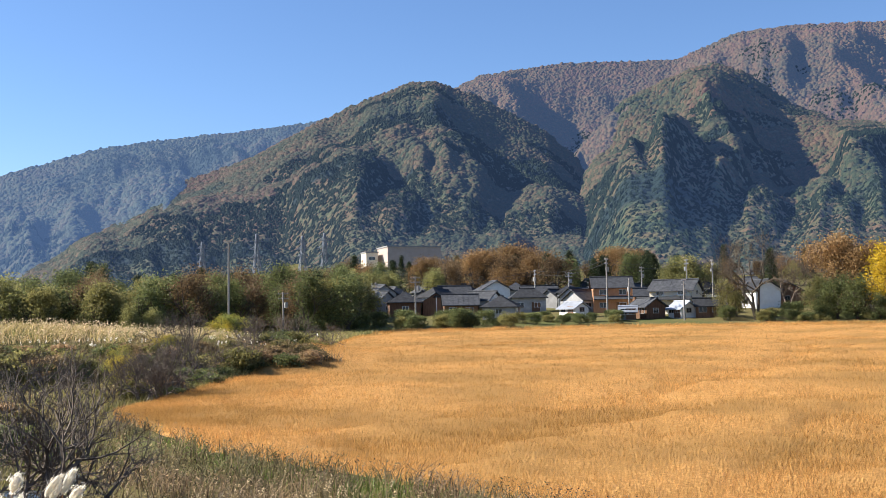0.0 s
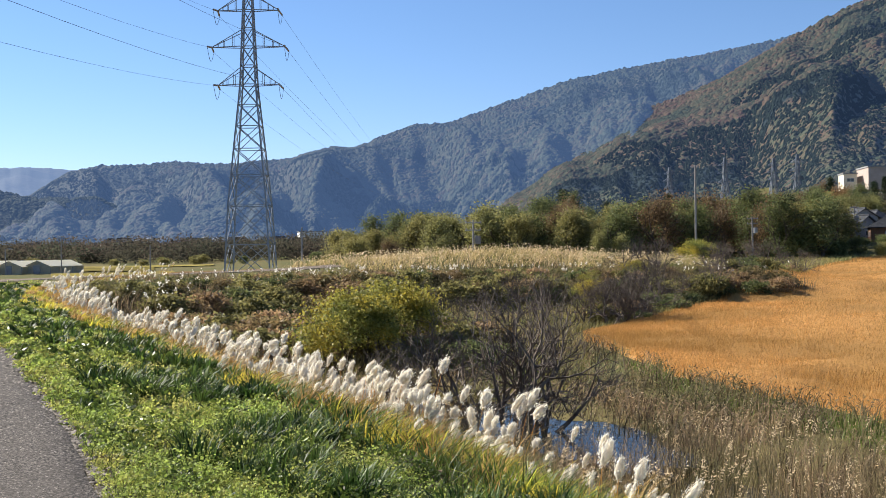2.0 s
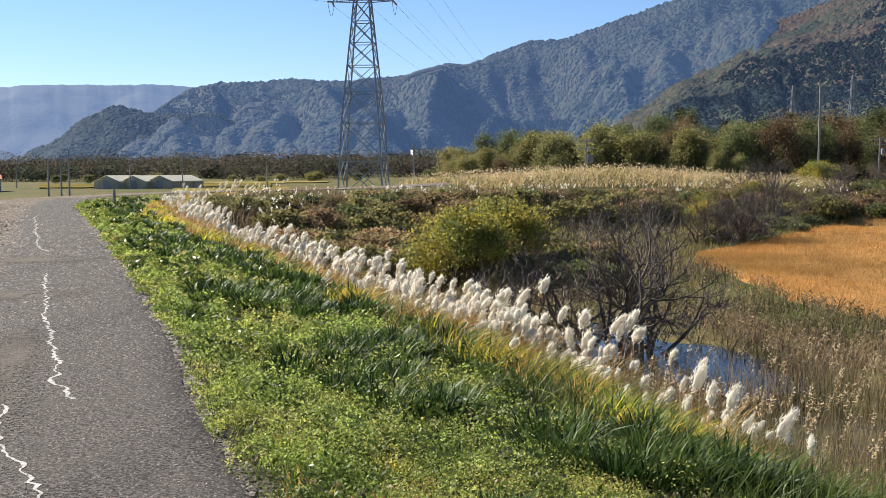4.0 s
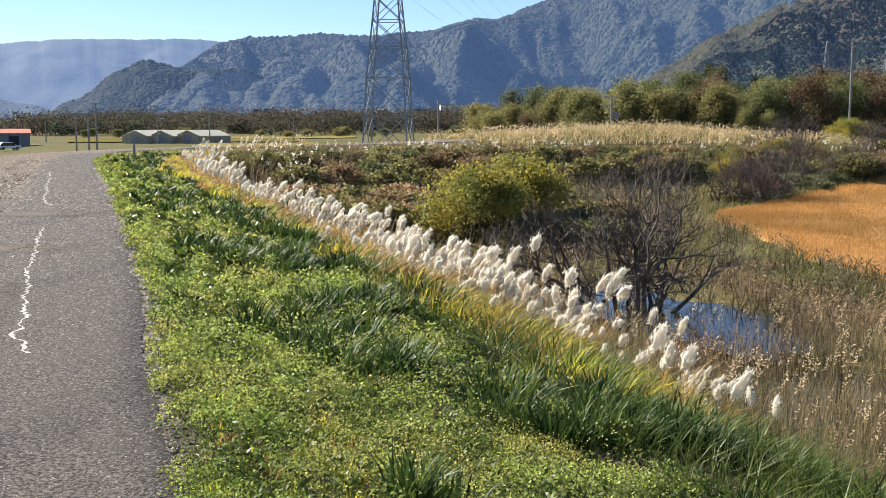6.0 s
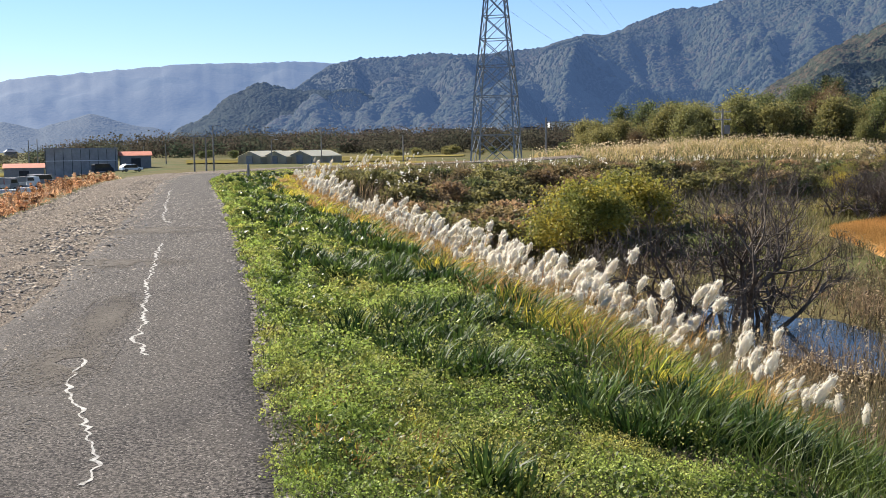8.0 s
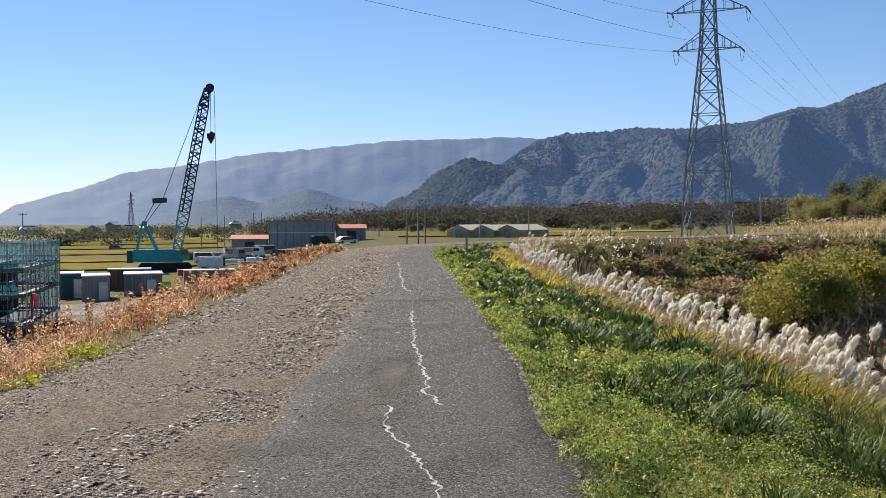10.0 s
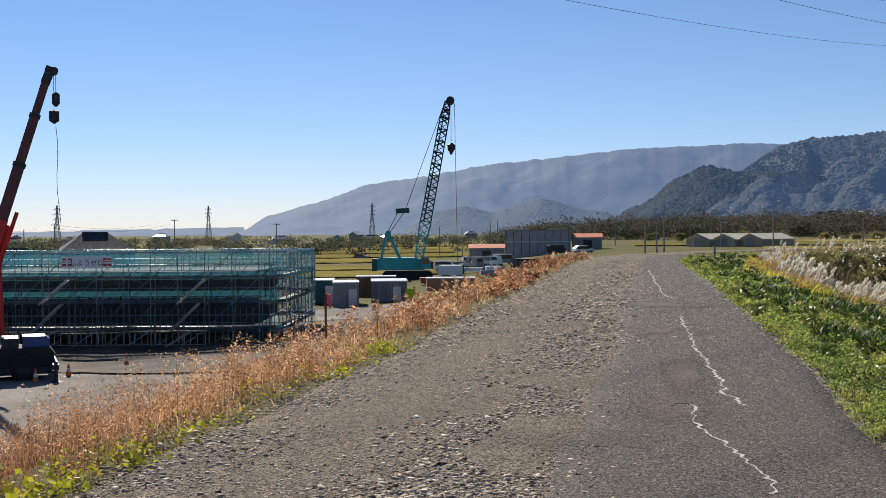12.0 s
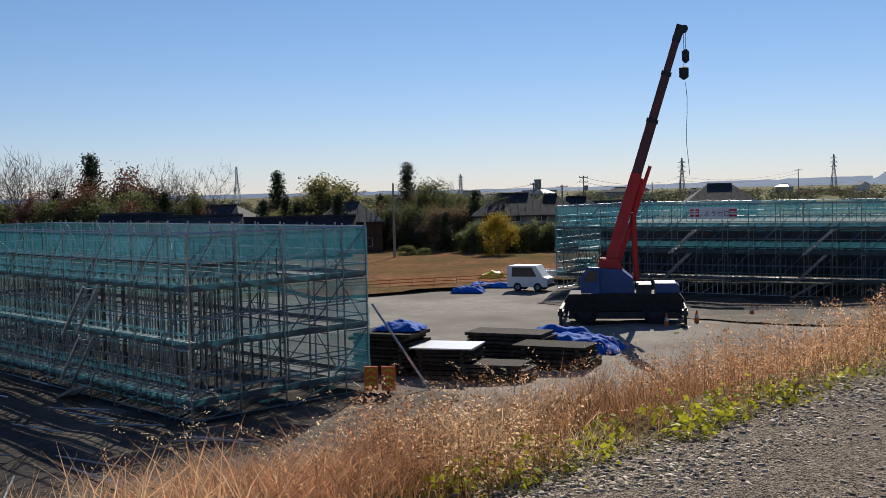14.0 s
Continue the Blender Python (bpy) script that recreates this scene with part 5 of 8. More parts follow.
def broadleaf(name, label, material, h=10.0, width=8.0, leaves=2200, leaf=0.34, seed=1, trunk_share=0.3, twiggy=0.0, low=False, depth=3, clump=0.13):
    """Tapered trunk, limbs, and a crown of leaf clumps with gaps."""
    rs = np.random.RandomState(seed)
    t = thing(name, label, "tree" if h > 3.5 else "bush")
    wood, ends = Mesh(), []
    base = Vector((0, 0, -0.3))
    fork = Vector((rs.normal() * 0.05 * h, rs.normal() * 0.05 * h, h * (0.06 if low else trunk_share)))
    r0 = h * 0.028
    if not low:
        wood.tube(base, fork, r0 * 1.3, r0, 8, False)
    for k in range(5 if low else 4):
        a = 2 * math.pi * (k + rs.rand() * 0.6) / (5 if low else 4)
        d = Vector((math.cos(a) * width / h * 0.8, math.sin(a) * width / h * 0.8, 0.85)).normalized()
        limbs(wood, base + Vector((rs.normal() * 0.15, rs.normal() * 0.15, 0)) if low else fork, d, h * (0.34 if low else 0.27), r0 * (0.5 if low else 0.7), depth, rs, ends, 0.6)
    limbs(wood, base if low else fork, Vector((0.05, 0, 1)), h * 0.3, r0 * 0.6, depth, rs, ends, 0.6)
    part("trunk", wood, M_BARK if not twiggy else M_TWIG, t)
    E = np.array([tuple(e) for e in ends])
    cz = E[:, 2].mean()
    E[:, :2] *= width / 2 / (np.percentile(np.hypot(E[:, 0], E[:, 1]), 92) + 1e-6) * 0.85
    E[:, 2] = (E[:, 2] - E[:, 2].min()) / (E[:, 2].max() - E[:, 2].min() + 1e-6) * (h * (0.95 - trunk_share * 0.9)) + h * trunk_share * 0.7
    pick = rs.randint(0, len(E), leaves)
    C = E[pick] + np.clip(rs.normal(size=(leaves, 3)), -1.5, 1.5) * np.array([clump * width, clump * width, clump * h * 0.75]) * rs.uniform(0.4, 1.1, (leaves, 1))
    C[:, 2] = np.maximum(C[:, 2], 0.1 * h if not low else 0.05)
    V, F = quads(C, leaf * rs.uniform(0.6, 1.3, leaves), rs=rs)
    cr = new("crown", bulk("crown", V, F, material))
    cr.parent = t
    return t


def conifer(name, label, material, h=12.0, width=4.5, seed=2, leaves=4600):
    rs = np.random.RandomState(seed)
    t = thing(name, label, "tree")
    wood = Mesh()
    wood.tube((0, 0, -0.3), (0, 0, h * 0.96), h * 0.02, 0.03, 7, False)
    C = []
    for k in range(46):
        z = h * (0.12 + 0.86 * (k / 46.0) ** 0.9)
        L = width / 2 * (1.04 - z / h) ** 0.95 * rs.uniform(0.65, 1.2)
        a = k * 2.4 + rs.rand()
        tip = Vector((math.cos(a) * L, math.sin(a) * L, z - L * 0.18))
        wood.tube((0, 0, z), tip, 0.05, 0.02, 3, False)
        m = leaves // 46
        s = rs.rand(m) ** 0.6
        C.append(np.array([0, 0, z]) * (1 - s)[:, None] + np.array(tip) * s[:, None] + rs.normal(size=(m, 3)) * np.array([0.28, 0.28, 0.22]) * width / 4.5)
    part("trunk", wood, M_BARK, t)
    C = np.concatenate(C)
    V, F = quads(C, 0.2 * rs.uniform(0.6, 1.2, len(C)), rs=rs)
    cr = new("crown", bulk("crown", V, F, material))
    cr.parent = t
    return t


def bare(name, label, h=3.2, width=4.6, seed=3, stems=7, depth=4, category="bush", material=None, r=0.045):
    """A leafless shrub or tree of many forked stems."""
    rs = np.random.RandomState(seed)
    t = thing(name, label, category)
    for k in range(stems):
        wood, ends = Mesh(), []
        a = 2 * math.pi * (k + rs.rand() * 0.7) / stems
        lean = rs.uniform(0.25, 1.0) * width / h * 0.62 if stems > 1 else 0.05
        d = Vector((math.cos(a) * lean, math.sin(a) * lean, 1)).normalized()
        limbs(wood, Vector((math.cos(a) * 0.12, math.sin(a) * 0.12, -0.1)), d, h * (0.36 if stems > 1 else 0.34), r * rs.uniform(0.7, 1.2), depth, rs, ends, 0.55 if stems > 1 else 0.6, 5, 0.10 if stems > 1 else 0.12)
        for e in list(ends):
            for j in range(2):
                q = e + (d + Vector(rs.normal(size=3)) * 0.55).normalized() * h * rs.uniform(0.06, 0.14)
                wood.tube(e, q, r * 0.1, r * 0.05, 3, False)
        part("stem", wood, material or M_TWIG, t)
    return t


def stand(ob, az, r, scale=1.0, dz=0.0, rs=random):
    """Copies a plant to an azimuth and distance, on the ground."""
    x, y = at(az, r)
    c = copy_thing(ob, pose(x, y, h1(x, y) + dz, 0, 0, rs.uniform(0, 360)))
    c.scale = (scale * rs.uniform(0.9, 1.1), scale * rs.uniform(0.9, 1.1), scale)
    return c


HIDE = pose(-700, -900, -8)
KINDS = {}
for key, ob in (
    ("dark1", broadleaf("evergreen_tree", "rounded dark evergreen tree at the edge of the wood", M_LEAF_DARK, 9, 8, 6760, 0.209, 21, 0.12)),
    ("dark2", broadleaf("evergreen_tree", "tall dark evergreen tree in the wood", M_LEAF_DARK, 11, 7, 6760, 0.209, 22, 0.12)),
    ("olive1", broadleaf("olive_green_tree", "olive green broadleaf tree turning for autumn", M_LEAF_OLIVE, 9, 8, 6500, 0.209, 23, 0.12)),
    ("olive2", broadleaf("olive_green_tree", "olive green broadleaf tree of uneven outline", M_LEAF_OLIVE, 8, 7, 5980, 0.197, 24, 0.1)),
    ("bamboo", broadleaf("bamboo_clump", "feathery yellow-green bamboo clump", M_LEAF_BAMBOO, 9, 6, 7020, 0.191, 25, 0.1, clump=0.16)),
    ("orange1", broadleaf("autumn_tree", "broad tree in orange-brown autumn leaf", M_LEAF_ORANGE, 11, 10, 7800, 0.22, 26, 0.12)),
    ("orange2", broadleaf("autumn_tree", "rusty orange autumn tree", M_LEAF_ORANGE, 9, 8, 6760, 0.209, 27, 0.12)),
    ("brown", broadleaf("brown_tree", "broadleaf tree with thin brown autumn leaves", M_LEAF_BROWN, 10, 8, 4420, 0.197, 28, 0.15)),
    ("russet", broadleaf("russet_tree", "tall tree with thin russet autumn leaves", M_LEAF_RUSSET, 10, 8.5, 6500, 0.18, 36, 0.2)),
    ("yellow", broadleaf("yellow_tree", "bright yellow autumn tree beside the field", M_LEAF_YELLOW, 11, 9, 8320, 0.209, 29, 0.12)),
    ("lime", broadleaf("willow_bush", "yellow-green willow bush at the pond", M_LEAF_LIME, 3.0, 5.0, 11000, 0.08, 30, 0.02, low=True)),
    ("hedge", broadleaf("rounded_shrub", "dark green rounded garden shrub", M_LEAF_DARK, 3.4, 4.4, 4160, 0.151, 31, 0.05, low=True)),
    ("olivehedge", broadleaf("rounded_shrub", "olive green rounded shrub with yellow tips", M_LEAF_OLIVE, 3.0, 4.2, 3900, 0.151, 32, 0.05, low=True)),
    ("scrub", broadleaf("bank_scrub", "tangled withered brown scrub on the bank", M_LEAF_DRYSHRUB, 1.7, 3.0, 2600, 0.12, 33, 0.02, low=True)),
    ("scrub2", broadleaf("bank_scrub", "dark green bramble scrub on the bank", M_LEAF_DARK, 1.6, 3.2, 2600, 0.13, 34, 0.02, low=True)),
    ("scrub3", broadleaf("bank_scrub", "olive green scrub on the bank", M_LEAF_OLIVE, 1.7, 3.0, 2400, 0.13, 35, 0.02, low=True)),
    ("cedar1", conifer("cedar", "tall pointed dark cedar", M_LEAF_CONIFER, 12, 6.0, 41)),
    ("cedar2", conifer("cedar", "dark green cedar with ragged sides", M_LEAF_CONIFER, 11, 6.6, 42)),
    ("bare1", bare("bare_shrub", "leafless grey-brown shrub of many forked stems", 3.7, 5.8, 51, 6, 4, material=M_SHRUBWOOD, r=0.075)),
    ("bare2", bare("bare_shrub", "leafless twiggy shrub on the pond bank", 3.0, 4.8, 52, 4, 4, material=M_SHRUBWOOD, r=0.07)),
    ("baretree", bare("bare_tree", "big gnarled leafless tree beside the field", 15, 14, 53, 3, 5, "tree", M_BARK, 0.32)),
    ("baretree2", bare("bare_tree", "leafless grey tree with fine twigs", 9, 8, 54, 2, 5, "tree", M_TWIG, 0.16)),
):
    ob.matrix_basis = HIDE
    KINDS[key] = ob


def crop_near(az):
    """Distance at which the crop begins, by azimuth."""
    return np.interp(az, [31.0, 35.6, 43.2, 49.8, 60, 72, 90], [59, 43.5, 35.8, 30.6, 26, 24, 23])


def crop_far(az):
    return np.interp(az, [31.0, 34, 37.7, 40.5, 42, 43, 44, 46, 60, 90], [60, 68, 82, 100, 118, 140, 162, 182, 188, 195])


def plant(key, az, r, scale=1.0, dz=0.0):
    return stand(KINDS[key], az, r, scale, dz)


random.seed(5)
# wood beyond the pond
for k in range(150):
    az = random.uniform(18.5, 44)
    r = random.uniform(178, 245)
    if az < 30:
        key = random.choice(["bamboo", "bamboo", "olive1", "dark1", "olive2", "dark2", "bamboo"])
    else:
        key = random.choice(["dark1", "dark2", "olive2", "brown", "cedar1", "dark1", "brown", "olive1"])
    s = random.uniform(0.85, 1.2) * (0.75 + 0.25 * min(1, (az - 18) / 8))
    plant(key, az, r, s, -0.3)
for az, r, key, s in ((19.5, 172, "olive2", 0.75), (21, 176, "brown", 0.6), (24, 172, "bamboo", 0.6), (20.5, 262, "orange2", 1.0), (22, 265, "orange2", 1.05), (23.5, 268, "orange2", 1.0), (30.5, 214, "olive1", 1.15), (32.2, 172, "bamboo", 0.62), (33.4, 172, "bamboo", 0.55), (37.3, 165, "lime", 1.3),
                      (35, 250, "orange1", 0.9), (34, 240, "brown", 1.0), (41.5, 205, "cedar2", 0.95), (43.0, 210, "dark2", 1.0), (42.3, 230, "orange2", 1.0), (40.6, 196, "dark2", 0.95), (39.6, 200, "baretree2", 0.9), (44.0, 196, "bamboo", 0.7)):
    plant(key, az, r, s, -0.3)
# trees behind and beside the village
for k in range(60):
    az = random.uniform(43, 76)
    r = random.uniform(315, 430)
    key = random.choice(["orange1", "brown", "cedar1", "cedar2", "dark2", "orange2", "olive1", "cedar2", "dark1", "brown"])
    plant(key, az, r, random.uniform(0.9, 1.35), -0.5)
for k in range(13):
    plant("bamboo", random.uniform(43.6, 48.2), random.uniform(275, 305), random.uniform(0.8, 1.05), -0.5)
for k in range(16):
    plant(random.choice(["orange1", "brown", "orange2", "brown"]), random.uniform(49, 54.5), random.uniform(285, 330), random.uniform(1.1, 1.5), -0.5)
for k in range(10):
    plant(random.choice(["cedar1", "dark2", "cedar2"]), random.uniform(54, 60), random.uniform(288, 320), random.uniform(1.0, 1.2), -0.5)
for az, r, key, s in ((64.7, 200, "baretree", 1.0), (66.2, 214, "baretree2", 1.3), (63.3, 203, "olive1", 0.8), (63.8, 206, "brown", 0.8), (68.6, 220, "orange1", 1.35), (70.2, 216, "orange1", 1.2), (71.2, 200, "yellow", 1.2), (73.2, 203, "yellow", 1.2),
                      (67.7, 201, "bamboo", 0.85), (68.6, 198, "dark1", 0.9), (69.5, 197, "dark1", 0.85), (70.6, 196, "dark1", 0.55), (72.2, 195, "olive1", 0.5), (74, 198, "brown", 1.0), (66.4, 198, "hedge", 1.0), (65.2, 196, "hedge", 0.6), (75.5, 205, "orange1", 1.2), (60.8, 250, "bamboo", 1.2), (61.4, 262, "olive1", 1.3)):
    plant(key, az, r, s, -0.3)
for k in range(20):
    plant(random.choice(["hedge", "olivehedge", "hedge", "olivehedge"]), random.uniform(43.2, 52), random.uniform(183, 193), random.uniform(0.7, 1.1), -0.2)
for k in range(16):
    plant(random.choice(["hedge", "olivehedge"]), random.uniform(51, 58), random.uniform(190, 202), random.uniform(0.35, 0.75), -0.1)
for k in range(24):
    plant(random.choice(["hedge", "olivehedge", "scrub3"]), random.uniform(63, 75), random.uniform(193, 200), random.uniform(0.35, 0.8), -0.1)
# brown woods at the foot of the hills ahead
def far_woods(name, label, n, az0, az1, r0, r1, tall, material, leaves=170, leaf=0.95):
    """A distant strip of wood: many uneven crowns of leaf clumps as one mass."""
    a, r = np.radians(rng.uniform(az0, az1, n)), rng.uniform(r0, r1, n)
    x, y = r * np.sin(a), r * np.cos(a)
    z = height(x, y)
    h = tall * rng.uniform(0.55, 1.1, n)
    C = rng.normal(size=(n, leaves, 3))
    C /= np.linalg.norm(C, axis=2)[..., None]
    C *= rng.uniform(0.45, 1.0, (n, leaves, 1)) * np.array([1.0, 1.0, 0.5]) * (0.7 + 0.6 * rng.rand(n, leaves, 1))
    C = C * h[:, None, None] + np.stack([x, y, z + h * 0.42], 1)[:, None]
    V, F = quads(C.reshape(-1, 3), leaf * rng.uniform(0.6, 1.3, n * leaves), long=1.3)
    return tagged(new(name, bulk(name, V, F, material)), label, "wood", kind="stuff")


M_FARWOOD = leafy("far_brown_leaves", (0.06, 0.05, 0.042), (0.125, 0.098, 0.075), (0.06, 0.065, 0.045), 0.02, isl=0.15, trans=0.5, rough=1.0, spec=0.0)
M_FARGREEN = leafy("far_green_leaves", (0.035, 0.05, 0.036), (0.08, 0.095, 0.058), (0.09, 0.078, 0.055), 0.02, isl=0.15, trans=0.5, rough=1.0, spec=0.0)
far_woods("far_brown_wood", "low strip of brown leafless woods at the foot of the hills", 200, -9, 18, 430, 640, 11.5, M_FARWOOD, 380, 0.7)
far_woods("far_green_wood", "strip of dark evergreen woods across the plain", 100, -10, 19, 420, 640, 9.5, M_FARGREEN, 380, 0.7)
far_woods("far_field_wood", "scattered dark trees among distant fields", 340, -72, -9, 330, 850, 6.5, M_FARGREEN, 190, 0.7)
for k in range(16):
    plant(random.choice(["hedge", "olivehedge"]), random.uniform(-2, 19), random.uniform(380, 425), random.uniform(0.8, 1.3), -0.3)
# trees round the houses beyond the building site
for az, r, key, s in ((-66.6, 135, "baretree2", 1.45), (-65.4, 138, "baretree2", 1.4), (-67.4, 140, "baretree2", 1.35), (-66.2, 132, "russet", 0.95), (-63.5, 146, "cedar2", 1.3), (-64.1, 130, "russet", 1.05), (-62.9, 136, "olive2", 0.95), (-61.7, 140, "russet", 1.25), (-61.5, 143, "baretree2", 1.3), (-60.5, 140, "cedar2", 0.85), (-59.7, 138, "baretree2", 1.15), (-58.9, 140, "baretree2", 1.25), (-58.7, 136, "russet", 0.8), (-59.6, 133, "dark1", 0.75), (-61.2, 131, "olive2", 0.7),
                      (-54.1, 150, "cedar1", 0.98), (-53, 146, "olive1", 0.9), (-54.3, 143, "olive2", 0.75), (-51.6, 150, "olive1", 1.2), (-50.6, 152, "olive1", 1.1), (-52.6, 138, "bamboo", 0.6), (-47.2, 150, "cedar1", 1.05), (-46.6, 148, "brown", 0.9), (-45.9, 146, "dark2", 0.9), (-45.2, 150, "baretree2", 1.0), (-46.8, 139, "dark1", 0.75), (-46.0, 132, "baretree2", 0.6), (-45.4, 134, "brown", 0.6),
                      (-43.6, 140, "cedar2", 0.75), (-44.3, 144, "dark2", 0.7), (-42.5, 121, "yellow", 0.5), (-47.4, 124, "hedge", 0.5), (-46.5, 124, "hedge", 0.4), (-39.0, 135, "dark1", 0.5)):
    plant(key, az, r, s * 0.95, -0.2)
for k in range(12):
    plant(("hedge", "dark1")[k % 2], -44.2 + 0.5 * k, random.uniform(125, 130), (1.0, 0.42)[k % 2] * random.uniform(0.85, 1.15), -0.2)
for k in range(24):
    plant(random.choice(["dark2", "russet", "dark1"]), random.uniform(-68, -56.5), random.uniform(125, 165), random.uniform(0.45, 0.66), -0.2)
for k in range(26):
    plant(random.choice(["dark2", "hedge", "dark1", "brown"]), random.uniform(-50, -38), random.uniform(135, 160), random.uniform(0.4, 0.7), -0.2)

for k in range(30):
    plant(random.choice(["dark1", "dark1", "dark2", "russet", "cedar2"]), random.uniform(-69, -58.2), random.uniform(126, 142), random.uniform(0.6, 0.84), -0.2)
for k in range(26):
    plant(random.choice(["dark1", "dark2", "hedge", "brown", "cedar2"]), random.uniform(-59, -43.5), random.uniform(128, 145), random.uniform(0.45, 0.7), -0.2)

# pond side: willow, bare shrubs, scrub on the inner bank
def plant_xy(key, x, y, s=1.0, dz=-0.1):
    return plant(key, math.degrees(math.atan2(x, y)), math.hypot(x, y), s, dz)


for x, y, s in ((15.2, 45.0, 1.15), (17.8, 47.0, 1.25)):
    plant_xy("lime", x, y, s)
for x, y, s, key in ((13.0, 25.6, 1.25, "bare1"), (12.0, 26.6, 1.0, "bare1"), (14.8, 28.0, 1.1, "bare2"), (14.2, 26.4, 1.0, "bare1"), (11.2, 28.6, 0.9, "bare2"), (22, 51, 0.95, "bare1"), (34, 62, 1.1, "bare2"), (31, 60, 1.1, "bare1"), (45, 66, 1.0, "bare2"), (48, 68, 1.1, "bare1"), (51, 72, 1.0, "bare2"), (47, 71, 1.0, "bare2"), (52, 78, 1.0, "bare1"), (56, 80, 1.0, "bare2"), (27, 57, 0.9, "bare2")):
    plant_xy(key, x, y, s)
for k in range(560):
    x = random.uniform(6, 60)
    y = random.uniform(40, 96)
    q, way = road_coords(np.array([x]), np.array([y]))
    if 3.6 < q[0] < 19.5 and way[0] > 165 and not (x < 9 and y < 60):
        key = random.choice(["scrub", "scrub2", "scrub", "scrub3", "scrub", "scrub3", "scrub", "scrub"])
        room = (0.15 - h1(x, y)) / 1.5
        big = min(random.uniform(0.55, 0.85) + 0.04 * min(10.0, float(q[0])), room)
        if big > 0.3:
            plant_xy(key, x, y, big, -0.25)
for k in range(60):
    az = random.uniform(20, 26.5) if k % 2 else random.uniform(32, 42)
    r = float(crop_far(max(az, 31.5))) - random.uniform(0, 16) if az < 31.5 else float(crop_far(az)) + random.uniform(0.5, 9)
    plant(random.choice(["scrub", "scrub3", "scrub3", "scrub", "scrub2"]), az, r, random.uniform(0.6, 1.1), -0.2)
for k in range(17):
    az = random.uniform(31, 43)
    r = float(crop_far(az)) + random.uniform(0.8, 10)
    plant(random.choice(["bare1", "bare2", "bare2"]), az, r, random.uniform(0.75, 1.15), -0.15)
for x, y, s in ((43, 70, 1.0), (46, 74, 0.9), (51, 76, 0.9)):
    plant_xy("lime", x, y, s * 0.7)


# ---- grasses ----
def scatter(n, x0, x1, y0, y1, power=1.0, rs=rng):
    """Points in a rectangle, thicker towards small y."""
    u = rs.rand(n)
    if power == 1.0:
        y = y0 + (y1 - y0) * u
    else:
        a, b = y0 ** (1 - power), y1 ** (1 - power)
        y = (a + (b - a) * u) ** (1 / (1 - power))
    x = rs.uniform(x0, x1, n)
    return x, y


def rooted(x, y, dz=0.0):
    return np.stack([x, y, height(x, y) + dz], 1)


def road_shift(y):
    """The levee road's drift from its line near the camera."""
    return np.interp(y, ROAD[:, 1], ROAD[:, 0]) + 1.5


def stuff(name, pieces, material, label, category):
    V, F = join(pieces)
    return tagged(new(name, bulk(name, V, F, material)), label, category, kind="stuff")


# crop
ca2 = np.linspace(31.05, 88, 260)
vv = np.linspace(0, 1, 90)
CA, CV = np.meshgrid(ca2, vv)
edge = 1 + 0.02 * (fbm(CA * 0.9, CA * 0, 3) - 0.5)
CR = crop_near(CA) * edge * (crop_far(CA) / crop_near(CA)) ** CV
CX, CY = CR * np.sin(np.radians(CA)), CR * np.cos(np.radians(CA))
lodge = smooth(fbm(CX * 0.05, CY * 0.14, 3), 0.60, 0.70)
CZ = height(CX, CY) + (0.34 + 0.16 * (fbm(CX * 0.8, CY * 0.8, 3) - 0.5) - 0.22 * lodge) * np.minimum(1, 18 * np.minimum(CV, 1 - CV)) - 0.02
crop = grid_object("crop_field", CX, CY, CZ, M_RICE)
tagged(crop, "golden ripe crop field standing below the levee", "crop", kind="stuff")
N = 330000
az = rng.uniform(31.2, 76, N)
u = rng.rand(N) ** 0.8
rr = crop_near(az) * (crop_far(az) / crop_near(az)) ** u
x, y = rr * np.sin(np.radians(az)), rr * np.cos(np.radians(az))
lod = smooth(fbm(x * 0.05, y * 0.14, 3), 0.60, 0.70)
far_k = np.clip(rr / 40, 0.8, 3)
stuff("crop_stalks", [blades(rooted(x, y, 0.02), rng.uniform(0.38, 0.62, N) * (1 - 0.4 * lod), 0.026 * far_k, rng.uniform(0.1, 0.6, N), 0.3, 1, (0.1, 0.0))], M_RICE, "golden crop stalks bending in the wind", "crop")
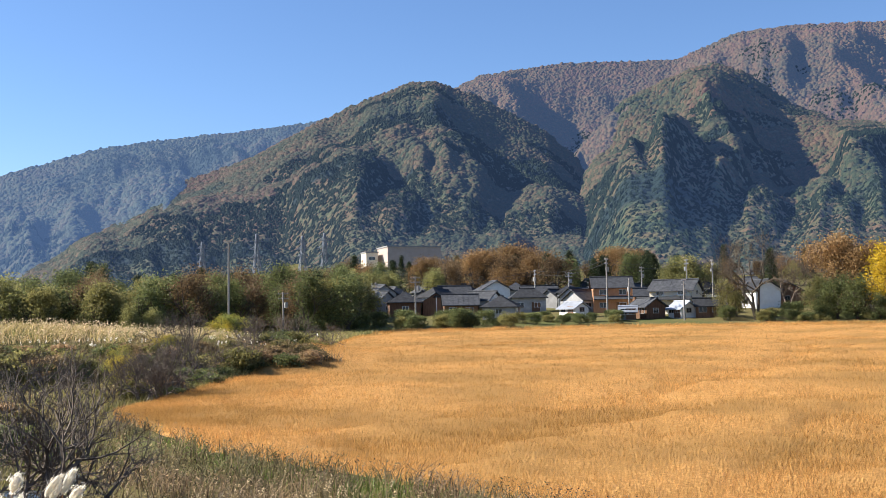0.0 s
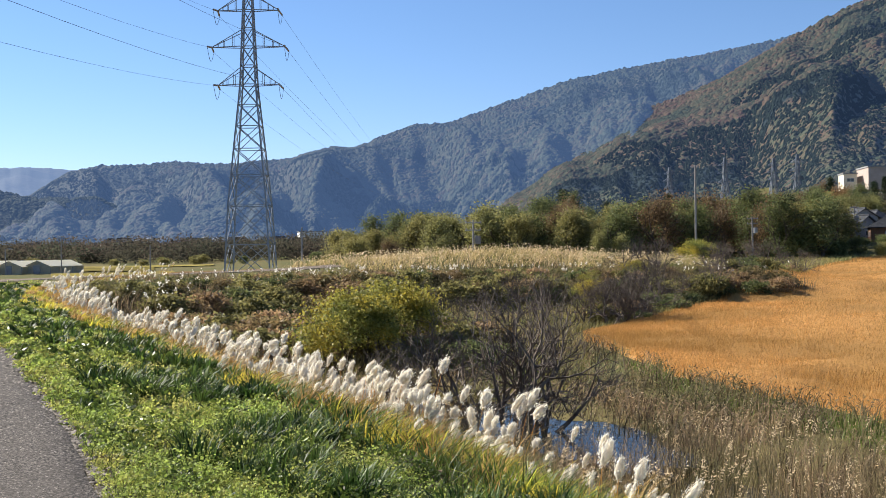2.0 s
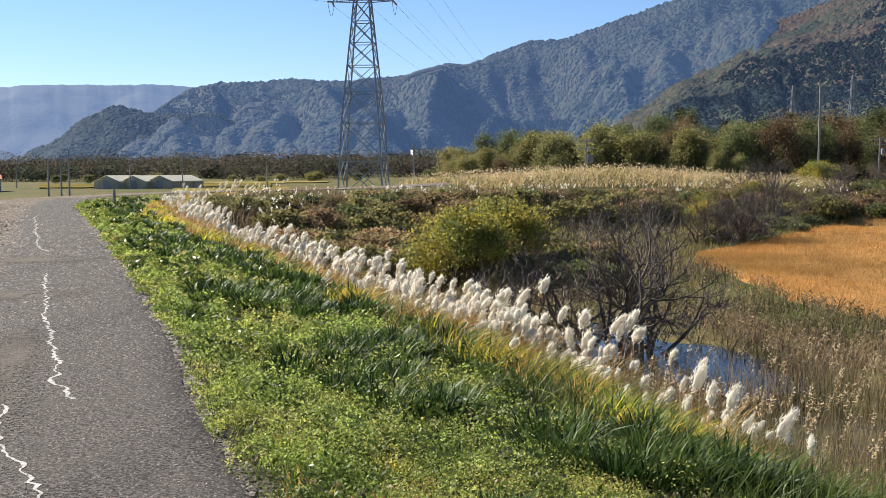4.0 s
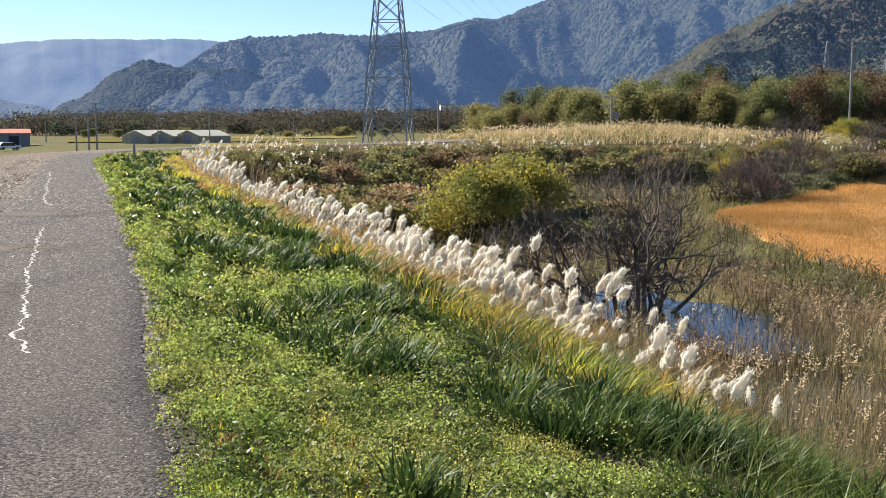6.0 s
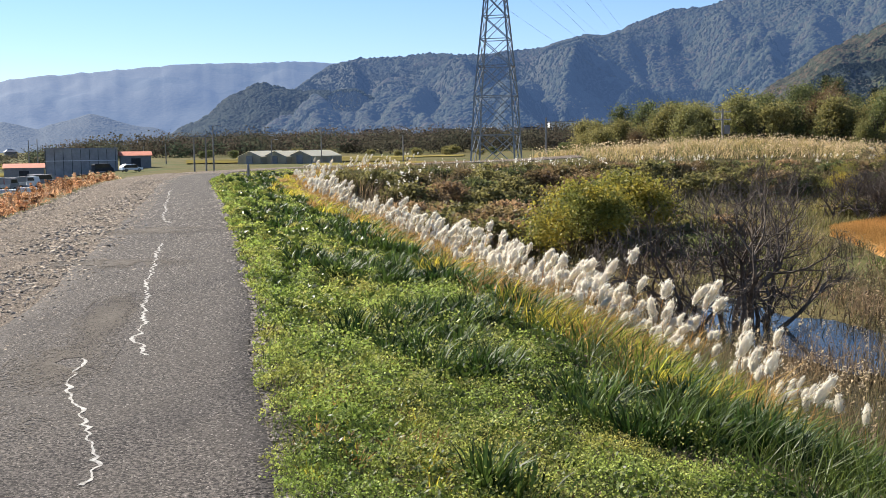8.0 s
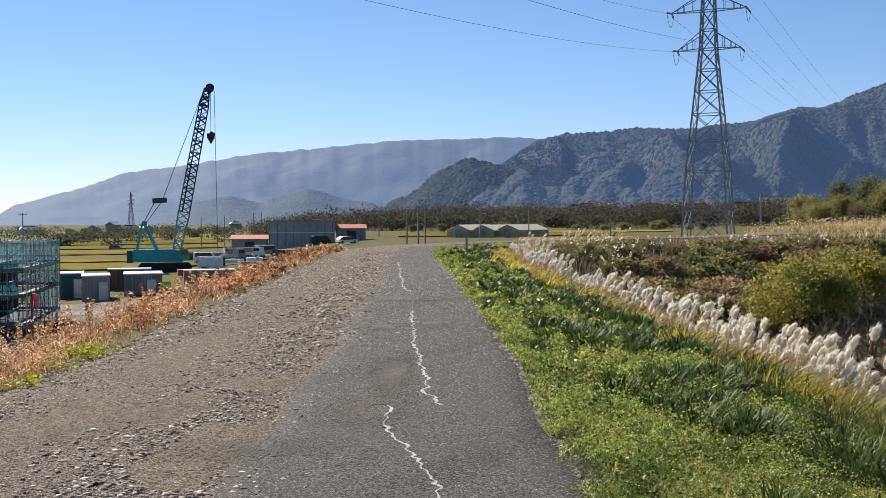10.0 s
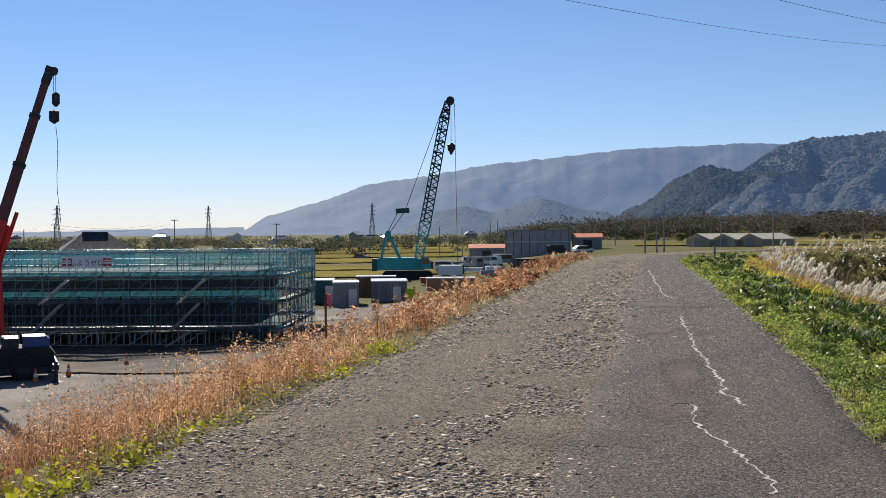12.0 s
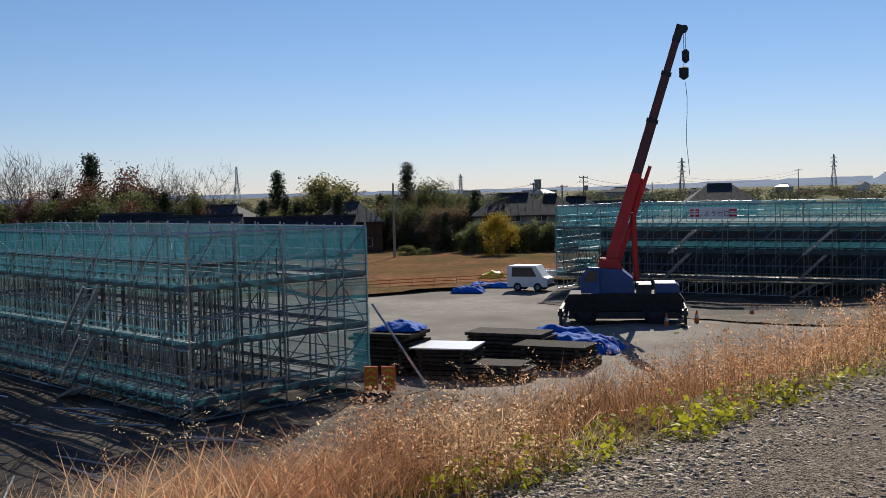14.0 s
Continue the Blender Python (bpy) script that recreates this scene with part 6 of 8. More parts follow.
# levee verge
def tuft(cx, cy, m, rad, h, w, lean=0.7, droop=0.5, seg=3, rs=rng, wind=(0.05, 0.0)):
    """Fountains of arching blades, m to a tuft, leaning outwards from the centres: vertices and triangles."""
    k = len(cx)
    rad, h, w = (np.repeat(np.broadcast_to(v, k), m) for v in (rad, h, w))
    n = k * m
    a, u = rs.uniform(0, 2 * np.pi, n), np.sqrt(rs.rand(n))
    P = rooted(np.repeat(cx, m) + np.cos(a) * u * rad, np.repeat(cy, m) + np.sin(a) * u * rad, -0.015)
    a = a + rs.normal(size=n) * 0.7
    d = np.stack([np.cos(a), np.sin(a), np.zeros(n)], 1)
    side = np.stack([-np.sin(a), np.cos(a), rs.normal(size=n) * 0.3], 1)
    h = h * rs.uniform(0.45, 1.0, n) * (1.1 - 0.35 * u)
    d = d * (lean * (0.2 + 0.8 * u) * rs.uniform(0.5, 1.4, n))[:, None] + np.array([wind[0], wind[1], 0])
    rows = []
    for i in range(seg + 1):
        t = i / seg
        c = P + np.array([0, 0, 1.0]) * (h * (t - droop * 0.5 * t ** 2.5))[:, None] + d * (h * t ** 1.7)[:, None]
        if i == seg:
            rows.append(c[:, None])
        else:
            ww = (w * (0.8, 1.0, 0.7, 0.45)[i] * 0.5)[:, None] * side
            rows.append(np.stack([c - ww, c + ww], 1))
    V = np.concatenate(rows, 1)
    nv = V.shape[1]
    tri = []
    for i in range(seg - 1):
        tri += [(2 * i, 2 * i + 1, 2 * i + 3), (2 * i, 2 * i + 3, 2 * i + 2)]
    tri.append((nv - 3, nv - 2, nv - 1))
    return V.reshape(-1, 3), ((np.arange(n) * nv)[:, None, None] + np.array(tri)[None]).reshape(-1, 3)


def mounds(cx, cy, m, rad, h, leaf, rs=rng, long=1.5):
    """Low domes of small leaves round the centres: vertices and faces."""
    k = len(cx)
    rad, h, leaf = (np.repeat(np.broadcast_to(v, k), m) for v in (rad, h, leaf))
    n = k * m
    a, u = rs.uniform(0, 2 * np.pi, n), np.sqrt(rs.rand(n)) * 1.08
    P = rooted(np.repeat(cx, m) + np.cos(a) * u * rad, np.repeat(cy, m) + np.sin(a) * u * rad)
    P[:, 2] += h * np.clip(1 - u * u, 0, 1) * rs.uniform(0.45, 1.1, n) + rs.uniform(0.005, 0.03, n)
    return quads(P, leaf * rs.uniform(0.6, 1.4, n), up=0.9, long=long, rs=rs)


def spread_y(n, y0, y1, power=1.5):
    return scatter(n, 0, 1, y0, y1, power)[1]


N = 230000
x, y = scatter(N, 0.86, 4.2, 4.8, 75, 1.7)
s = np.clip(y / 8, 0.7, 4)
edge = 0.16 * fbm(y * 1.3, y * 0 + 2, 3)
keep = (rng.rand(N) < (0.03 + 0.97 * smooth(fbm(x * 1.3, y * 1.3, 3), 0.42, 0.51)) * (1 - 0.8 * smooth(x, 2.2, 3.4))) & (x > 0.84 + edge)
x, y, s = x[keep] + road_shift(y[keep]), y[keep], s[keep]
P = rooted(x, y, 0.0)
P[:, 2] += rng.uniform(0.1, 1.0, len(P)) * 0.09 * smooth(fbm(x * 2.4, y * 2.4, 3), 0.25, 0.75) + 0.008
near = rooted(rng.uniform(0.95, 4.0, 12000), rng.uniform(-7, 4.9, 12000), 0.0)
near[:, 2] += rng.uniform(0.01, 0.1, 12000)
n = 760
cy = spread_y(n, 4.9, 60)
cx = 1.12 + 2.2 * rng.rand(n) ** 1.25
stuff("clover", [quads(near, 0.03 * rng.uniform(0.6, 1.4, 12000), up=1.2, long=1.5), quads(P, 0.0125 * s * rng.uniform(0.5, 1.5, len(P)), up=0.7, long=1.6), mounds(cx + road_shift(cy), cy, 210, np.minimum(rng.uniform(0.12, 0.34, n), cx - 0.88), 0.05 + 0.22 * rng.rand(n) ** 1.6, 0.0145 * np.clip(cy / 8, 0.75, 3.5))],
      M_GRASS_LOW, "bright low clover and grass along the asphalt edge", "grass")
n = 300
cy = spread_y(n, 4.9, 50)
cx = 1.15 + 2.6 * rng.rand(n)
stuff("dock_leaves", [mounds(cx + road_shift(cy), cy, 100, rng.uniform(0.1, 0.26, n), rng.uniform(0.1, 0.24, n), 0.019 * np.clip(cy / 8, 0.8, 3.5), long=2.4)], M_GRASS_GREEN, "dark broad-leaved weeds among the clover", "weeds")
N = 16000
x, y = scatter(N, 0.95, 4.6, 4.8, 75, 1.6)
s = np.clip(y / 8, 0.7, 4)
stuff("short_grass", [blades(rooted(x + road_shift(y), y), rng.uniform(0.06, 0.2, N), 0.007 * s, rng.uniform(0.2, 0.9, N))], M_GRASS_GREEN, "short green grass blades on the verge", "grass")
# big dark tufts in a broken band, and finer ones down the slope
pieces = []
for n, y0, y1, m in ((190, 4.9, 15, 95), (300, 13, 70, 60)):
    cy = spread_y(n * 2, y0, y1, 1.3)
    cx = 2.0 + 1.9 * rng.rand(n * 2) + 0.35 * np.sin(cy * 1.1)
    keep = fbm(cx * 0.9 + 4, cy * 0.7, 2) > 0.53
    cx, cy = cx[keep], cy[keep]
    k = len(cx)
    pieces.append(tuft(cx + road_shift(cy), cy, m, rng.uniform(0.08, 0.26, k), rng.uniform(0.2, 0.5, k), 0.017 * np.clip(cy / 10, 0.9, 3.2)))
n = 150
cy, cx = spread_y(n, 5.0, 18, 1.3), 3.9 + 3.4 * rng.rand(n)
keep = cx > 4.7 - 0.06 * cy
cx, cy = cx[keep], cy[keep]
k = len(cx)
pieces.append(tuft(cx + road_shift(cy), cy, 75, rng.uniform(0.15, 0.4, k), rng.uniform(0.25, 0.5, k), 0.018))
stuff("tall_grass", pieces, M_TUFT, "dark green tufts of long arching grass on the verge", "grass")
N = 15000
x, y = scatter(N, 1.0, 5.0, 4.8, 30, 1.6)
keep = fbm(x * 1.7 + 8, y * 1.7, 3) > 0.5
P = rooted(x[keep] + road_shift(y[keep]), y[keep], 0.012)
P[:, 2] += rng.uniform(0, 0.03, len(P))
stuff("leaf_litter", [quads(P, rng.uniform(0.012, 0.035, len(P)) * np.clip(P[:, 1] / 9, 0.8, 2.5), up=2.5, long=2.6)], M_LITTER, "dead stalks and leaf litter between the verge plants", "litter")
# yellowing and orange tufts: a ragged strip below the plumes, odd ones by the asphalt
n = 330
cy = spread_y(n, 7.5, 80, 1.2)
cx = 4.45 + rng.normal(size=n) * 0.42
gold = rng.rand(n) < 0.6
for sel, material, name, label in ((gold, M_GRASS_GOLD, "yellowing_grass", "yellowing grass tufts along the crest of the slope"), (~gold, M_GRASS_DRY, "dry_grass", "dry orange and straw grass along the crest of the slope")):
    a, b = cx[sel], cy[sel]
    k = len(a)
    ex, ey = rng.uniform(1.0, 1.9, 14), rng.uniform(5.2, 7.2, 14)
    stuff(name, [tuft(a + road_shift(b), b, 46, rng.uniform(0.12, 0.35, k), rng.uniform(0.28, 0.62, k), 0.011 * np.clip(b / 9, 0.9, 3.5), 0.9, 0.7, 3, rng, (0.25, 0.05)), tuft(ex, ey, 26, 0.06, rng.uniform(0.12, 0.26, 14), 0.008)], material, label, "grass")
N = 9000
x, y = scatter(N, 3.4, 7.5, 4.8, 40, 1.4)
near = rooted(rng.uniform(3.4, 8.0, 7000), rng.uniform(-7, 4.9, 7000), -0.02)
stuff("slope_grass", [blades(near, rng.uniform(0.25, 0.6, 7000), 0.014, rng.uniform(0.3, 0.8, 7000), 0.8, 2), blades(rooted(x, y, -0.02), rng.uniform(0.2, 0.55, N), 0.011 * np.clip(y / 9, 0.8, 3), rng.uniform(0.3, 1.0, N), 0.8, 3)], M_GRASS_GREEN, "green and straw grass down the slope to the pond", "grass")
# reeds round the water
N = 52000
x, y = scatter(N, 7.5, 33, 7, 70, 1.15)
wet = ((x - 14.6) / 1.5) ** 2 + ((y - 25.6) / 5.2) ** 2
azp = np.degrees(np.arctan2(x, y))
keep = ((wet > 1) | (rng.rand(N) < 0.10)) & ((azp < 31) | (np.hypot(x, y) < crop_near(azp) - 0.4)) & (rng.rand(N) < 0.1 + smooth(fbm(x * 0.5, y * 0.5, 3), 0.42, 0.58))
x, y = x[keep], y[keep]
n = len(x)
N2 = 9000
x2, y2 = scatter(N2, 8.5, 17, 8.5, 22, 1.0)
k2 = fbm(x2 * 0.5 + 7, y2 * 0.5, 3) > 0.45
x2, y2 = x2[k2], y2[k2]
pick = rng.randint(0, n, 70000)
C = rooted(x, y)[pick] + rng.normal(size=(70000, 3)) * np.array([0.12, 0.12, 0.0])
C[:, 2] += rng.uniform(0.05, 0.85, 70000) ** 1.3
stuff("withered_leaves", [quads(C, 0.012 * np.clip(np.hypot(C[:, 0], C[:, 1]) / 12, 0.8, 3) * rng.uniform(0.6, 1.6, 70000), long=2.4)], M_REED, "withered leaves tangled among the reeds", "reeds")
head = rng.randint(0, len(x2), 420)
C = np.repeat(rooted(x2[head], y2[head]) + np.stack([rng.uniform(0.05, 0.2, 420), rng.normal(size=420) * 0.05, rng.uniform(0.8, 1.45, 420)], 1), 14, 0)
along = np.tile(np.linspace(-0.5, 0.5, 14), 420)
C += np.stack([along * 0.07, 0 * along, along * 0.2], 1) + rng.normal(size=C.shape) * (0.028 * (1 - 1.4 * np.abs(along)))[:, None]
stuff("reed_heads", [quads(C, rng.uniform(0.012, 0.024, len(C)), long=2.8)], M_STRAW, "tan feathery seed heads on the reeds", "reeds")
stuff("tall_reeds", [blades(rooted(x2, y2, -0.02), rng.uniform(0.8, 1.6, len(x2)), 0.011, rng.uniform(0.05, 0.35, len(x2)), 0.4, 3, (0.06, 0.0))], M_REED, "tall dead reeds at the foot of the slope", "reeds")
stuff("reeds", [blades(rooted(x, y, -0.02), rng.uniform(0.4, 1.2, n) * (0.7 + 0.5 * fbm(x * 0.3 + 9, y * 0.3, 2)), 0.014 * np.clip(np.hypot(x, y) / 14, 0.8, 3), rng.uniform(0.1, 0.9, n), 0.7, 2, (0.05, 0.0))], M_REED, "withered brown reeds and grasses round the pond", "reeds")
N = 15000
x, y = scatter(N, 16, 30, 14, 40, 1.0)
azp = np.degrees(np.arctan2(x, y))
d = crop_near(azp) - np.hypot(x, y)
keep = (d > 0.3) & (d < 5.5)
x, y = x[keep], y[keep]
n = len(x)
stuff("ditch_grass", [blades(rooted(x, y), rng.uniform(0.2, 0.6, n), 0.022, rng.uniform(0.2, 0.6, n), 0.6, 2)], M_GRASS_GREEN, "green grass strip between the crop and the pond", "grass")
N = 42000
x, y = rng.uniform(12, 52, N), rng.uniform(32, 80, N)
azp = np.degrees(np.arctan2(x, y))
rp = np.hypot(x, y)
q, way = road_coords(x, y)
keep = ((azp < 31) | (rp > crop_far(azp) + 0.5)) & (q > 5) & (rng.rand(N) < 0.3 + 0.7 * smooth(fbm(x * 0.3 + 2, y * 0.3, 3), 0.4, 0.6))
x, y = x[keep], y[keep]
n = len(x)
stuff("marsh_grass", [blades(rooted(x, y, -0.02), rng.uniform(0.4, 1.0, n), 0.05, rng.uniform(0.1, 0.5, n), 0.6, 2)], M_MARSH, "olive and straw marsh grass between pond and bank", "grass")
# yellow grass on the far bank
N = 78000
x, y = rng.uniform(8, 75, N), rng.uniform(74, 128, N)
q, way = road_coords(x, y)
keep = ((q < -1.5) | (x > 30) & (q < 5.5)) & (x > 27) & (way > 190) & (q > -30) & (np.abs(q + 0.0) > 1.8 * (x < 30)) & (rng.rand(N) < 0.2 + smooth(x, 12, 30))
x, y = x[keep], y[keep]
n = len(x)
low = rng.rand(n) < 0.22
stuff("bank_herbs", [blades(rooted(x[low], y[low]), rng.uniform(0.4, 1.0, low.sum()), 0.07, rng.uniform(0.2, 0.8, low.sum()), 0.6, 2)], M_MARSH, "olive herbs through the pale grass of the far bank", "grass")
x, y = x[~low], y[~low]
n = len(x)
C = rooted(x, y)[rng.randint(0, n, 16000)]
C[:, 2] += rng.uniform(0.35, 0.95, 16000)
stuff("bank_grass_heads", [quads(C, rng.uniform(0.05, 0.1, 16000), long=2.2)], M_STRAW, "pale seed heads over the far bank's grass", "grass")
stuff("bank_grass", [blades(rooted(x, y), rng.uniform(0.35, 0.95, n), 0.06, rng.uniform(0.3, 1.2, n), 0.8, 2)], M_GRASS_PALE, "pale yellow tall grass along the top of the far bank", "grass")
N = 60000
x, y = rng.uniform(6, 62, N), rng.uniform(38, 97, N)
q, way = road_coords(x, y)
keep = (q > 3.2) & (q < 19) & (way > 163) & ~((x < 9) & (y < 60)) & (rng.rand(N) < 0.25 + 0.75 * smooth(fbm(x * 0.35 + 6, y * 0.35, 3), 0.4, 0.6))
x, y = x[keep], y[keep]
n = len(x)
tall = np.minimum(rng.uniform(0.9, 2.0, n), np.maximum(0.35, 0.3 - height(x, y)))
stuff("bank_weeds", [blades(rooted(x, y, 0.0), tall, 0.045, rng.uniform(0.1, 0.5, n), 0.5, 2, (0.1, 0.0))], M_REED, "tall brown weeds and dead stalks through the bank's scrub", "weeds")
N = 40000
az = rng.uniform(34, 47, N)
rr = rng.uniform(70, 186, N)
x, y = rr * np.sin(np.radians(az)), rr * np.cos(np.radians(az))
q, way = road_coords(x, y)
keep = (rr > crop_far(az) + 0.3) & (np.abs(q) > 3)
x, y, rr = x[keep], y[keep], rr[keep]
n = len(x)
stuff("field_margin_grass", [blades(rooted(x, y), rng.uniform(0.3, 0.9, n), 0.05 * rr / 60, rng.uniform(0.1, 0.5, n), 0.5, 2)], M_MARSH, "rough olive grass between the crop and the wood", "grass")
# dry weeds on the site side
N = 60000
x, y = scatter(N, -9.5, -4.0, 1.2, 62, 1.25)
x = x + road_shift(y)
dq = -4.05 + road_shift(y) - x
keep = rng.rand(N) < np.clip(dq / 0.5, 0.1, 1) * (0.25 + 0.75 * smooth(fbm(x * 0.9 + 5, y * 0.9, 3), 0.36, 0.56))
x, y, dq = x[keep], y[keep], dq[keep]
n = len(x)
lump = 0.45 + 1.1 * fbm(x * 0.55, y * 0.55, 3)
hh = rng.uniform(0.2, 0.8, n) * np.clip(0.35 + dq * 0.5, 0.3, 1.15) * lump * (0.82 - 0.45 * smooth(dq, 1.8, 3.8))
P = rooted(x, y, -0.03)
near = rooted(rng.uniform(-8.5, -4.2, 9000), rng.uniform(-7, 1.4, 9000), -0.03)
pale = fbm(x * 0.8 + 20, y * 0.8, 2) > 0.43
stuff("dry_weeds", [blades(near, rng.uniform(0.2, 0.7, 9000), 0.009, rng.uniform(0.1, 0.65, 9000), 0.4, 3, (0.1, 0.0)), blades(P[pale], hh[pale], 0.006 * np.clip(y[pale] / 6, 0.9, 6), rng.uniform(0.2, 1.3, pale.sum()), 1.0, 3, (0.1, 0.0))], M_WEED, "russet dry weeds and grasses on the shoulder above the site", "weeds")
dark = ~pale
stuff("withered_stalks", [blades(P[dark], hh[dark] * 1.05, 0.006 * np.clip(y[dark] / 6, 0.9, 6), rng.uniform(0.15, 1.0, dark.sum()), 0.6, 2, (0.06, 0.0))], M_WEED_DARK, "dark reddish brown withered stalks on the shoulder", "weeds")
# leafy weed plants: curled brown leaves up a stalk, in clumps
K = 2600
wx, wy = scatter(K, -7.4, -4.1, 2.4, 60, 1.25)
keep = fbm(wx * 0.7 + 11, wy * 0.7, 3) > 0.44
wx, wy = wx[keep], wy[keep]
K = len(wx)
wd = -4.05 - wx
wx = wx + road_shift(wy)
base = rooted(wx, wy)
wh = rng.uniform(0.3, 0.85, K) * np.clip(0.4 + wd * 0.55, 0.35, 1.0) * (0.8 - 0.38 * smooth(wd, 1.6, 3.2))
m = 52
u = rng.rand(K, m) ** 0.8
tip_lean = rng.normal(size=(K, 1, 2)) * 0.1
C = np.repeat(base[:, None], m, 1)
C[..., 2] += wh[:, None] * (0.15 + 0.85 * u)
C[..., :2] += rng.normal(size=(K, m, 2)) * (0.075 * (1.15 - 0.85 * u))[..., None] + tip_lean * u[..., None]
size = (0.0105 * np.clip(wy / 8, 0.85, 4))[:, None] * rng.uniform(0.5, 1.5, (K, m))
tone = rng.rand(K) < 0.6
stalk = np.repeat(base, 2, 0) + rng.normal(size=(2 * K, 3)) * np.array([0.03, 0.03, 0])
stuff("weed_stalks", [blades(stalk, np.repeat(wh, 2) * rng.uniform(0.6, 1.1, 2 * K), 0.007 * np.clip(stalk[:, 1] / 8, 0.9, 3), 0.12, 0.1, 2, (0.04, 0.0))], M_WEED_DARK, "thin brown stalks of dry weeds", "weeds")
stuff("weed_leaves", [quads(C[tone].reshape(-1, 3), size[tone].ravel(), long=2.2)], M_WEED, "withered tan leaves curled on dry weeds", "weeds")
stuff("brown_weed_leaves", [quads(C[~tone].reshape(-1, 3), size[~tone].ravel(), long=2.2)], M_WEED_DARK, "dark brown leaves curled on dry weeds", "weeds")
# drooping seed heads
pick = rng.randint(0, n, 800)
C = np.repeat(P[pick] + np.stack([0 * hh[pick], 0 * hh[pick], hh[pick] * 0.95 + 0.03], 1), 8, 0)
t = np.tile(np.linspace(0, 1, 8), 800)
way = np.repeat(rng.uniform(-0.6, 1.6, 800), 8)
L = 0.09 * np.clip(C[:, 1] / 8, 0.8, 3)
C += np.stack([np.cos(way) * t * L, np.sin(way) * t * L, (0.5 * t - t * t) * L], 1) + rng.normal(size=C.shape) * 0.004
stuff("seed_heads", [quads(C, 0.008 * np.clip(C[:, 1] / 8, 0.8, 3.0), long=2.6)], M_STRAW, "pale drooping seed heads of dry foxtail grass", "weeds")
n = 420
cy = spread_y(n, 2.4, 13, 1.35)
cx = -3.98 - 0.55 * rng.rand(n) ** 1.3
keep = (fbm(cx * 1.2 + 3, cy * 0.7, 3) > 0.51) | (rng.rand(n) < 0.12)
cx, cy = cx[keep], cy[keep]
k = len(cx)
stuff("vine_leaves", [mounds(cx + road_shift(cy), cy, 22, rng.uniform(0.09, 0.2, k), rng.uniform(0.06, 0.2, k), 0.034, long=1.25)], M_VINE, "yellow-green creeping vine leaves along the gravel edge", "vine")


# ---- pampas grass ----
def pampas(seed, plumes=6, tall=1.45):
    rs = np.random.RandomState(seed)
    t = thing("pampas_grass", "clump of silver-white pampas grass plumes bending in the wind", "pampas grass", group="pampas grass along the levee")
    n = 46
    P = np.stack([rs.normal(size=n) * 0.13, rs.normal(size=n) * 0.13, np.zeros(n) - 0.05], 1)
    V, F = blades(P, rs.uniform(0.6, 1.15, n), 0.014, rs.uniform(0.2, 0.7, n), 0.8, 3, (0.3, 0.05), rs)
    lv = new("leaves", bulk("leaves", V, F, M_GRASS_DRY))
    lv.parent = t
    stems = Mesh()
    for k in range(plumes):
        b = Vector((rs.normal() * 0.28, rs.normal() * 0.36, 0))
        lean = Vector((0.22 + rs.normal() * 0.1, rs.normal() * 0.12, 1)).normalized()
        H = tall * rs.uniform(0.5, 1.12)
        tip = b + lean * H
        stems.tube(b, tip, 0.006, 0.004, 4, False)
        L = rs.uniform(0.15, 0.30)
        fat = rs.uniform(0.8, 1.25)
        bend = rs.uniform(0.05, 0.55)
        axis = lambda u: np.array(tip)[None] + np.array(lean)[None] * ((u - 0.15) * L * (1 - 0.25 * bend * u))[:, None] + np.stack([bend * u ** 1.7, 0 * u, 0 * u], 1) * L
        width_at = lambda u: fat * (0.07 * np.sin(np.pi * np.clip(u * 0.84 + 0.08, 0, 1)) ** 0.7 + 0.004)
        ring, sides = np.linspace(0, 1, 8), 7
        ang = np.arange(sides) * 2 * np.pi / sides
        core = axis(ring)[:, None] + (width_at(ring) * 0.82)[:, None, None] * np.stack([np.cos(ang), np.sin(ang), 0.35 * np.sin(ang * 2)], 1)[None] * rs.uniform(0.75, 1.15, (8, sides, 1))
        cf = [(a * sides + b, a * sides + (b + 1) % sides, (a + 1) * sides + (b + 1) % sides, (a + 1) * sides + b) for a in range(7) for b in range(sides)]
        m = 330
        u = rs.rand(m) ** 0.9
        C = axis(u) + rs.normal(size=(m, 3)) * width_at(u)[:, None] * 0.47
        d = np.array(lean)[None] * 0.9 + np.array([0.3 + 0.5 * bend, 0, -0.05]) + rs.normal(size=(m, 3)) * 0.42
        d /= np.linalg.norm(d, axis=1)[:, None]
        sd = np.cross(d, rs.normal(size=(m, 3)))
        sd /= np.linalg.norm(sd, axis=1)[:, None]
        ln, wd = rs.uniform(0.02, 0.05, m)[:, None], 0.005
        V = np.stack([C - d * ln * 0.6 - sd * wd * 0.5, C - d * ln * 0.2 + sd * wd, C + d * ln, C - d * ln * 0.2 - sd * wd], 1).reshape(-1, 3)
        V, F = join([(V, np.arange(4 * m).reshape(m, 4)), (core.reshape(-1, 3), np.array(cf))])
        pl = new("plume", bulk("plume", V, F, M_PLUME))
        pl.data.polygons.foreach_set("use_smooth", np.full(len(F), True))
        pl.parent = t
    part("stems", stems, M_GRASS_DRY, t)
    return t


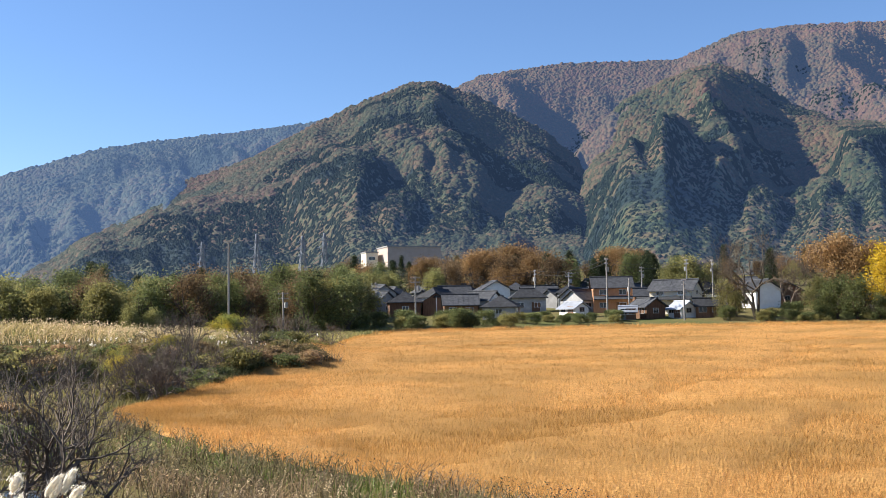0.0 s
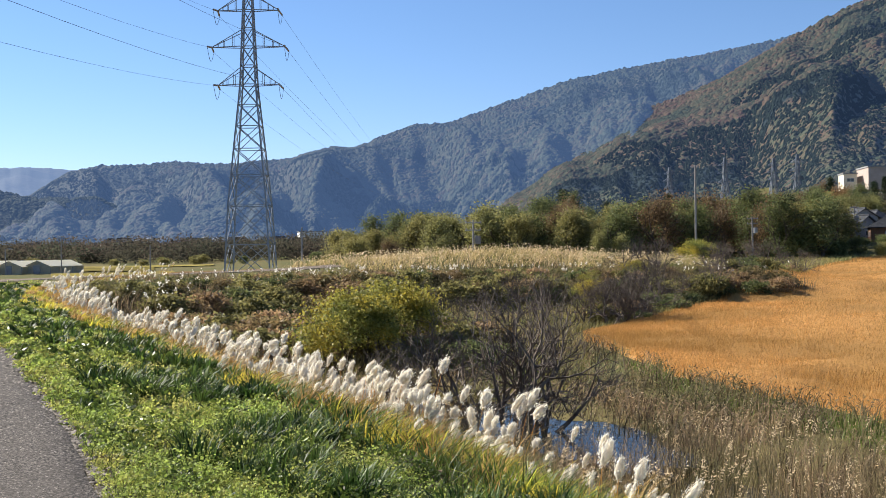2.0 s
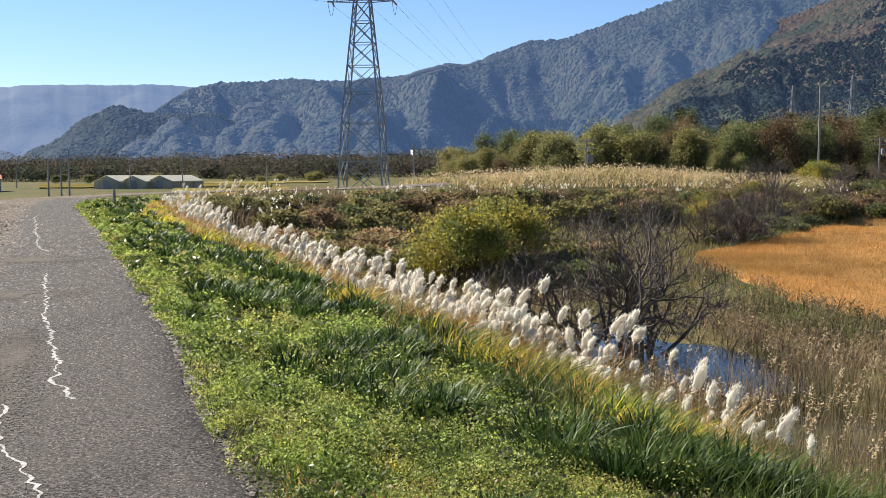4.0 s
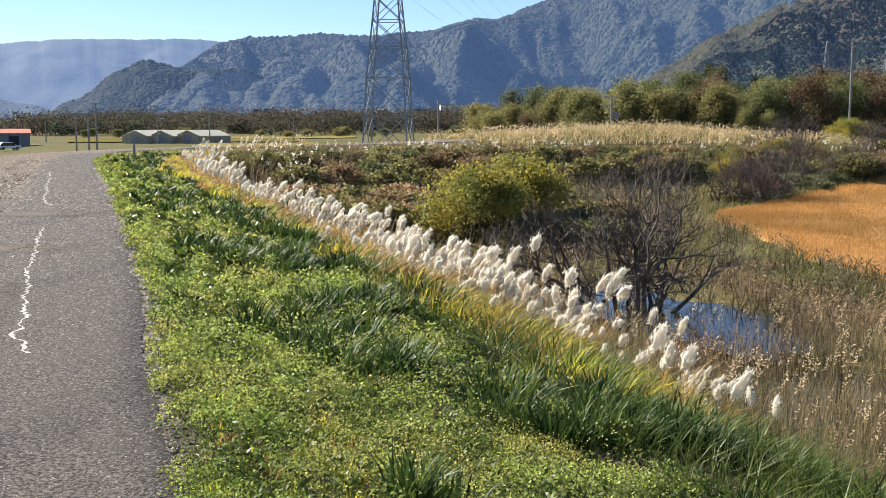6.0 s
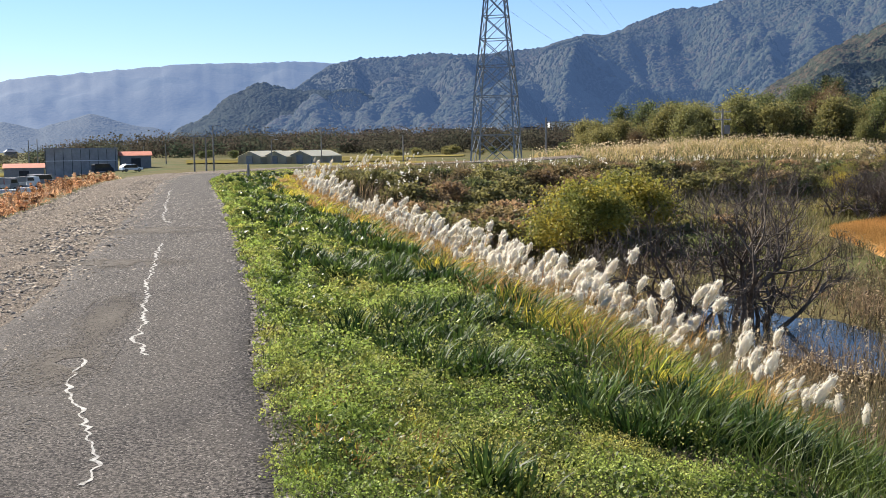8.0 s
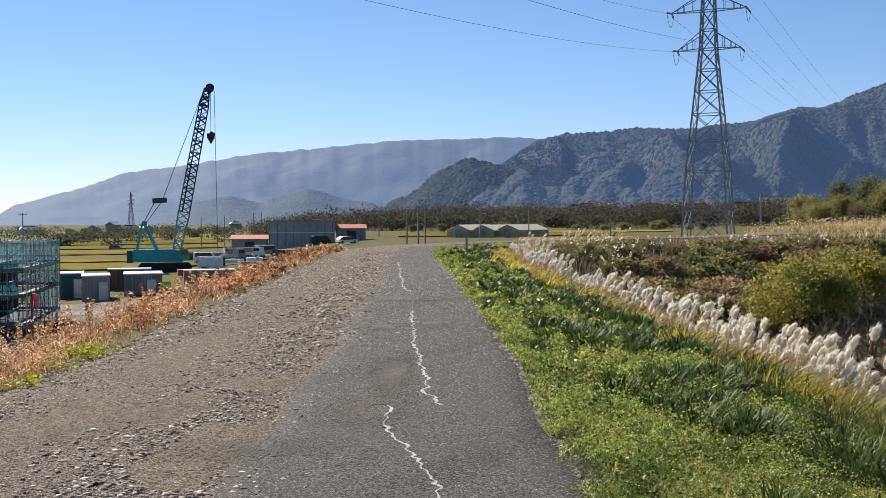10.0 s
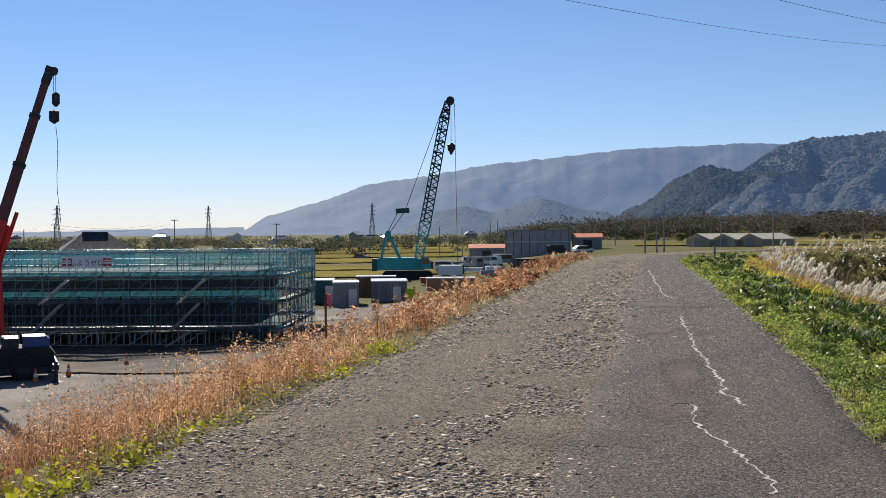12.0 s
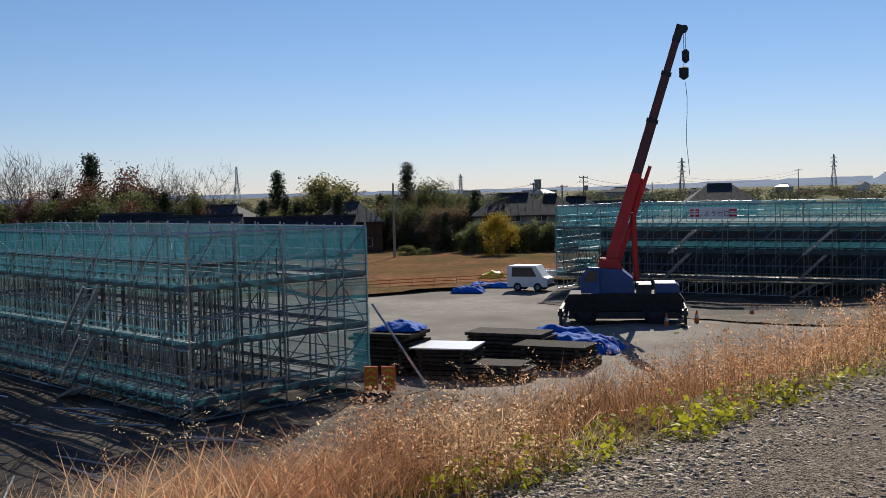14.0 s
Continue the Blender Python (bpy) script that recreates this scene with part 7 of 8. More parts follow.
PAMPAS = [pampas(60 + k, 4 + k % 4, 0.8 + 0.11 * (k % 4)) for k in range(8)]
for p in PAMPAS:
    p.matrix_basis = HIDE
for k in range(160):
    y = 7.4 + k * 0.3 if k < 14 else 11.5 * (86 / 11.5) ** ((k - 14) / 146)
    y += random.uniform(-0.3, 0.3) * (1 if k < 14 else 1.6)
    if k < 14 and k % 2 or random.random() < 0.06:
        continue
    x = 5.45 + float(road_shift(y)) * 0.8 + random.gauss(0.05, 0.42)
    c = copy_thing(random.choice(PAMPAS), pose(x, y, h1(x, y), 0, 0, random.uniform(-75, 75)))
    s = random.uniform(0.55, 0.92) * (0.68 + 0.32 * float(smooth(np.array(y), 9, 17))) * (1 + 0.12 * smooth(np.array(y), 25, 60)) * (1.25 if random.random() < 0.12 else 1)
    c.scale = (s, s, s * random.uniform(0.85, 1.15))
for k in range(34):
    x, y = random.uniform(8, 58), random.uniform(62, 97)
    q, way = road_coords(np.array([x]), np.array([y]))
    if 4.5 < q[0] < 12 and way[0] > 180:
        c = copy_thing(random.choice(PAMPAS[:5:4]), pose(x, y, h1(x, y) + 0.1, 0, 0, random.uniform(-35, 35)))
        c.scale = (0.85, 0.85, 0.9)
N = 1500
x, y = rng.uniform(8, 66, N), rng.uniform(58, 100, N)
q, way = road_coords(x, y)
keep = (q > 3.0) & (q < 13) & (way > 178) & (height(x, y) < -0.55)
x, y = x[keep], y[keep]
C = np.repeat(rooted(x, y, 0.0), 9, 0)
C[:, 2] += np.repeat(np.minimum(rng.uniform(0.7, 1.7, len(x)), np.maximum(0.4, 0.35 - height(x, y))), 9)
C += rng.normal(size=C.shape) * np.array([0.05, 0.05, 0.09])
stuff("bank_plumes", [quads(C, rng.uniform(0.04, 0.075, len(C)), long=2.0)], M_PLUME, "many small pale grass plumes over the bank", "pampas grass")
M_WATER = mat("pond_water", (0.015, 0.02, 0.022), (0.025, 0.03, 0.03), 0.5, 0.08, 0.25, 5.0, spec=0.5, dist=0.03)
wa = Mesh()
th = np.linspace(0, 2 * math.pi, 64, endpoint=False)
rad = 1 + 0.5 * (fbm(np.cos(th) * 2 + 5, np.sin(th) * 2 + 5, 3) - 0.5) * 2
wa.add([(14.6 + 1.9 * r * math.cos(a), 25.6 + 6.0 * r * math.sin(a), -3.34) for r, a in zip(rad, th)], [tuple(range(64))])
solid("pond_water", wa, M_WATER, "dark still pond water under bare shrubs", "water", kind="structure")

# the patterns that the copies were taken from leave the scene
for ob in list(KINDS.values()) + PAMPAS:
    for o in list(ob.children_recursive) + [ob]:
        bpy.data.objects.remove(o)


# ---- road surface ----
M_CRACK = mat("pale_crack_filler", (0.22, 0.205, 0.18), (0.66, 0.63, 0.57), 30.0, 0.9)
M_STONE = mat("loose_stones", (0.10, 0.08, 0.062), (0.40, 0.325, 0.245), 5.0, 0.9, island=0.7, spec=0.1)
M_CHIP = mat("asphalt_aggregate", (0.04, 0.035, 0.031), (0.27, 0.238, 0.205), 40.0, 0.85, island=0.8, spec=0.1)


CRACKS = [
    [(-1.7, 40.9), (-1.1, 29.3), (-0.9, 24.9), (-0.7, 23.5)],
    [(-0.5, 18.6), (-0.4, 15.5), (-0.3, 13.1), (-0.2, 11.3), (-0.1, 9.9), (-0.0, 8.7)],
    [(-0.4, 8.7), (-0.4, 8.2), (-0.3, 7.4), (-0.2, 7.1), (-0.1, 6.4), (-0.0, 5.9), (0.0, 5.5)]]


def ragged(name, label, pts, width, material, seed, lift=0.0215):
    """A ragged ribbon along a line on the road."""
    rs = np.random.RandomState(seed)
    P = np.array(pts, float)
    d = np.concatenate([[0], np.cumsum(np.hypot(*np.diff(P, axis=0).T))])
    s = np.arange(0, d[-1], 0.035)
    x, y = np.interp(s, d, P[:, 0]), np.interp(s, d, P[:, 1])
    x = x + (fbm(s * 1.1 + seed, s * 0 + seed, 2) - 0.5) * 0.18 + (vnoise(s * 4.3, s * 0 + seed) - 0.5) * 0.07 * smooth(vnoise(s * 0.8, s * 0 + 3 + seed), 0.3, 0.7) + (vnoise(s * 15, s * 0 + seed) - 0.5) * 0.05
    y = y + (fbm(s * 3 + seed, s * 0 + 40, 3) - 0.5) * 0.08
    w = width * (0.1 + 1.7 * fbm(s * 9, s * 0 + seed, 3) ** 1.5)
    X = np.stack([x - w / 2, x - w * 0.1, x + w / 2], 1)
    Y = np.stack([y, y + 0.01, y], 1)
    Z = np.full_like(X, lift)
    Z[:, 1] += 0.001
    ob = grid_object(name, X, Y, Z, material)
    return tagged(ob, label, "road crack", kind="structure")


ragged("road_crack_far", "pale filled crack zigzagging along the asphalt", CRACKS[0], 0.04, M_CRACK, 3)
ragged("road_crack_middle", "pale filled crack zigzagging along the asphalt", CRACKS[1], 0.036, M_CRACK, 8)
ragged("road_crack_near", "pale filled crack branching across the asphalt", CRACKS[2], 0.027, M_CRACK, 12)

def stones(n, x0, x1, y0, y1, smin, smax, power, centre=None, spread=0.4, rs=np.random.RandomState(77), lift=0.014, flat=0.22, patchy=False):
    x, y = scatter(n, x0, x1, y0, y1, power, rs)
    if centre is not None:
        x = centre + rs.normal(size=n) * spread
    if patchy:
        keep = fbm(x * 0.9 + 3, y * 0.45, 3) > 0.5
        x, y = x[keep], y[keep]
        n = len(x)
    x = x + road_shift(y)
    z = height(x, y) + lift
    r = rs.uniform(smin, smax, n) * np.clip(y / 9, 0.8, 3)
    P = np.stack([x, y, z], 1)
    D = np.array([(1, 0, 0), (0, 1, 0), (-1, 0, 0), (0, -1, 0), (0, 0, flat)], float)
    V = P[:, None] + D[None] * r[:, None, None] * rs.uniform(0.55, 1.3, (n, 5, 1))
    F = np.array([(0, 1, 4), (1, 2, 4), (2, 3, 4), (3, 0, 4)])
    return V.reshape(-1, 3), (np.arange(n) * 5)[:, None, None].repeat(4, 1).reshape(-1, 1) + np.tile(F, (n, 1))


def rubble(n, centre, spread, y0, y1, smin, smax, power=1.4, rs=np.random.RandomState(91), cut=0.47, lift=0.012):
    """Flat broken pieces of asphalt and stone, five-sided, tilted and half sunk, in patches along the track."""
    y = scatter(n, 0, 1, y0, y1, power, rs)[1]
    x = centre + rs.normal(size=n) * spread
    keep = fbm(x * 1.4 + 3, y * 0.8, 3) > cut
    x, y = x[keep], y[keep]
    n = len(x)
    r = smin * (smax / smin) ** (rs.rand(n) ** 1.8) * np.clip(y / 11, 1, 1.8)
    P = np.stack([x + road_shift(y), y, height(x + road_shift(y), y) + lift], 1)
    a = rs.uniform(0, 6.28, (n, 1)) + np.arange(5)[None] * 1.2566 + rs.uniform(-0.3, 0.3, (n, 5))
    w = r[:, None] * rs.uniform(0.6, 1.2, (n, 5))
    squash = rs.uniform(0.5, 1.0, (n, 1))
    thick = r * rs.uniform(0.14, 0.36, n)
    tilt = rs.normal(size=(n, 2)) * 0.22
    rings = []
    for f, z in ((1.0, -0.3), (0.86, 1.0)):
        dx, dy = w * np.cos(a) * f, w * np.sin(a) * squash * f
        rings.append(np.stack([P[:, :1] + dx, P[:, 1:2] + dy, P[:, 2:] + thick[:, None] * z + dx * tilt[:, :1] + dy * tilt[:, 1:]], -1))
    V = np.concatenate(rings, 1)
    F = [(e, (e + 1) % 5, 5 + (e + 1) % 5) for e in range(5)] + [(e, 5 + (e + 1) % 5, 5 + e) for e in range(5)] + [(5, 6, 7), (5, 7, 8), (5, 8, 9)]
    return V.reshape(-1, 3), ((np.arange(n) * 10)[:, None, None] + np.array(F)[None]).reshape(-1, 3)


stuff("gravel", [stones(1500, -3.9, -0.9, -6.9, 3.0, 0.004, 0.014, 1.0), stones(46000, -3.9, -0.9, 2.4, 60, 0.004, 0.012, 1.6, flat=0.55), stones(9000, 0, 0, 3.5, 55, 0.004, 0.012, 1.5, -1.8, 0.5, flat=0.5), stones(6500, 0, 0, 2.5, 55, 0.004, 0.014, 1.5, -3.8, 0.25, flat=0.5), stones(2500, -1.1, 0.9, 3.0, 40, 0.003, 0.006, 1.6)],
      M_STONE, "loose stones and broken asphalt crumbs on the track", "gravel")
M_RUBBLE = mat("broken_asphalt_pieces", (0.15, 0.122, 0.094), (0.50, 0.42, 0.325), 9.0, 0.9, 0.5, 40.0, island=0.6, spec=0.1, dist=0.01)
stuff("rubble", [rubble(24000, -1.8, 0.4, 3.4, 55, 0.006, 0.034, cut=0.38), rubble(11000, -3.7, 0.24, 2.4, 50, 0.006, 0.03, cut=0.34), rubble(9000, -2.8, 0.6, 3.0, 45, 0.004, 0.014, cut=0.42), rubble(1500, -1.2, 0.1, 3.4, 40, 0.007, 0.024, cut=0.42)], M_RUBBLE, "flat broken pieces of asphalt and slate strewn along the track", "rubble")
M_DUST = mat("pale_road_dust", (0.11, 0.096, 0.08), (0.22, 0.193, 0.16), 22.0, 0.95, 0.6, 55.0, spec=0.05, dist=0.006)


def dust(name, x, y, w, d, seed):
    """A thin ragged spread of dust on the lane, feathered into specks at its rim."""
    rs = np.random.RandomState(seed)
    n = 4200
    u = np.clip(rs.normal(size=(n, 2)) * 0.5, -1.2, 1.2)
    px, py = x + u[:, 0] * w, y + u[:, 1] * d
    keep = fbm(px * 2.6 + seed, py * 1.3, 3) > 0.42
    px, py = px[keep], py[keep]
    n = len(px)
    r = rs.uniform(0.004, 0.011, n) * y / 8
    a = np.arange(4) * 1.571 + rs.rand(n, 1) * 6.28
    V = np.stack([px[:, None] + r[:, None] * np.cos(a), py[:, None] + r[:, None] * 1.3 * np.sin(a), np.full((n, 4), 0.0215) + rs.rand(n, 1) * 0.0015], -1)
    tagged(new(name, bulk(name, V.reshape(-1, 3), np.arange(4 * n).reshape(n, 4), M_DUST)), "pale dust spread over the asphalt lane", "dust", kind="stuff")


for seed, (x, y, w, d) in enumerate(((-0.55, 8.6, 0.32, 0.9), (-1.1, 6.9, 0.8, 0.45), (-0.45, 10.8, 0.22, 1.3), (-0.9, 15.6, 0.9, 0.5), (-0.7, 21.5, 0.9, 0.7))):
    dust("road_dust", x, y, w, d, seed + 2)
stuff("asphalt_chips", [stones(56000, -1.15, 0.88, 2.8, 75, 0.0045, 0.011, 1.8, lift=0.018, flat=0.4), stones(3500, 0, 0, 2.6, 45, 0.008, 0.03, 1.5, 0.92, 0.06, lift=0.01, flat=0.5)], M_CHIP, "coarse stone chips worn out of the asphalt", "gravel")
tagged(solid("bollard", Mesh().lathe([(0.07, -0.2), (0.07, 0.72), (0.05, 0.8)], 8), M_POLE, "short dark marker post at the bend", "bollard", pose(1.3, 59.5, h1(1.3, 59.5))))
M_PINK = mat("pink_paint", (0.75, 0.08, 0.16), (0.85, 0.14, 0.22), 4.0, 0.6)
st = thing("survey_stake", "wooden survey stake with a bright pink top", "stake", pose(-5.75, 14.6, h1(-5.75, 14.6)))
part("post", Mesh().box(-0.014, 0.014, -0.014, 0.014, -0.2, 1.0), M_WALL_BROWN, st)
part("flag", Mesh().add([(0.0, 0, 1.0), (0.07, 0.015, 0.98), (0.10, -0.02, 0.80), (0.055, 0.01, 0.78), (0.03, 0.02, 0.84), (0.0, 0.035, 1.0), (0.07, 0.05, 0.98), (0.10, 0.015, 0.80), (0.055, 0.045, 0.78), (0.03, 0.055, 0.84)], [(0, 1, 2, 3, 4), (9, 8, 7, 6, 5), (0, 5, 6, 1), (1, 6, 7, 2), (2, 7, 8, 3), (3, 8, 9, 4), (4, 9, 5, 0)]), M_PINK, st, "bright pink ribbon")

# ---- cranes ----
M_RED = mat("red_paint", (0.40, 0.010, 0.012), (0.52, 0.016, 0.016), 1.5, 0.4, spec=0.4)
M_DARKRED = mat("dark_maroon_paint", (0.075, 0.028, 0.03), (0.13, 0.042, 0.044), 1.5, 0.45)
M_BLUE = mat("blue_paint", (0.012, 0.045, 0.17), (0.018, 0.065, 0.24), 1.5, 0.4, spec=0.5)
M_TEAL = mat("teal_paint", (0.03, 0.30, 0.31), (0.045, 0.40, 0.40), 1.0, 0.5, spec=0.4)
M_DARK = mat("dark_steel", (0.018, 0.02, 0.024), (0.045, 0.048, 0.055), 2.0, 0.6, metal=0.1)
M_TEALDARK = mat("dark_teal_steel", (0.02, 0.075, 0.085), (0.035, 0.11, 0.12), 2.0, 0.5, metal=0.2)
M_WHITE = mat("white_paint", (0.70, 0.71, 0.71), (0.80, 0.81, 0.81), 1.0, 0.3, spec=0.5)
M_ORANGE = mat("orange_plastic", (0.72, 0.13, 0.02), (0.82, 0.2, 0.04), 2.0, 0.5)


def tyre(parent, x, y, z, r, w):
    """A wheel lying across y: tyre and rim."""
    ty = Mesh()
    rings = [(r * 0.55, -w / 2), (r * 0.92, -w / 2), (r, -w * 0.3), (r, w * 0.3), (r * 0.92, w / 2), (r * 0.55, w / 2)]
    n = 16
    vs, fs = [], []
    for rr, yy in rings:
        for i in range(n):
            a = 2 * math.pi * i / n
            vs.append((x + rr * math.cos(a), y + yy, z + rr * math.sin(a)))
    for k in range(len(rings)):
        for i in range(n):
            a, b = k * n, ((k + 1) % len(rings)) * n
            fs.append((a + i, a + (i + 1) % n, b + (i + 1) % n, b + i))
    ty.add(vs, fs)
    wh = part("wheel", ty, M_BLACK, parent)
    part("rim", Mesh().tube((x, y - w * 0.4, z), (x, y + w * 0.4, z), r * 0.56, r * 0.56, 12), M_WALL_GREY if r < 0.5 else M_BLACK, wh)


mc = thing("mobile_crane", "red and blue mobile crane with a raised telescopic boom", "crane", pose(-35.4, 47.9, SZ + 0.05, 0, 0, 35))
ca = Mesh().box(-3.2, 3.2, -1.2, 1.2, 0.75, 1.25)
ca.prism([(-3.3, 1.25), (3.3, 1.25), (3.0, 1.7), (-3.0, 1.7)], -1.15, 1.15)
part("carrier", ca, M_BLACK, mc, "black painted carrier")
for xx in (-2.1, 1.7):
    for yy in (-1.05, 1.05):
        tyre(mc, xx, yy, 0.72, 0.72, 0.5)
for xx in (-3.35, 3.2):
    ob = Mesh().box(xx - 0.15, xx + 0.15, -2.9, 2.9, 0.7, 0.95)
    o = part("outrigger", ob, M_DARK, mc)
    for yy in (-2.8, 2.8):
        part("jack", Mesh().tube((xx, yy, 0.1), (xx, yy, 1.1), 0.09, 0.09, 8), M_DARK, o)
        part("pad", Mesh().lathe([(0.35, 0.0), (0.35, 0.1), (0.12, 0.16)], 10, (xx, yy)), M_DARK, o)
tu = Mesh().prism([(-1.7, 1.7), (0.6, 1.7), (0.5, 2.5), (-0.1, 3.0), (-1.3, 3.1), (-1.7, 2.5)], -0.9, 0.9)
part("turret", tu, M_BLUE, mc, "blue painted turret")
cb = part("cab", Mesh().prism([(-2.3, 1.75), (-1.3, 1.75), (-1.3, 3.15), (-1.9, 3.2), (-2.35, 2.6)], -1.35, -0.95), M_BLUE, mc, "blue operator cab")
part("cab_window", Mesh().prism([(-2.2, 2.4), (-1.45, 2.4), (-1.45, 3.02), (-1.85, 3.05)], -1.38, -1.352), M_GLASS, cb)
part("engine_cover", Mesh().prism([(1.7, 1.7), (3.0, 1.7), (3.0, 2.1), (2.8, 2.25), (1.7, 2.25)], -0.9, 0.9), M_BLUE, mc, "blue engine cover")
part("ballast_tray", Mesh().box(-3.0, 3.0, -1.3, 1.3, 0.35, 0.72), M_DARK, mc)
part("counterweight", Mesh().box(0.7, 1.5, -1.1, 1.1, 1.7, 2.2), M_DARK, mc)
part("pivot_bracket", Mesh().prism([(-1.5, 2.6), (0.1, 2.6), (-0.3, 3.6), (-1.3, 3.6)], -0.55, -0.4).prism([(-1.5, 2.6), (0.1, 2.6), (-0.3, 3.6), (-1.3, 3.6)], 0.4, 0.55), M_RED, mc)
foot, tip = Vector((-0.95, 0, 2.6)), Vector((3.2, 0.2, 16.1))
along = lambda s: foot.lerp(tip, s)
bm_ = part("boom", Mesh().beam(along(0), along(0.42), 0.66, 0.6), M_RED, mc, "red boom base section")
for a, b, w in ((0.40, 0.64, 0.56), (0.62, 0.83, 0.48), (0.81, 0.97, 0.40)):
    part("boom_section", Mesh().beam(along(a), along(b), w, w), M_DARKRED, bm_, "dark maroon telescopic section")
    part("boom_collar", Mesh().beam(along(b - 0.015), along(b), w * 1.15, w * 1.15), M_DARK, bm_)
hd = Mesh().beam(along(0.95), along(1.0) + Vector((0.1, 0, 0.2)), 0.42, 0.5)
for yy in (-0.2, 0, 0.2):
    hd.tube(along(1.0) + Vector((0.25, yy - 0.05, 0)), along(1.0) + Vector((0.25, yy + 0.05, 0)), 0.2, 0.2, 12)
part("boom_head", hd, M_DARK, bm_)
part("lift_cylinder", Mesh().tube((0.7, 0, 2.3), along(0.26) + Vector((0.45, 0, 0)), 0.16, 0.16, 10).tube(along(0.26) + Vector((0.45, 0, 0)), along(0.4) + Vector((0.35, 0, 0)), 0.12, 0.12, 10), M_RED, mc)
part("jib", Mesh().beam(along(0.02) + Vector((0.55, 0.4, 0.3)), along(0.45) + Vector((0.62, 0.4, 0)), 0.28, 0.2), M_RED, bm_)
for dx, z1, rr in ((0.32, 15.0, 0.2), (0.22, 14.1, 0.26)):
    p = tip + Vector((dx, 0.1, 0))
    rope = part("hoist_rope", Mesh().tube(p, (p.x, p.y, z1), 0.018, 0.018, 4), M_WIRE, mc)
    part("hook_block", Mesh().lathe([(0.05, z1 - 0.75), (rr, z1 - 0.6), (rr, z1 - 0.1), (0.08, z1)], 10, (p.x, p.y)), M_DARK, rope)
p = tip + Vector((0.3, 0.1, -2.9))
part("tag_line", Mesh().path([p + Vector((0.06 * math.sin(k * 1.3) + 0.02 * k, 0, -0.85 * k)) for k in range(7)], 0.02, 4), M_WIRE, mc)

cx, cy = at(-14.65, 165)
cc = thing("crawler_crane", "teal crawler crane with a tall lattice boom", "crane", pose(cx, cy, h1(cx, cy), 0, 0, 14))
for yy in (-2.4, 2.4):
    tk = Mesh()
    n = 22
    ring = [(3.2 * (1 if math.cos(2 * math.pi * i / n) > 0 else -1) + 0.65 * math.cos(2 * math.pi * i / n), 0.68 + 0.65 * math.sin(2 * math.pi * i / n)) for i in range(n)]
    tk.prism(ring, yy - 0.45, yy + 0.45)
    part("track", tk, M_BLACK, cc)
part("house", Mesh().prism([(-4.6, 1.5), (2.6, 1.5), (2.6, 3.0), (1.2, 3.4), (-4.3, 3.4), (-4.6, 3.0)], -1.7, 1.7), M_TEAL, cc, "teal machinery house")
part("counterweight", Mesh().box(-5.4, -4.62, -1.8, 1.8, 1.4, 3.3), M_TEALDARK, cc)
cb = part("cab", Mesh().prism([(2.1, 1.7), (3.6, 1.7), (3.6, 2.6), (3.2, 3.5), (2.1, 3.5)], -2.7, -1.72), M_TEAL, cc)
part("cab_window", Mesh().prism([(2.3, 2.5), (3.4, 2.5), (3.1, 3.3), (2.3, 3.3)], -2.74, -2.703), M_GLASS, cb)


def lattice(p, q, w0, w1, n, bar, name, material, parent):
    p, q = Vector(p), Vector(q)
    d = (q - p).normalized()
    a = d.cross(Vector((0, 1, 0))).normalized()
    b = Vector((0, 1, 0))
    pt = lambda i, s: p.lerp(q, s) + (a * (1, -1, -1, 1)[i] + b * (1, 1, -1, -1)[i]) * (w0 + (w1 - w0) * s) / 2
    ms = Mesh()
    for i in range(4):
        ms.beam(pt(i, 0), pt(i, 1), bar * 1.3)
        for k in range(n):
            j = (i + 1) % 4
            ms.beam(pt(i, k / n), pt(j, (k + 1) / n) if k % 2 else pt(j, k / n), bar * 0.8)
            ms.beam(pt(j, k / n), pt(i, (k + 1) / n), bar * 0.8)
    return part(name, ms, material, parent)


F0, T0 = Vector((1.6, 0, 2.4)), Vector((6.4, 0, 27.4))
mid = F0.lerp(T0, 0.26)
lattice(F0, mid, 1.0, 1.7, 6, 0.17, "boom_foot", M_TEAL, cc)
lattice(mid, F0.lerp(T0, 0.9), 1.6, 1.4, 18, 0.14, "boom_lattice", M_TEALDARK, cc)
lattice(F0.lerp(T0, 0.9), T0, 1.3, 0.7, 4, 0.18, "boom_top", M_DARK, cc)
part("boom_sheave", Mesh().tube(T0 + Vector((0.4, -0.5, 0.1)), T0 + Vector((0.4, 0.5, 0.1)), 0.65, 0.65, 14), M_DARK, cc)
part("walkway", Mesh().beam(mid + Vector((-0.3, 0, 0)), F0.lerp(T0, 0.92) + Vector((-0.2, 0, 0)), 0.22, 0.18), M_DARK, cc)
G0 = Vector((-2.9, 0, 7.2))
gm = Mesh()
for yy in (-0.9, 0.9):
    gm.beam((-1.2, yy, 3.4), G0 + Vector((0, yy * 0.6, 0)), 0.45)
    gm.beam((-4.0, yy, 3.4), G0 + Vector((-0.3, yy * 0.6, 0)), 0.35)
gm.beam(G0 + Vector((0, -0.8, 0)), G0 + Vector((0, 0.8, 0)), 0.7)
part("gantry", gm, M_TEAL, cc)
SP = Vector((-0.7, 0, 10.6))
part("spreader", Mesh().tube(SP + Vector((-1.0, -0.2, 0)), SP + Vector((1.0, 0.2, 0.1)), 0.42, 0.42, 10), M_TEALDARK, cc)
pm = Mesh()
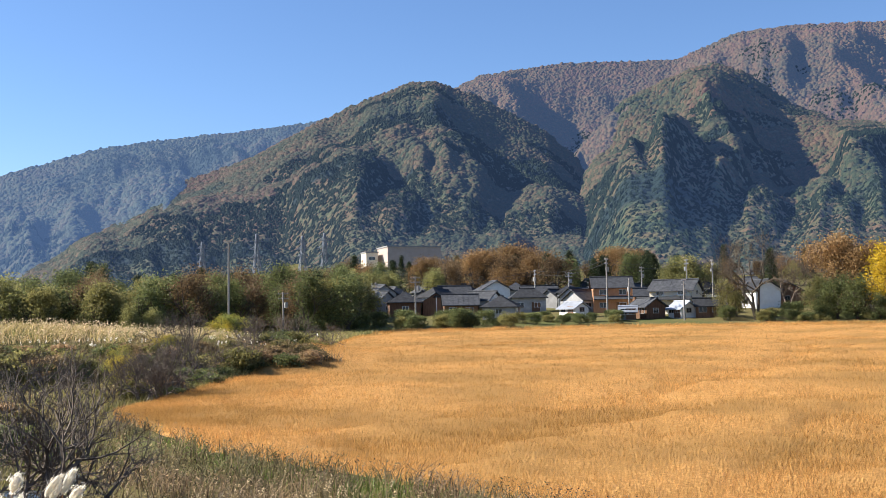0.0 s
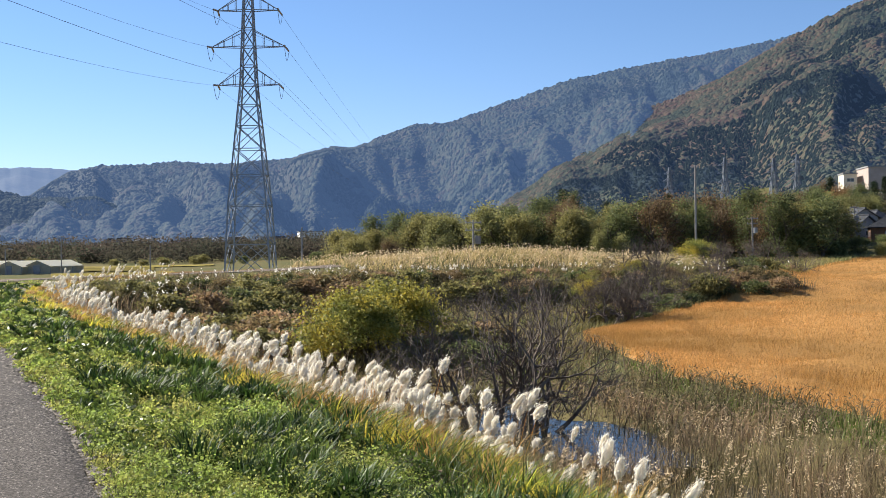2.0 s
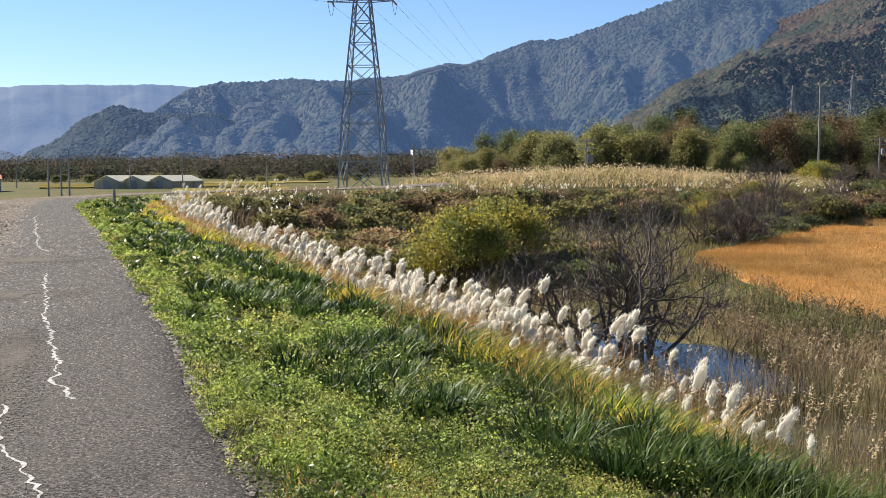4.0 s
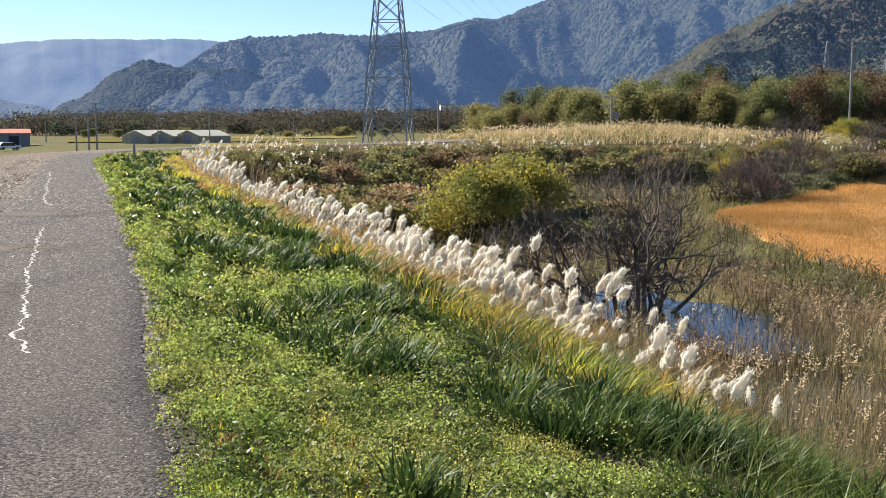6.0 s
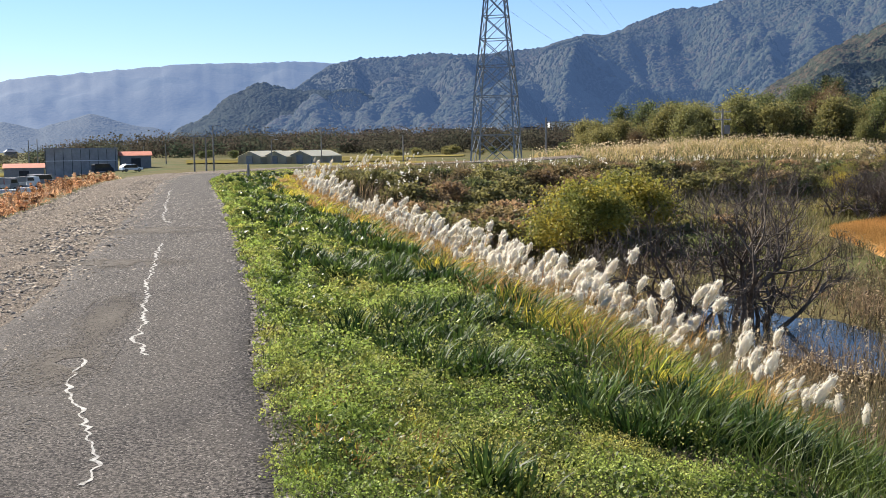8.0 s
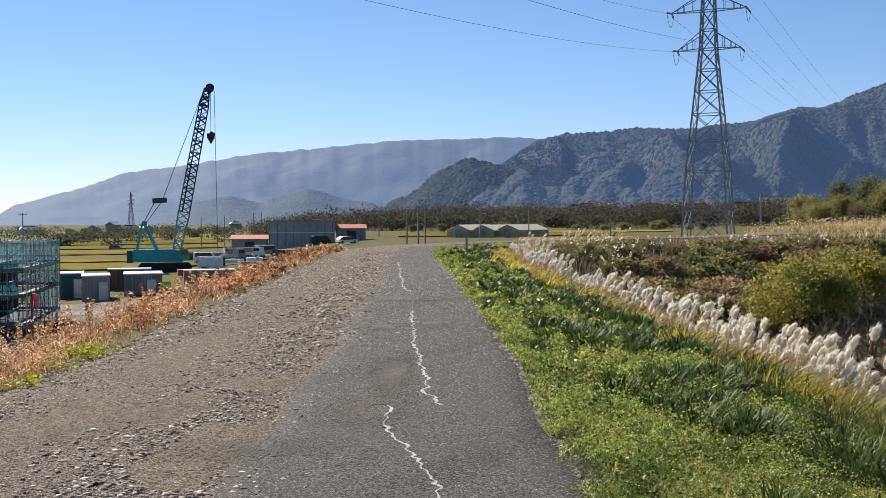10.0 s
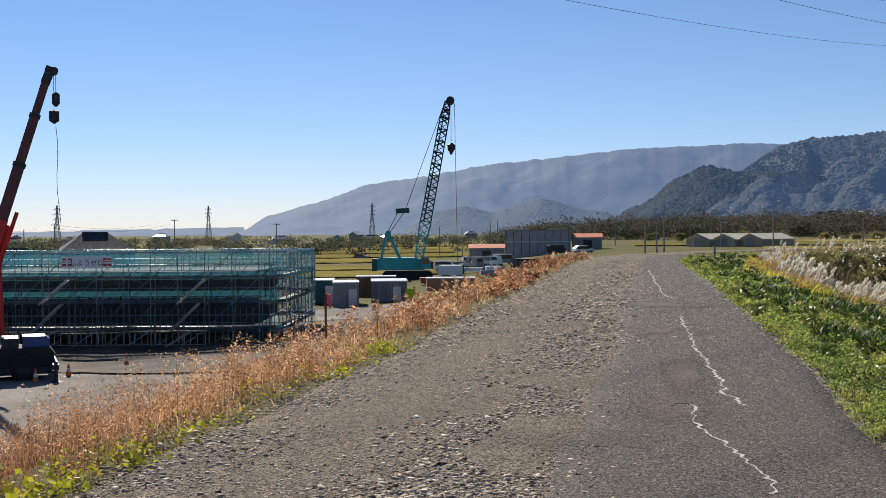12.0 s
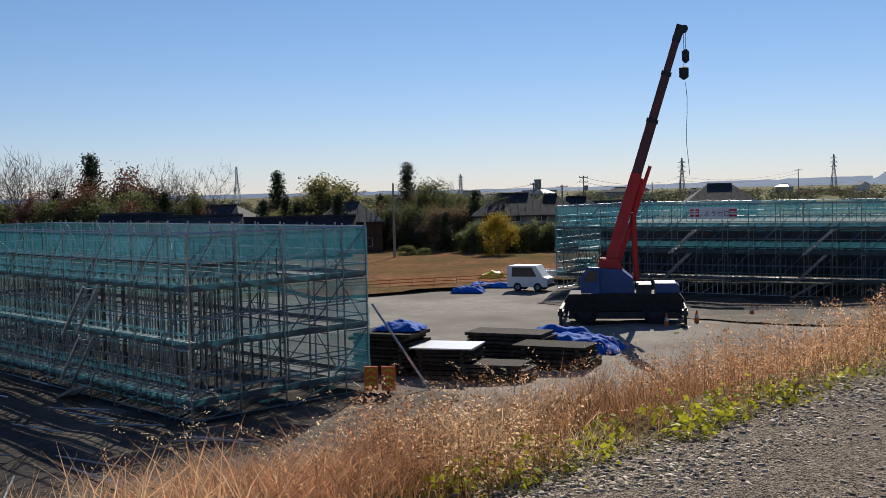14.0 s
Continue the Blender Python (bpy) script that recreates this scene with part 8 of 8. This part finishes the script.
for yy in (-0.6, 0.6):
    pm.tube(SP + Vector((0.5, yy, 0.3)), T0 + Vector((-0.4, yy * 0.6, 0)), 0.05, 0.05, 4)
    pm.tube(SP + Vector((-0.6, yy, 0)), G0 + Vector((0, yy, 0.3)), 0.05, 0.05, 4)
    pm.tube(SP + Vector((0.4, yy, 0)), G0 + Vector((0.4, yy, 0.3)), 0.05, 0.05, 4)
part("pendant_lines", pm, M_WIRE, cc)
for dx, z1, hk in ((0.5, 21.0, True), (1.05, 2.0, False)):
    p = T0 + Vector((dx, 0, -0.3))
    rope = part("hoist_rope", Mesh().tube(p, (p.x + (0 if hk else 0.3), p.y, z1), 0.05, 0.05, 4), M_WIRE, cc)
    if hk:
        part("hook_block", Mesh().lathe([(0.1, z1 - 1.8), (0.25, z1 - 1.5), (0.55, z1 - 1.0), (0.6, z1 - 0.3), (0.2, z1)], 10, (p.x, p.y)), M_DARK, rope)


# ---- vehicles and stores on the site ----
def vehicle(name, label, x, y, turn, colour, kind="car", L=4.2, z=None):
    z = h1(x, y) + 0.04 if z is None else z
    t = thing(name, label, "van" if kind == "van" else "truck" if kind == "truck" else "car", pose(x, y, z, 0, 0, turn))
    h = {"car": 1.45, "van": 1.9, "truck": 2.0}[kind]
    w = 0.82
    if kind == "van":
        prof = [(-L / 2, 0.35), (L / 2, 0.35), (L / 2, 0.95), (L / 2 - 0.35, 1.1), (L / 2 - 0.9, h), (-L / 2 + 0.1, h), (-L / 2, h - 0.25)]
    elif kind == "car":
        prof = [(-L / 2, 0.35), (L / 2, 0.35), (L / 2, 0.75), (L / 2 - 0.9, 0.9), (L / 2 - 1.6, h), (-L / 2 + 0.8, h), (-L / 2 + 0.1, 0.95)]
    else:
        prof = [(L / 2 - 1.5, 0.4), (L / 2, 0.4), (L / 2, 1.1), (L / 2 - 0.25, h), (L / 2 - 1.5, h)]
    part("body", Mesh().prism(prof, -w, w), colour, t)
    top = h - 0.12
    for sy in (-1, 1):
        y0, y1 = sorted((sy * w, sy * (w + 0.01)))
        a = L / 2 - 1.4 if kind == "truck" else -L / 2 + 0.35
        b = L / 2 - 0.3 if kind == "truck" else L / 2 - 1.15
        sill = top - (0.68 if kind == "van" else 0.55)
        part("side_window", Mesh().prism([(a, sill), (b + (0.32 if kind == "van" else 0.1), sill), (b - 0.02, top), (a + 0.05, top)], y0, y1), M_GLASS, t)
        for xx in (-L / 2 + 0.8, L / 2 - 0.75):
            tyre(t, xx, sy * (w - 0.08), 0.33, 0.33, 0.2)
    part("windscreen", Mesh().beam((L / 2 - 0.62, 0, 1.25), (L / 2 - 0.88, 0, h - 0.12), 0.1), M_GLASS, t)
    part("bumper", Mesh().box(L / 2 - 0.02, L / 2 + 0.08, -w, w, 0.32, 0.55), M_DARK, t)
    for sy in (-0.6, 0.6):
        part("headlight", Mesh().box(L / 2, L / 2 + 0.04, sy - 0.13, sy + 0.13, 0.66, 0.82), M_FRAME, t)
    if kind == "truck":
        part("bed", Mesh().box(-L / 2, L / 2 - 1.6, -w, w, 0.6, 0.75).box(-L / 2, L / 2 - 1.6, -w, -w + 0.05, 0.75, 1.1).box(-L / 2, L / 2 - 1.6, w - 0.05, w, 0.75, 1.1).box(-L / 2, -L / 2 + 0.05, -w + 0.05, w - 0.05, 0.75, 1.1), M_FRAME, t)
    return t


vehicle("van", "white minivan parked at the edge of the gravel yard", -51.9, 59.4, 22, M_WHITE, "van", 3.1)
vehicle("truck", "teal truck parked behind the white van", -54.2, 66.4, 30, M_TEAL, "truck", 4.8)
random.seed(21)
for k, (az, r) in enumerate(((-12.6, 190), (-12.0, 196), (-11.2, 188), (-10.6, 205), (-10.2, 192), (-13.0, 205), (-9.4, 196), (-5.2, 218), (-11.8, 215), (-6.6, 240), (-17.0, 300))):
    x, y = at(az, r)
    vehicle(*random.choice((("car", "white car parked on the works lot"), ("car", "dark car parked on the works lot"))), x, y, random.uniform(-20, 60), (M_WHITE, M_DARK, M_WALL_GREY, M_WHITE)[k % 4], random.choice(["car", "van", "truck"]), 4.2)


def container(label, x, y, turn, w, d, h, material, door=True):
    t = thing("site_container", label, "container", pose(x, y, SZ + 0.05, 0, 0, turn), group="site containers")
    part("body", Mesh().box(-w / 2, w / 2, -d / 2, d / 2, 0.1, h), material, t)
    part("roof", Mesh().box(-w / 2 - 0.05, w / 2 + 0.05, -d / 2 - 0.05, d / 2 + 0.05, h + 0.003, h + 0.1), M_WHITE, t)
    for k in range(int(w / 0.3)):
        x0 = -w / 2 + 0.15 + 0.3 * k
        part("rib", Mesh().box(x0, x0 + 0.08, -d / 2 - 0.04, -d / 2 - 0.002, 0.15, h - 0.05), material, t)
    for xx in (-w / 2 + 0.1, w / 2 - 0.1):
        part("foot", Mesh().box(xx - 0.1, xx + 0.1, -d / 2, d / 2, -0.05, 0.098), M_DARK, t)
    if door:
        dr = part("door", Mesh().box(w * 0.1, w * 0.1 + 0.8, -d / 2 - 0.09, -d / 2 - 0.045, 0.15, 2.0), M_FRAME, t)
        part("handle", Mesh().box(w * 0.1 + 0.68, w * 0.1 + 0.74, -d / 2 - 0.14, -d / 2 - 0.092, 1.0, 1.15), M_DARK, dr)
    return t


container("grey steel site container beside the yard", -33.0, 101.0, 18, 2.5, 5.0, 2.55, M_WALL_GREY)
container("pale grey site office container", -29.8, 105.5, 16, 3.6, 5.5, 2.5, M_WALL_GREY)
container("teal site container behind the grey one", -37.2, 106.5, 18, 2.2, 5.0, 2.5, M_TEALDARK)
container("rust brown steel container", -34.5, 117.0, 15, 4.5, 2.4, 2.4, M_WALL_BROWN, False)
container("reddish steel container near the crawler crane", -26.0, 118.0, 15, 5.5, 2.4, 2.2, M_WALL_BRICK, False)
solid("yellow_board", Mesh().box(-0.5, 0.5, -0.03, 0.03, 0.3, 1.8).box(-0.45, -0.4, -0.03, 0.03, -0.1, 0.3).box(0.4, 0.45, -0.03, 0.03, -0.1, 0.3), mat("lime_board", (0.5, 0.6, 0.03), (0.6, 0.7, 0.05), 1, 0.6), "bright yellow-green safety board", "board", pose(-26.9, 103.0, SZ + 0.05, 0, 0, 14))
bx, by = at(-7.6, 252)
t = thing("works_building", "long grey shuttered works building under construction", "building", pose(bx, by, h1(bx, by), 0, 0, 8))
part("wall", Mesh().box(-7.5, 7.5, -5, 5, -1, 5.6), M_WALL_GREY, t)
for k in range(9):
    part("panel_rib", Mesh().box(-7.4 + 1.8 * k, -7.3 + 1.8 * k, -5.08, -5.002, 0, 5.5), M_DARK, t)
part("rail", Mesh().box(-7.5, 7.5, -5.2, -5.082, 3.0, 3.12), M_WHITE, t)
part("roof", Mesh().box(-7.7, 7.7, -5.2, 5.2, 5.603, 5.8), M_METALROOF, t)
M_REDROOF = mat("orange_red_roof", (0.50, 0.12, 0.06), (0.62, 0.19, 0.10), 1.0, 0.7)
for az, w in ((-10.3, 8.0), (-5.0, 6.5)):
    x, y = at(az, 250)
    t = thing("works_shed", "grey shed with an orange-red sheet roof", "shed", pose(x, y, h1(x, y), 0, 0, 8))
    part("wall", Mesh().box(-w / 2, w / 2, -3, 3, -1, 3.0), M_WALL_GREY, t)
    part("roof", Mesh().prism([(-3.3, 3.0), (3.3, 3.0), (0, 3.9)], -w / 2 - 0.3, w / 2 + 0.3, pose(0, 0, 0.004, 0, 0, 90)), M_REDROOF, t)
    part("door", Mesh().box(-1, 1, -3.06, -3.004, 0, 2.4), M_DARK, t)

random.seed(31)
M_RUST = mat("rust_red_primer", (0.26, 0.06, 0.04), (0.38, 0.10, 0.07), 1.5, 0.8)
for k in range(16):
    x, y = at(random.uniform(-13.4, -8.2), random.uniform(128, 235))
    w, d, h = random.uniform(2.0, 5.5), random.uniform(1.5, 2.6), random.uniform(0.7, 2.0)
    t = thing("material_stack", random.choice(["low stack of steel sections on the works lot", "covered stack of building material on the works lot"]), "stack", pose(x, y, h1(x, y), 0, 0, random.uniform(-10, 40)), group="material stacks")
    part("load", Mesh().box(-w / 2, w / 2, -d / 2, d / 2, 0.16, h), (M_RUST, M_WALL_GREY, M_WHITE, M_DARK)[k % 4], t)
    for xx in (-w * 0.3, w * 0.3):
        part("bearer", Mesh().box(xx - 0.1, xx + 0.1, -d / 2 - 0.1, d / 2 + 0.1, 0, 0.157), M_WALL_BROWN, t)

M_TARP = mat("blue_tarpaulin", (0.006, 0.065, 0.36), (0.02, 0.15, 0.55), 3.0, 0.7, 0.5, 6.0, spec=0.06, dist=0.04)
M_YTARP = mat("yellow_tarpaulin", (0.55, 0.48, 0.03), (0.70, 0.62, 0.05), 3.0, 0.4)
M_TIMBER = mat("stacked_formwork_boards", (0.025, 0.022, 0.02), (0.075, 0.063, 0.053), 4.0, 0.9, objvar=0.4, spec=0.08)


def stack(label, x, y, turn, w, d, layers, th=0.13, steel=False):
    t = thing("board_stack", label, "stack", pose(x, y, SZ + 0.06, 0, 0, turn), group="board stacks")
    rs = random.Random(int(x * 31 + y * 7))
    for k in range(layers):
        z = k * th * 1.35
        part("bearer", Mesh().box(-w * 0.38, -w * 0.34, -d / 2, d / 2, z, z + th * 0.35).box(w * 0.34, w * 0.38, -d / 2, d / 2, z, z + th * 0.35), M_WALL_BROWN, t)
        o = part("board", Mesh().box(-w / 2, w / 2, -d / 2, d / 2, z + th * 0.352, z + th * 1.345), M_TIMBER, t)
        o.matrix_basis = pose(rs.uniform(-0.16, 0.16), rs.uniform(-0.1, 0.1), 0, 0, 0, rs.uniform(-3, 3))
    if steel:
        part("steel_sheet", Mesh().box(-w / 2 - 0.1, w / 2 + 0.1, -d / 2 - 0.1, d / 2 + 0.1, layers * th * 1.35 + 0.01, layers * th * 1.35 + 0.06), M_WHITE, t, "pale steel sheet")
    return t


stack("tall stack of dark formwork boards", -33.6, 28.6, 20, 2.6, 2.0, 10)
stack("stack of boards under a pale steel sheet", -31.0, 29.4, 28, 2.4, 2.0, 7, steel=True)
stack("low stack of long dark boards", -28.9, 29.9, 24, 2.8, 1.6, 4)
stack("long stack of scaffold boards", -32.0, 34.4, 18, 3.6, 1.8, 7)
stack("long stack of weathered boards", -28.6, 33.4, 22, 3.2, 1.8, 6)


def tarp(label, x, y, z, turn, w, d, h, material, seed):
    """A crumpled sheet draped in folds over a heap."""
    u, v = np.meshgrid(np.linspace(-1, 1, 44), np.linspace(-1, 1, 26))
    dome = np.clip(1 - np.maximum(np.abs(u), np.abs(v)) ** 3, 0, 1)
    fold = np.abs(fbm(u * 3.2 + seed, v * 3.2, 4) - 0.5) * 2
    X, Y = u * w / 2 * (1 + 0.1 * (fbm(v * 2 + seed, u, 2) - 0.5)), v * d / 2 * (1 + 0.25 * (fbm(u * 3, v + seed, 3) - 0.5))
    Z = h * dome * (0.45 + 0.9 * fbm(u * 1.5 + seed, v * 1.5, 2)) + 0.35 * h * fold + 0.02
    ob = grid_object("tarpaulin", X, Y, Z, material)
    ob.matrix_basis = pose(x, y, z, 0, 0, turn)
    return tagged(ob, label, "tarpaulin")


tarp("crumpled blue tarpaulin over stacked boards", -30.9, 37.0, SZ + 0.15, 22, 5.0, 2.2, 1.0, M_TARP, 2.0)
tarp("blue tarpaulin lying on board stack", -33.3, 28.9, SZ + 1.82, 25, 2.0, 1.5, 0.35, M_TARP, 5.0)
tarp("blue tarpaulin heap at the yard's edge", -55.0, 55.9, SZ + 0.05, 30, 2.4, 1.6, 0.5, M_TARP, 7.0)
tarp("blue tarpaulin over pipes beside the van", -56.4, 60.0, SZ + 0.05, 30, 4.2, 1.2, 0.4, M_TARP, 9.0)
tarp("yellow tarpaulin over a small heap", -60.6, 64.9, SZ + 0.05, 30, 2.6, 1.6, 0.6, M_YTARP, 11.0)
for x, y in ((-32.5, 47.7), (-32.0, 49.9), (-31.2, 54.5)):
    t = thing("traffic_cone", "orange traffic cone with a white band", "cone", pose(x, y, SZ + 0.05), group="traffic cones")
    part("base", Mesh().box(-0.2, 0.2, -0.2, 0.2, 0, 0.04), M_DARK, t)
    part("cone", Mesh().lathe([(0.15, 0.043), (0.09, 0.4), (0.03, 0.72)], 12), M_ORANGE, t)
    part("band", Mesh().lathe([(0.115, 0.3), (0.085, 0.46)], 12), M_WHITE, t)
t = thing("barrier", "orange warning barrier with yellow chevrons", "barrier", pose(-29.8, 24.6, SZ + 0.06, 0, 0, 40))
for xx in (-0.32, 0.32):
    part("panel", Mesh().box(xx - 0.26, xx + 0.26, -0.03, 0.03, 0.25, 1.15), M_ORANGE, t)
    for k in range(3):
        z = 0.4 + 0.25 * k
        part("chevron", Mesh().prism([(xx - 0.18, z), (xx, z + 0.12), (xx + 0.18, z), (xx + 0.18, z + 0.07), (xx, z + 0.19), (xx - 0.18, z + 0.07)], -0.04, -0.032), M_YTARP, t)
    part("leg", Mesh().box(xx - 0.03, xx + 0.03, -0.25, 0.25, 0, 0.248), M_DARK, t)
part("battery_box", Mesh().box(-0.6, 0.6, -0.35, -0.15, 0, 0.2), M_DARK, t)
solid("raking_shore", Mesh().tube((-30.8, 25.2, -2.6), (-28.6, 26.2, SZ), 0.045, 0.045, 8), M_TUBE, "steel tube propping the scaffold at an angle", "prop")
# low orange site fence along the dry field
for k in range(16):
    s = k / 15
    x, y = -63.5 + 12 * s, 51 + 25 * s
    t = thing("fence_panel", "low orange mesh fence along the yard", "fence", pose(x, y, SZ + 0.08, 0, 0, 64), group="site fence")
    part("post", Mesh().tube((0, 0, 0), (0, 0, 0.8), 0.03, 0.03, 6), M_TUBE, t)
    for z in (0.2, 0.45, 0.7):
        part("rail", Mesh().box(0.03, 1.85, -0.015, 0.015, z, z + 0.07), M_ORANGE, t)
# banner on the far scaffold
turn = math.degrees(math.atan2(65.9 - 60.9, -25.9 + 50.6))
bn = thing("banner", "white safety banner with red and black letters", "banner", Matrix.Translation((-38.75, 63.05, SZ + 5.3)) @ pose(0, 0, 0, 0, 0, turn))
part("cloth", Mesh().box(-1.65, 1.65, -0.02, 0.0, 0, 0.8), M_WHITE, bn)
fc = bpy.data.curves.new("letters", "FONT")
fc.body, fc.size, fc.extrude, fc.align_x = "しようゼロ", 0.46, 0.005, "CENTER"
fc.materials.append(M_DARK)
lt = new("letters", fc)
lt.parent, lt.matrix_basis = bn, pose(0.05, -0.03, 0.2, 90, 0, 0)
for x0 in (-1.6, -1.22, 1.12, 1.42):
    part("letter_bar", Mesh().box(x0, x0 + 0.26, -0.035, -0.022, 0.15, 0.3).box(x0, x0 + 0.26, -0.035, -0.022, 0.4, 0.46).box(x0, x0 + 0.26, -0.035, -0.022, 0.54, 0.66), M_RED, bn)
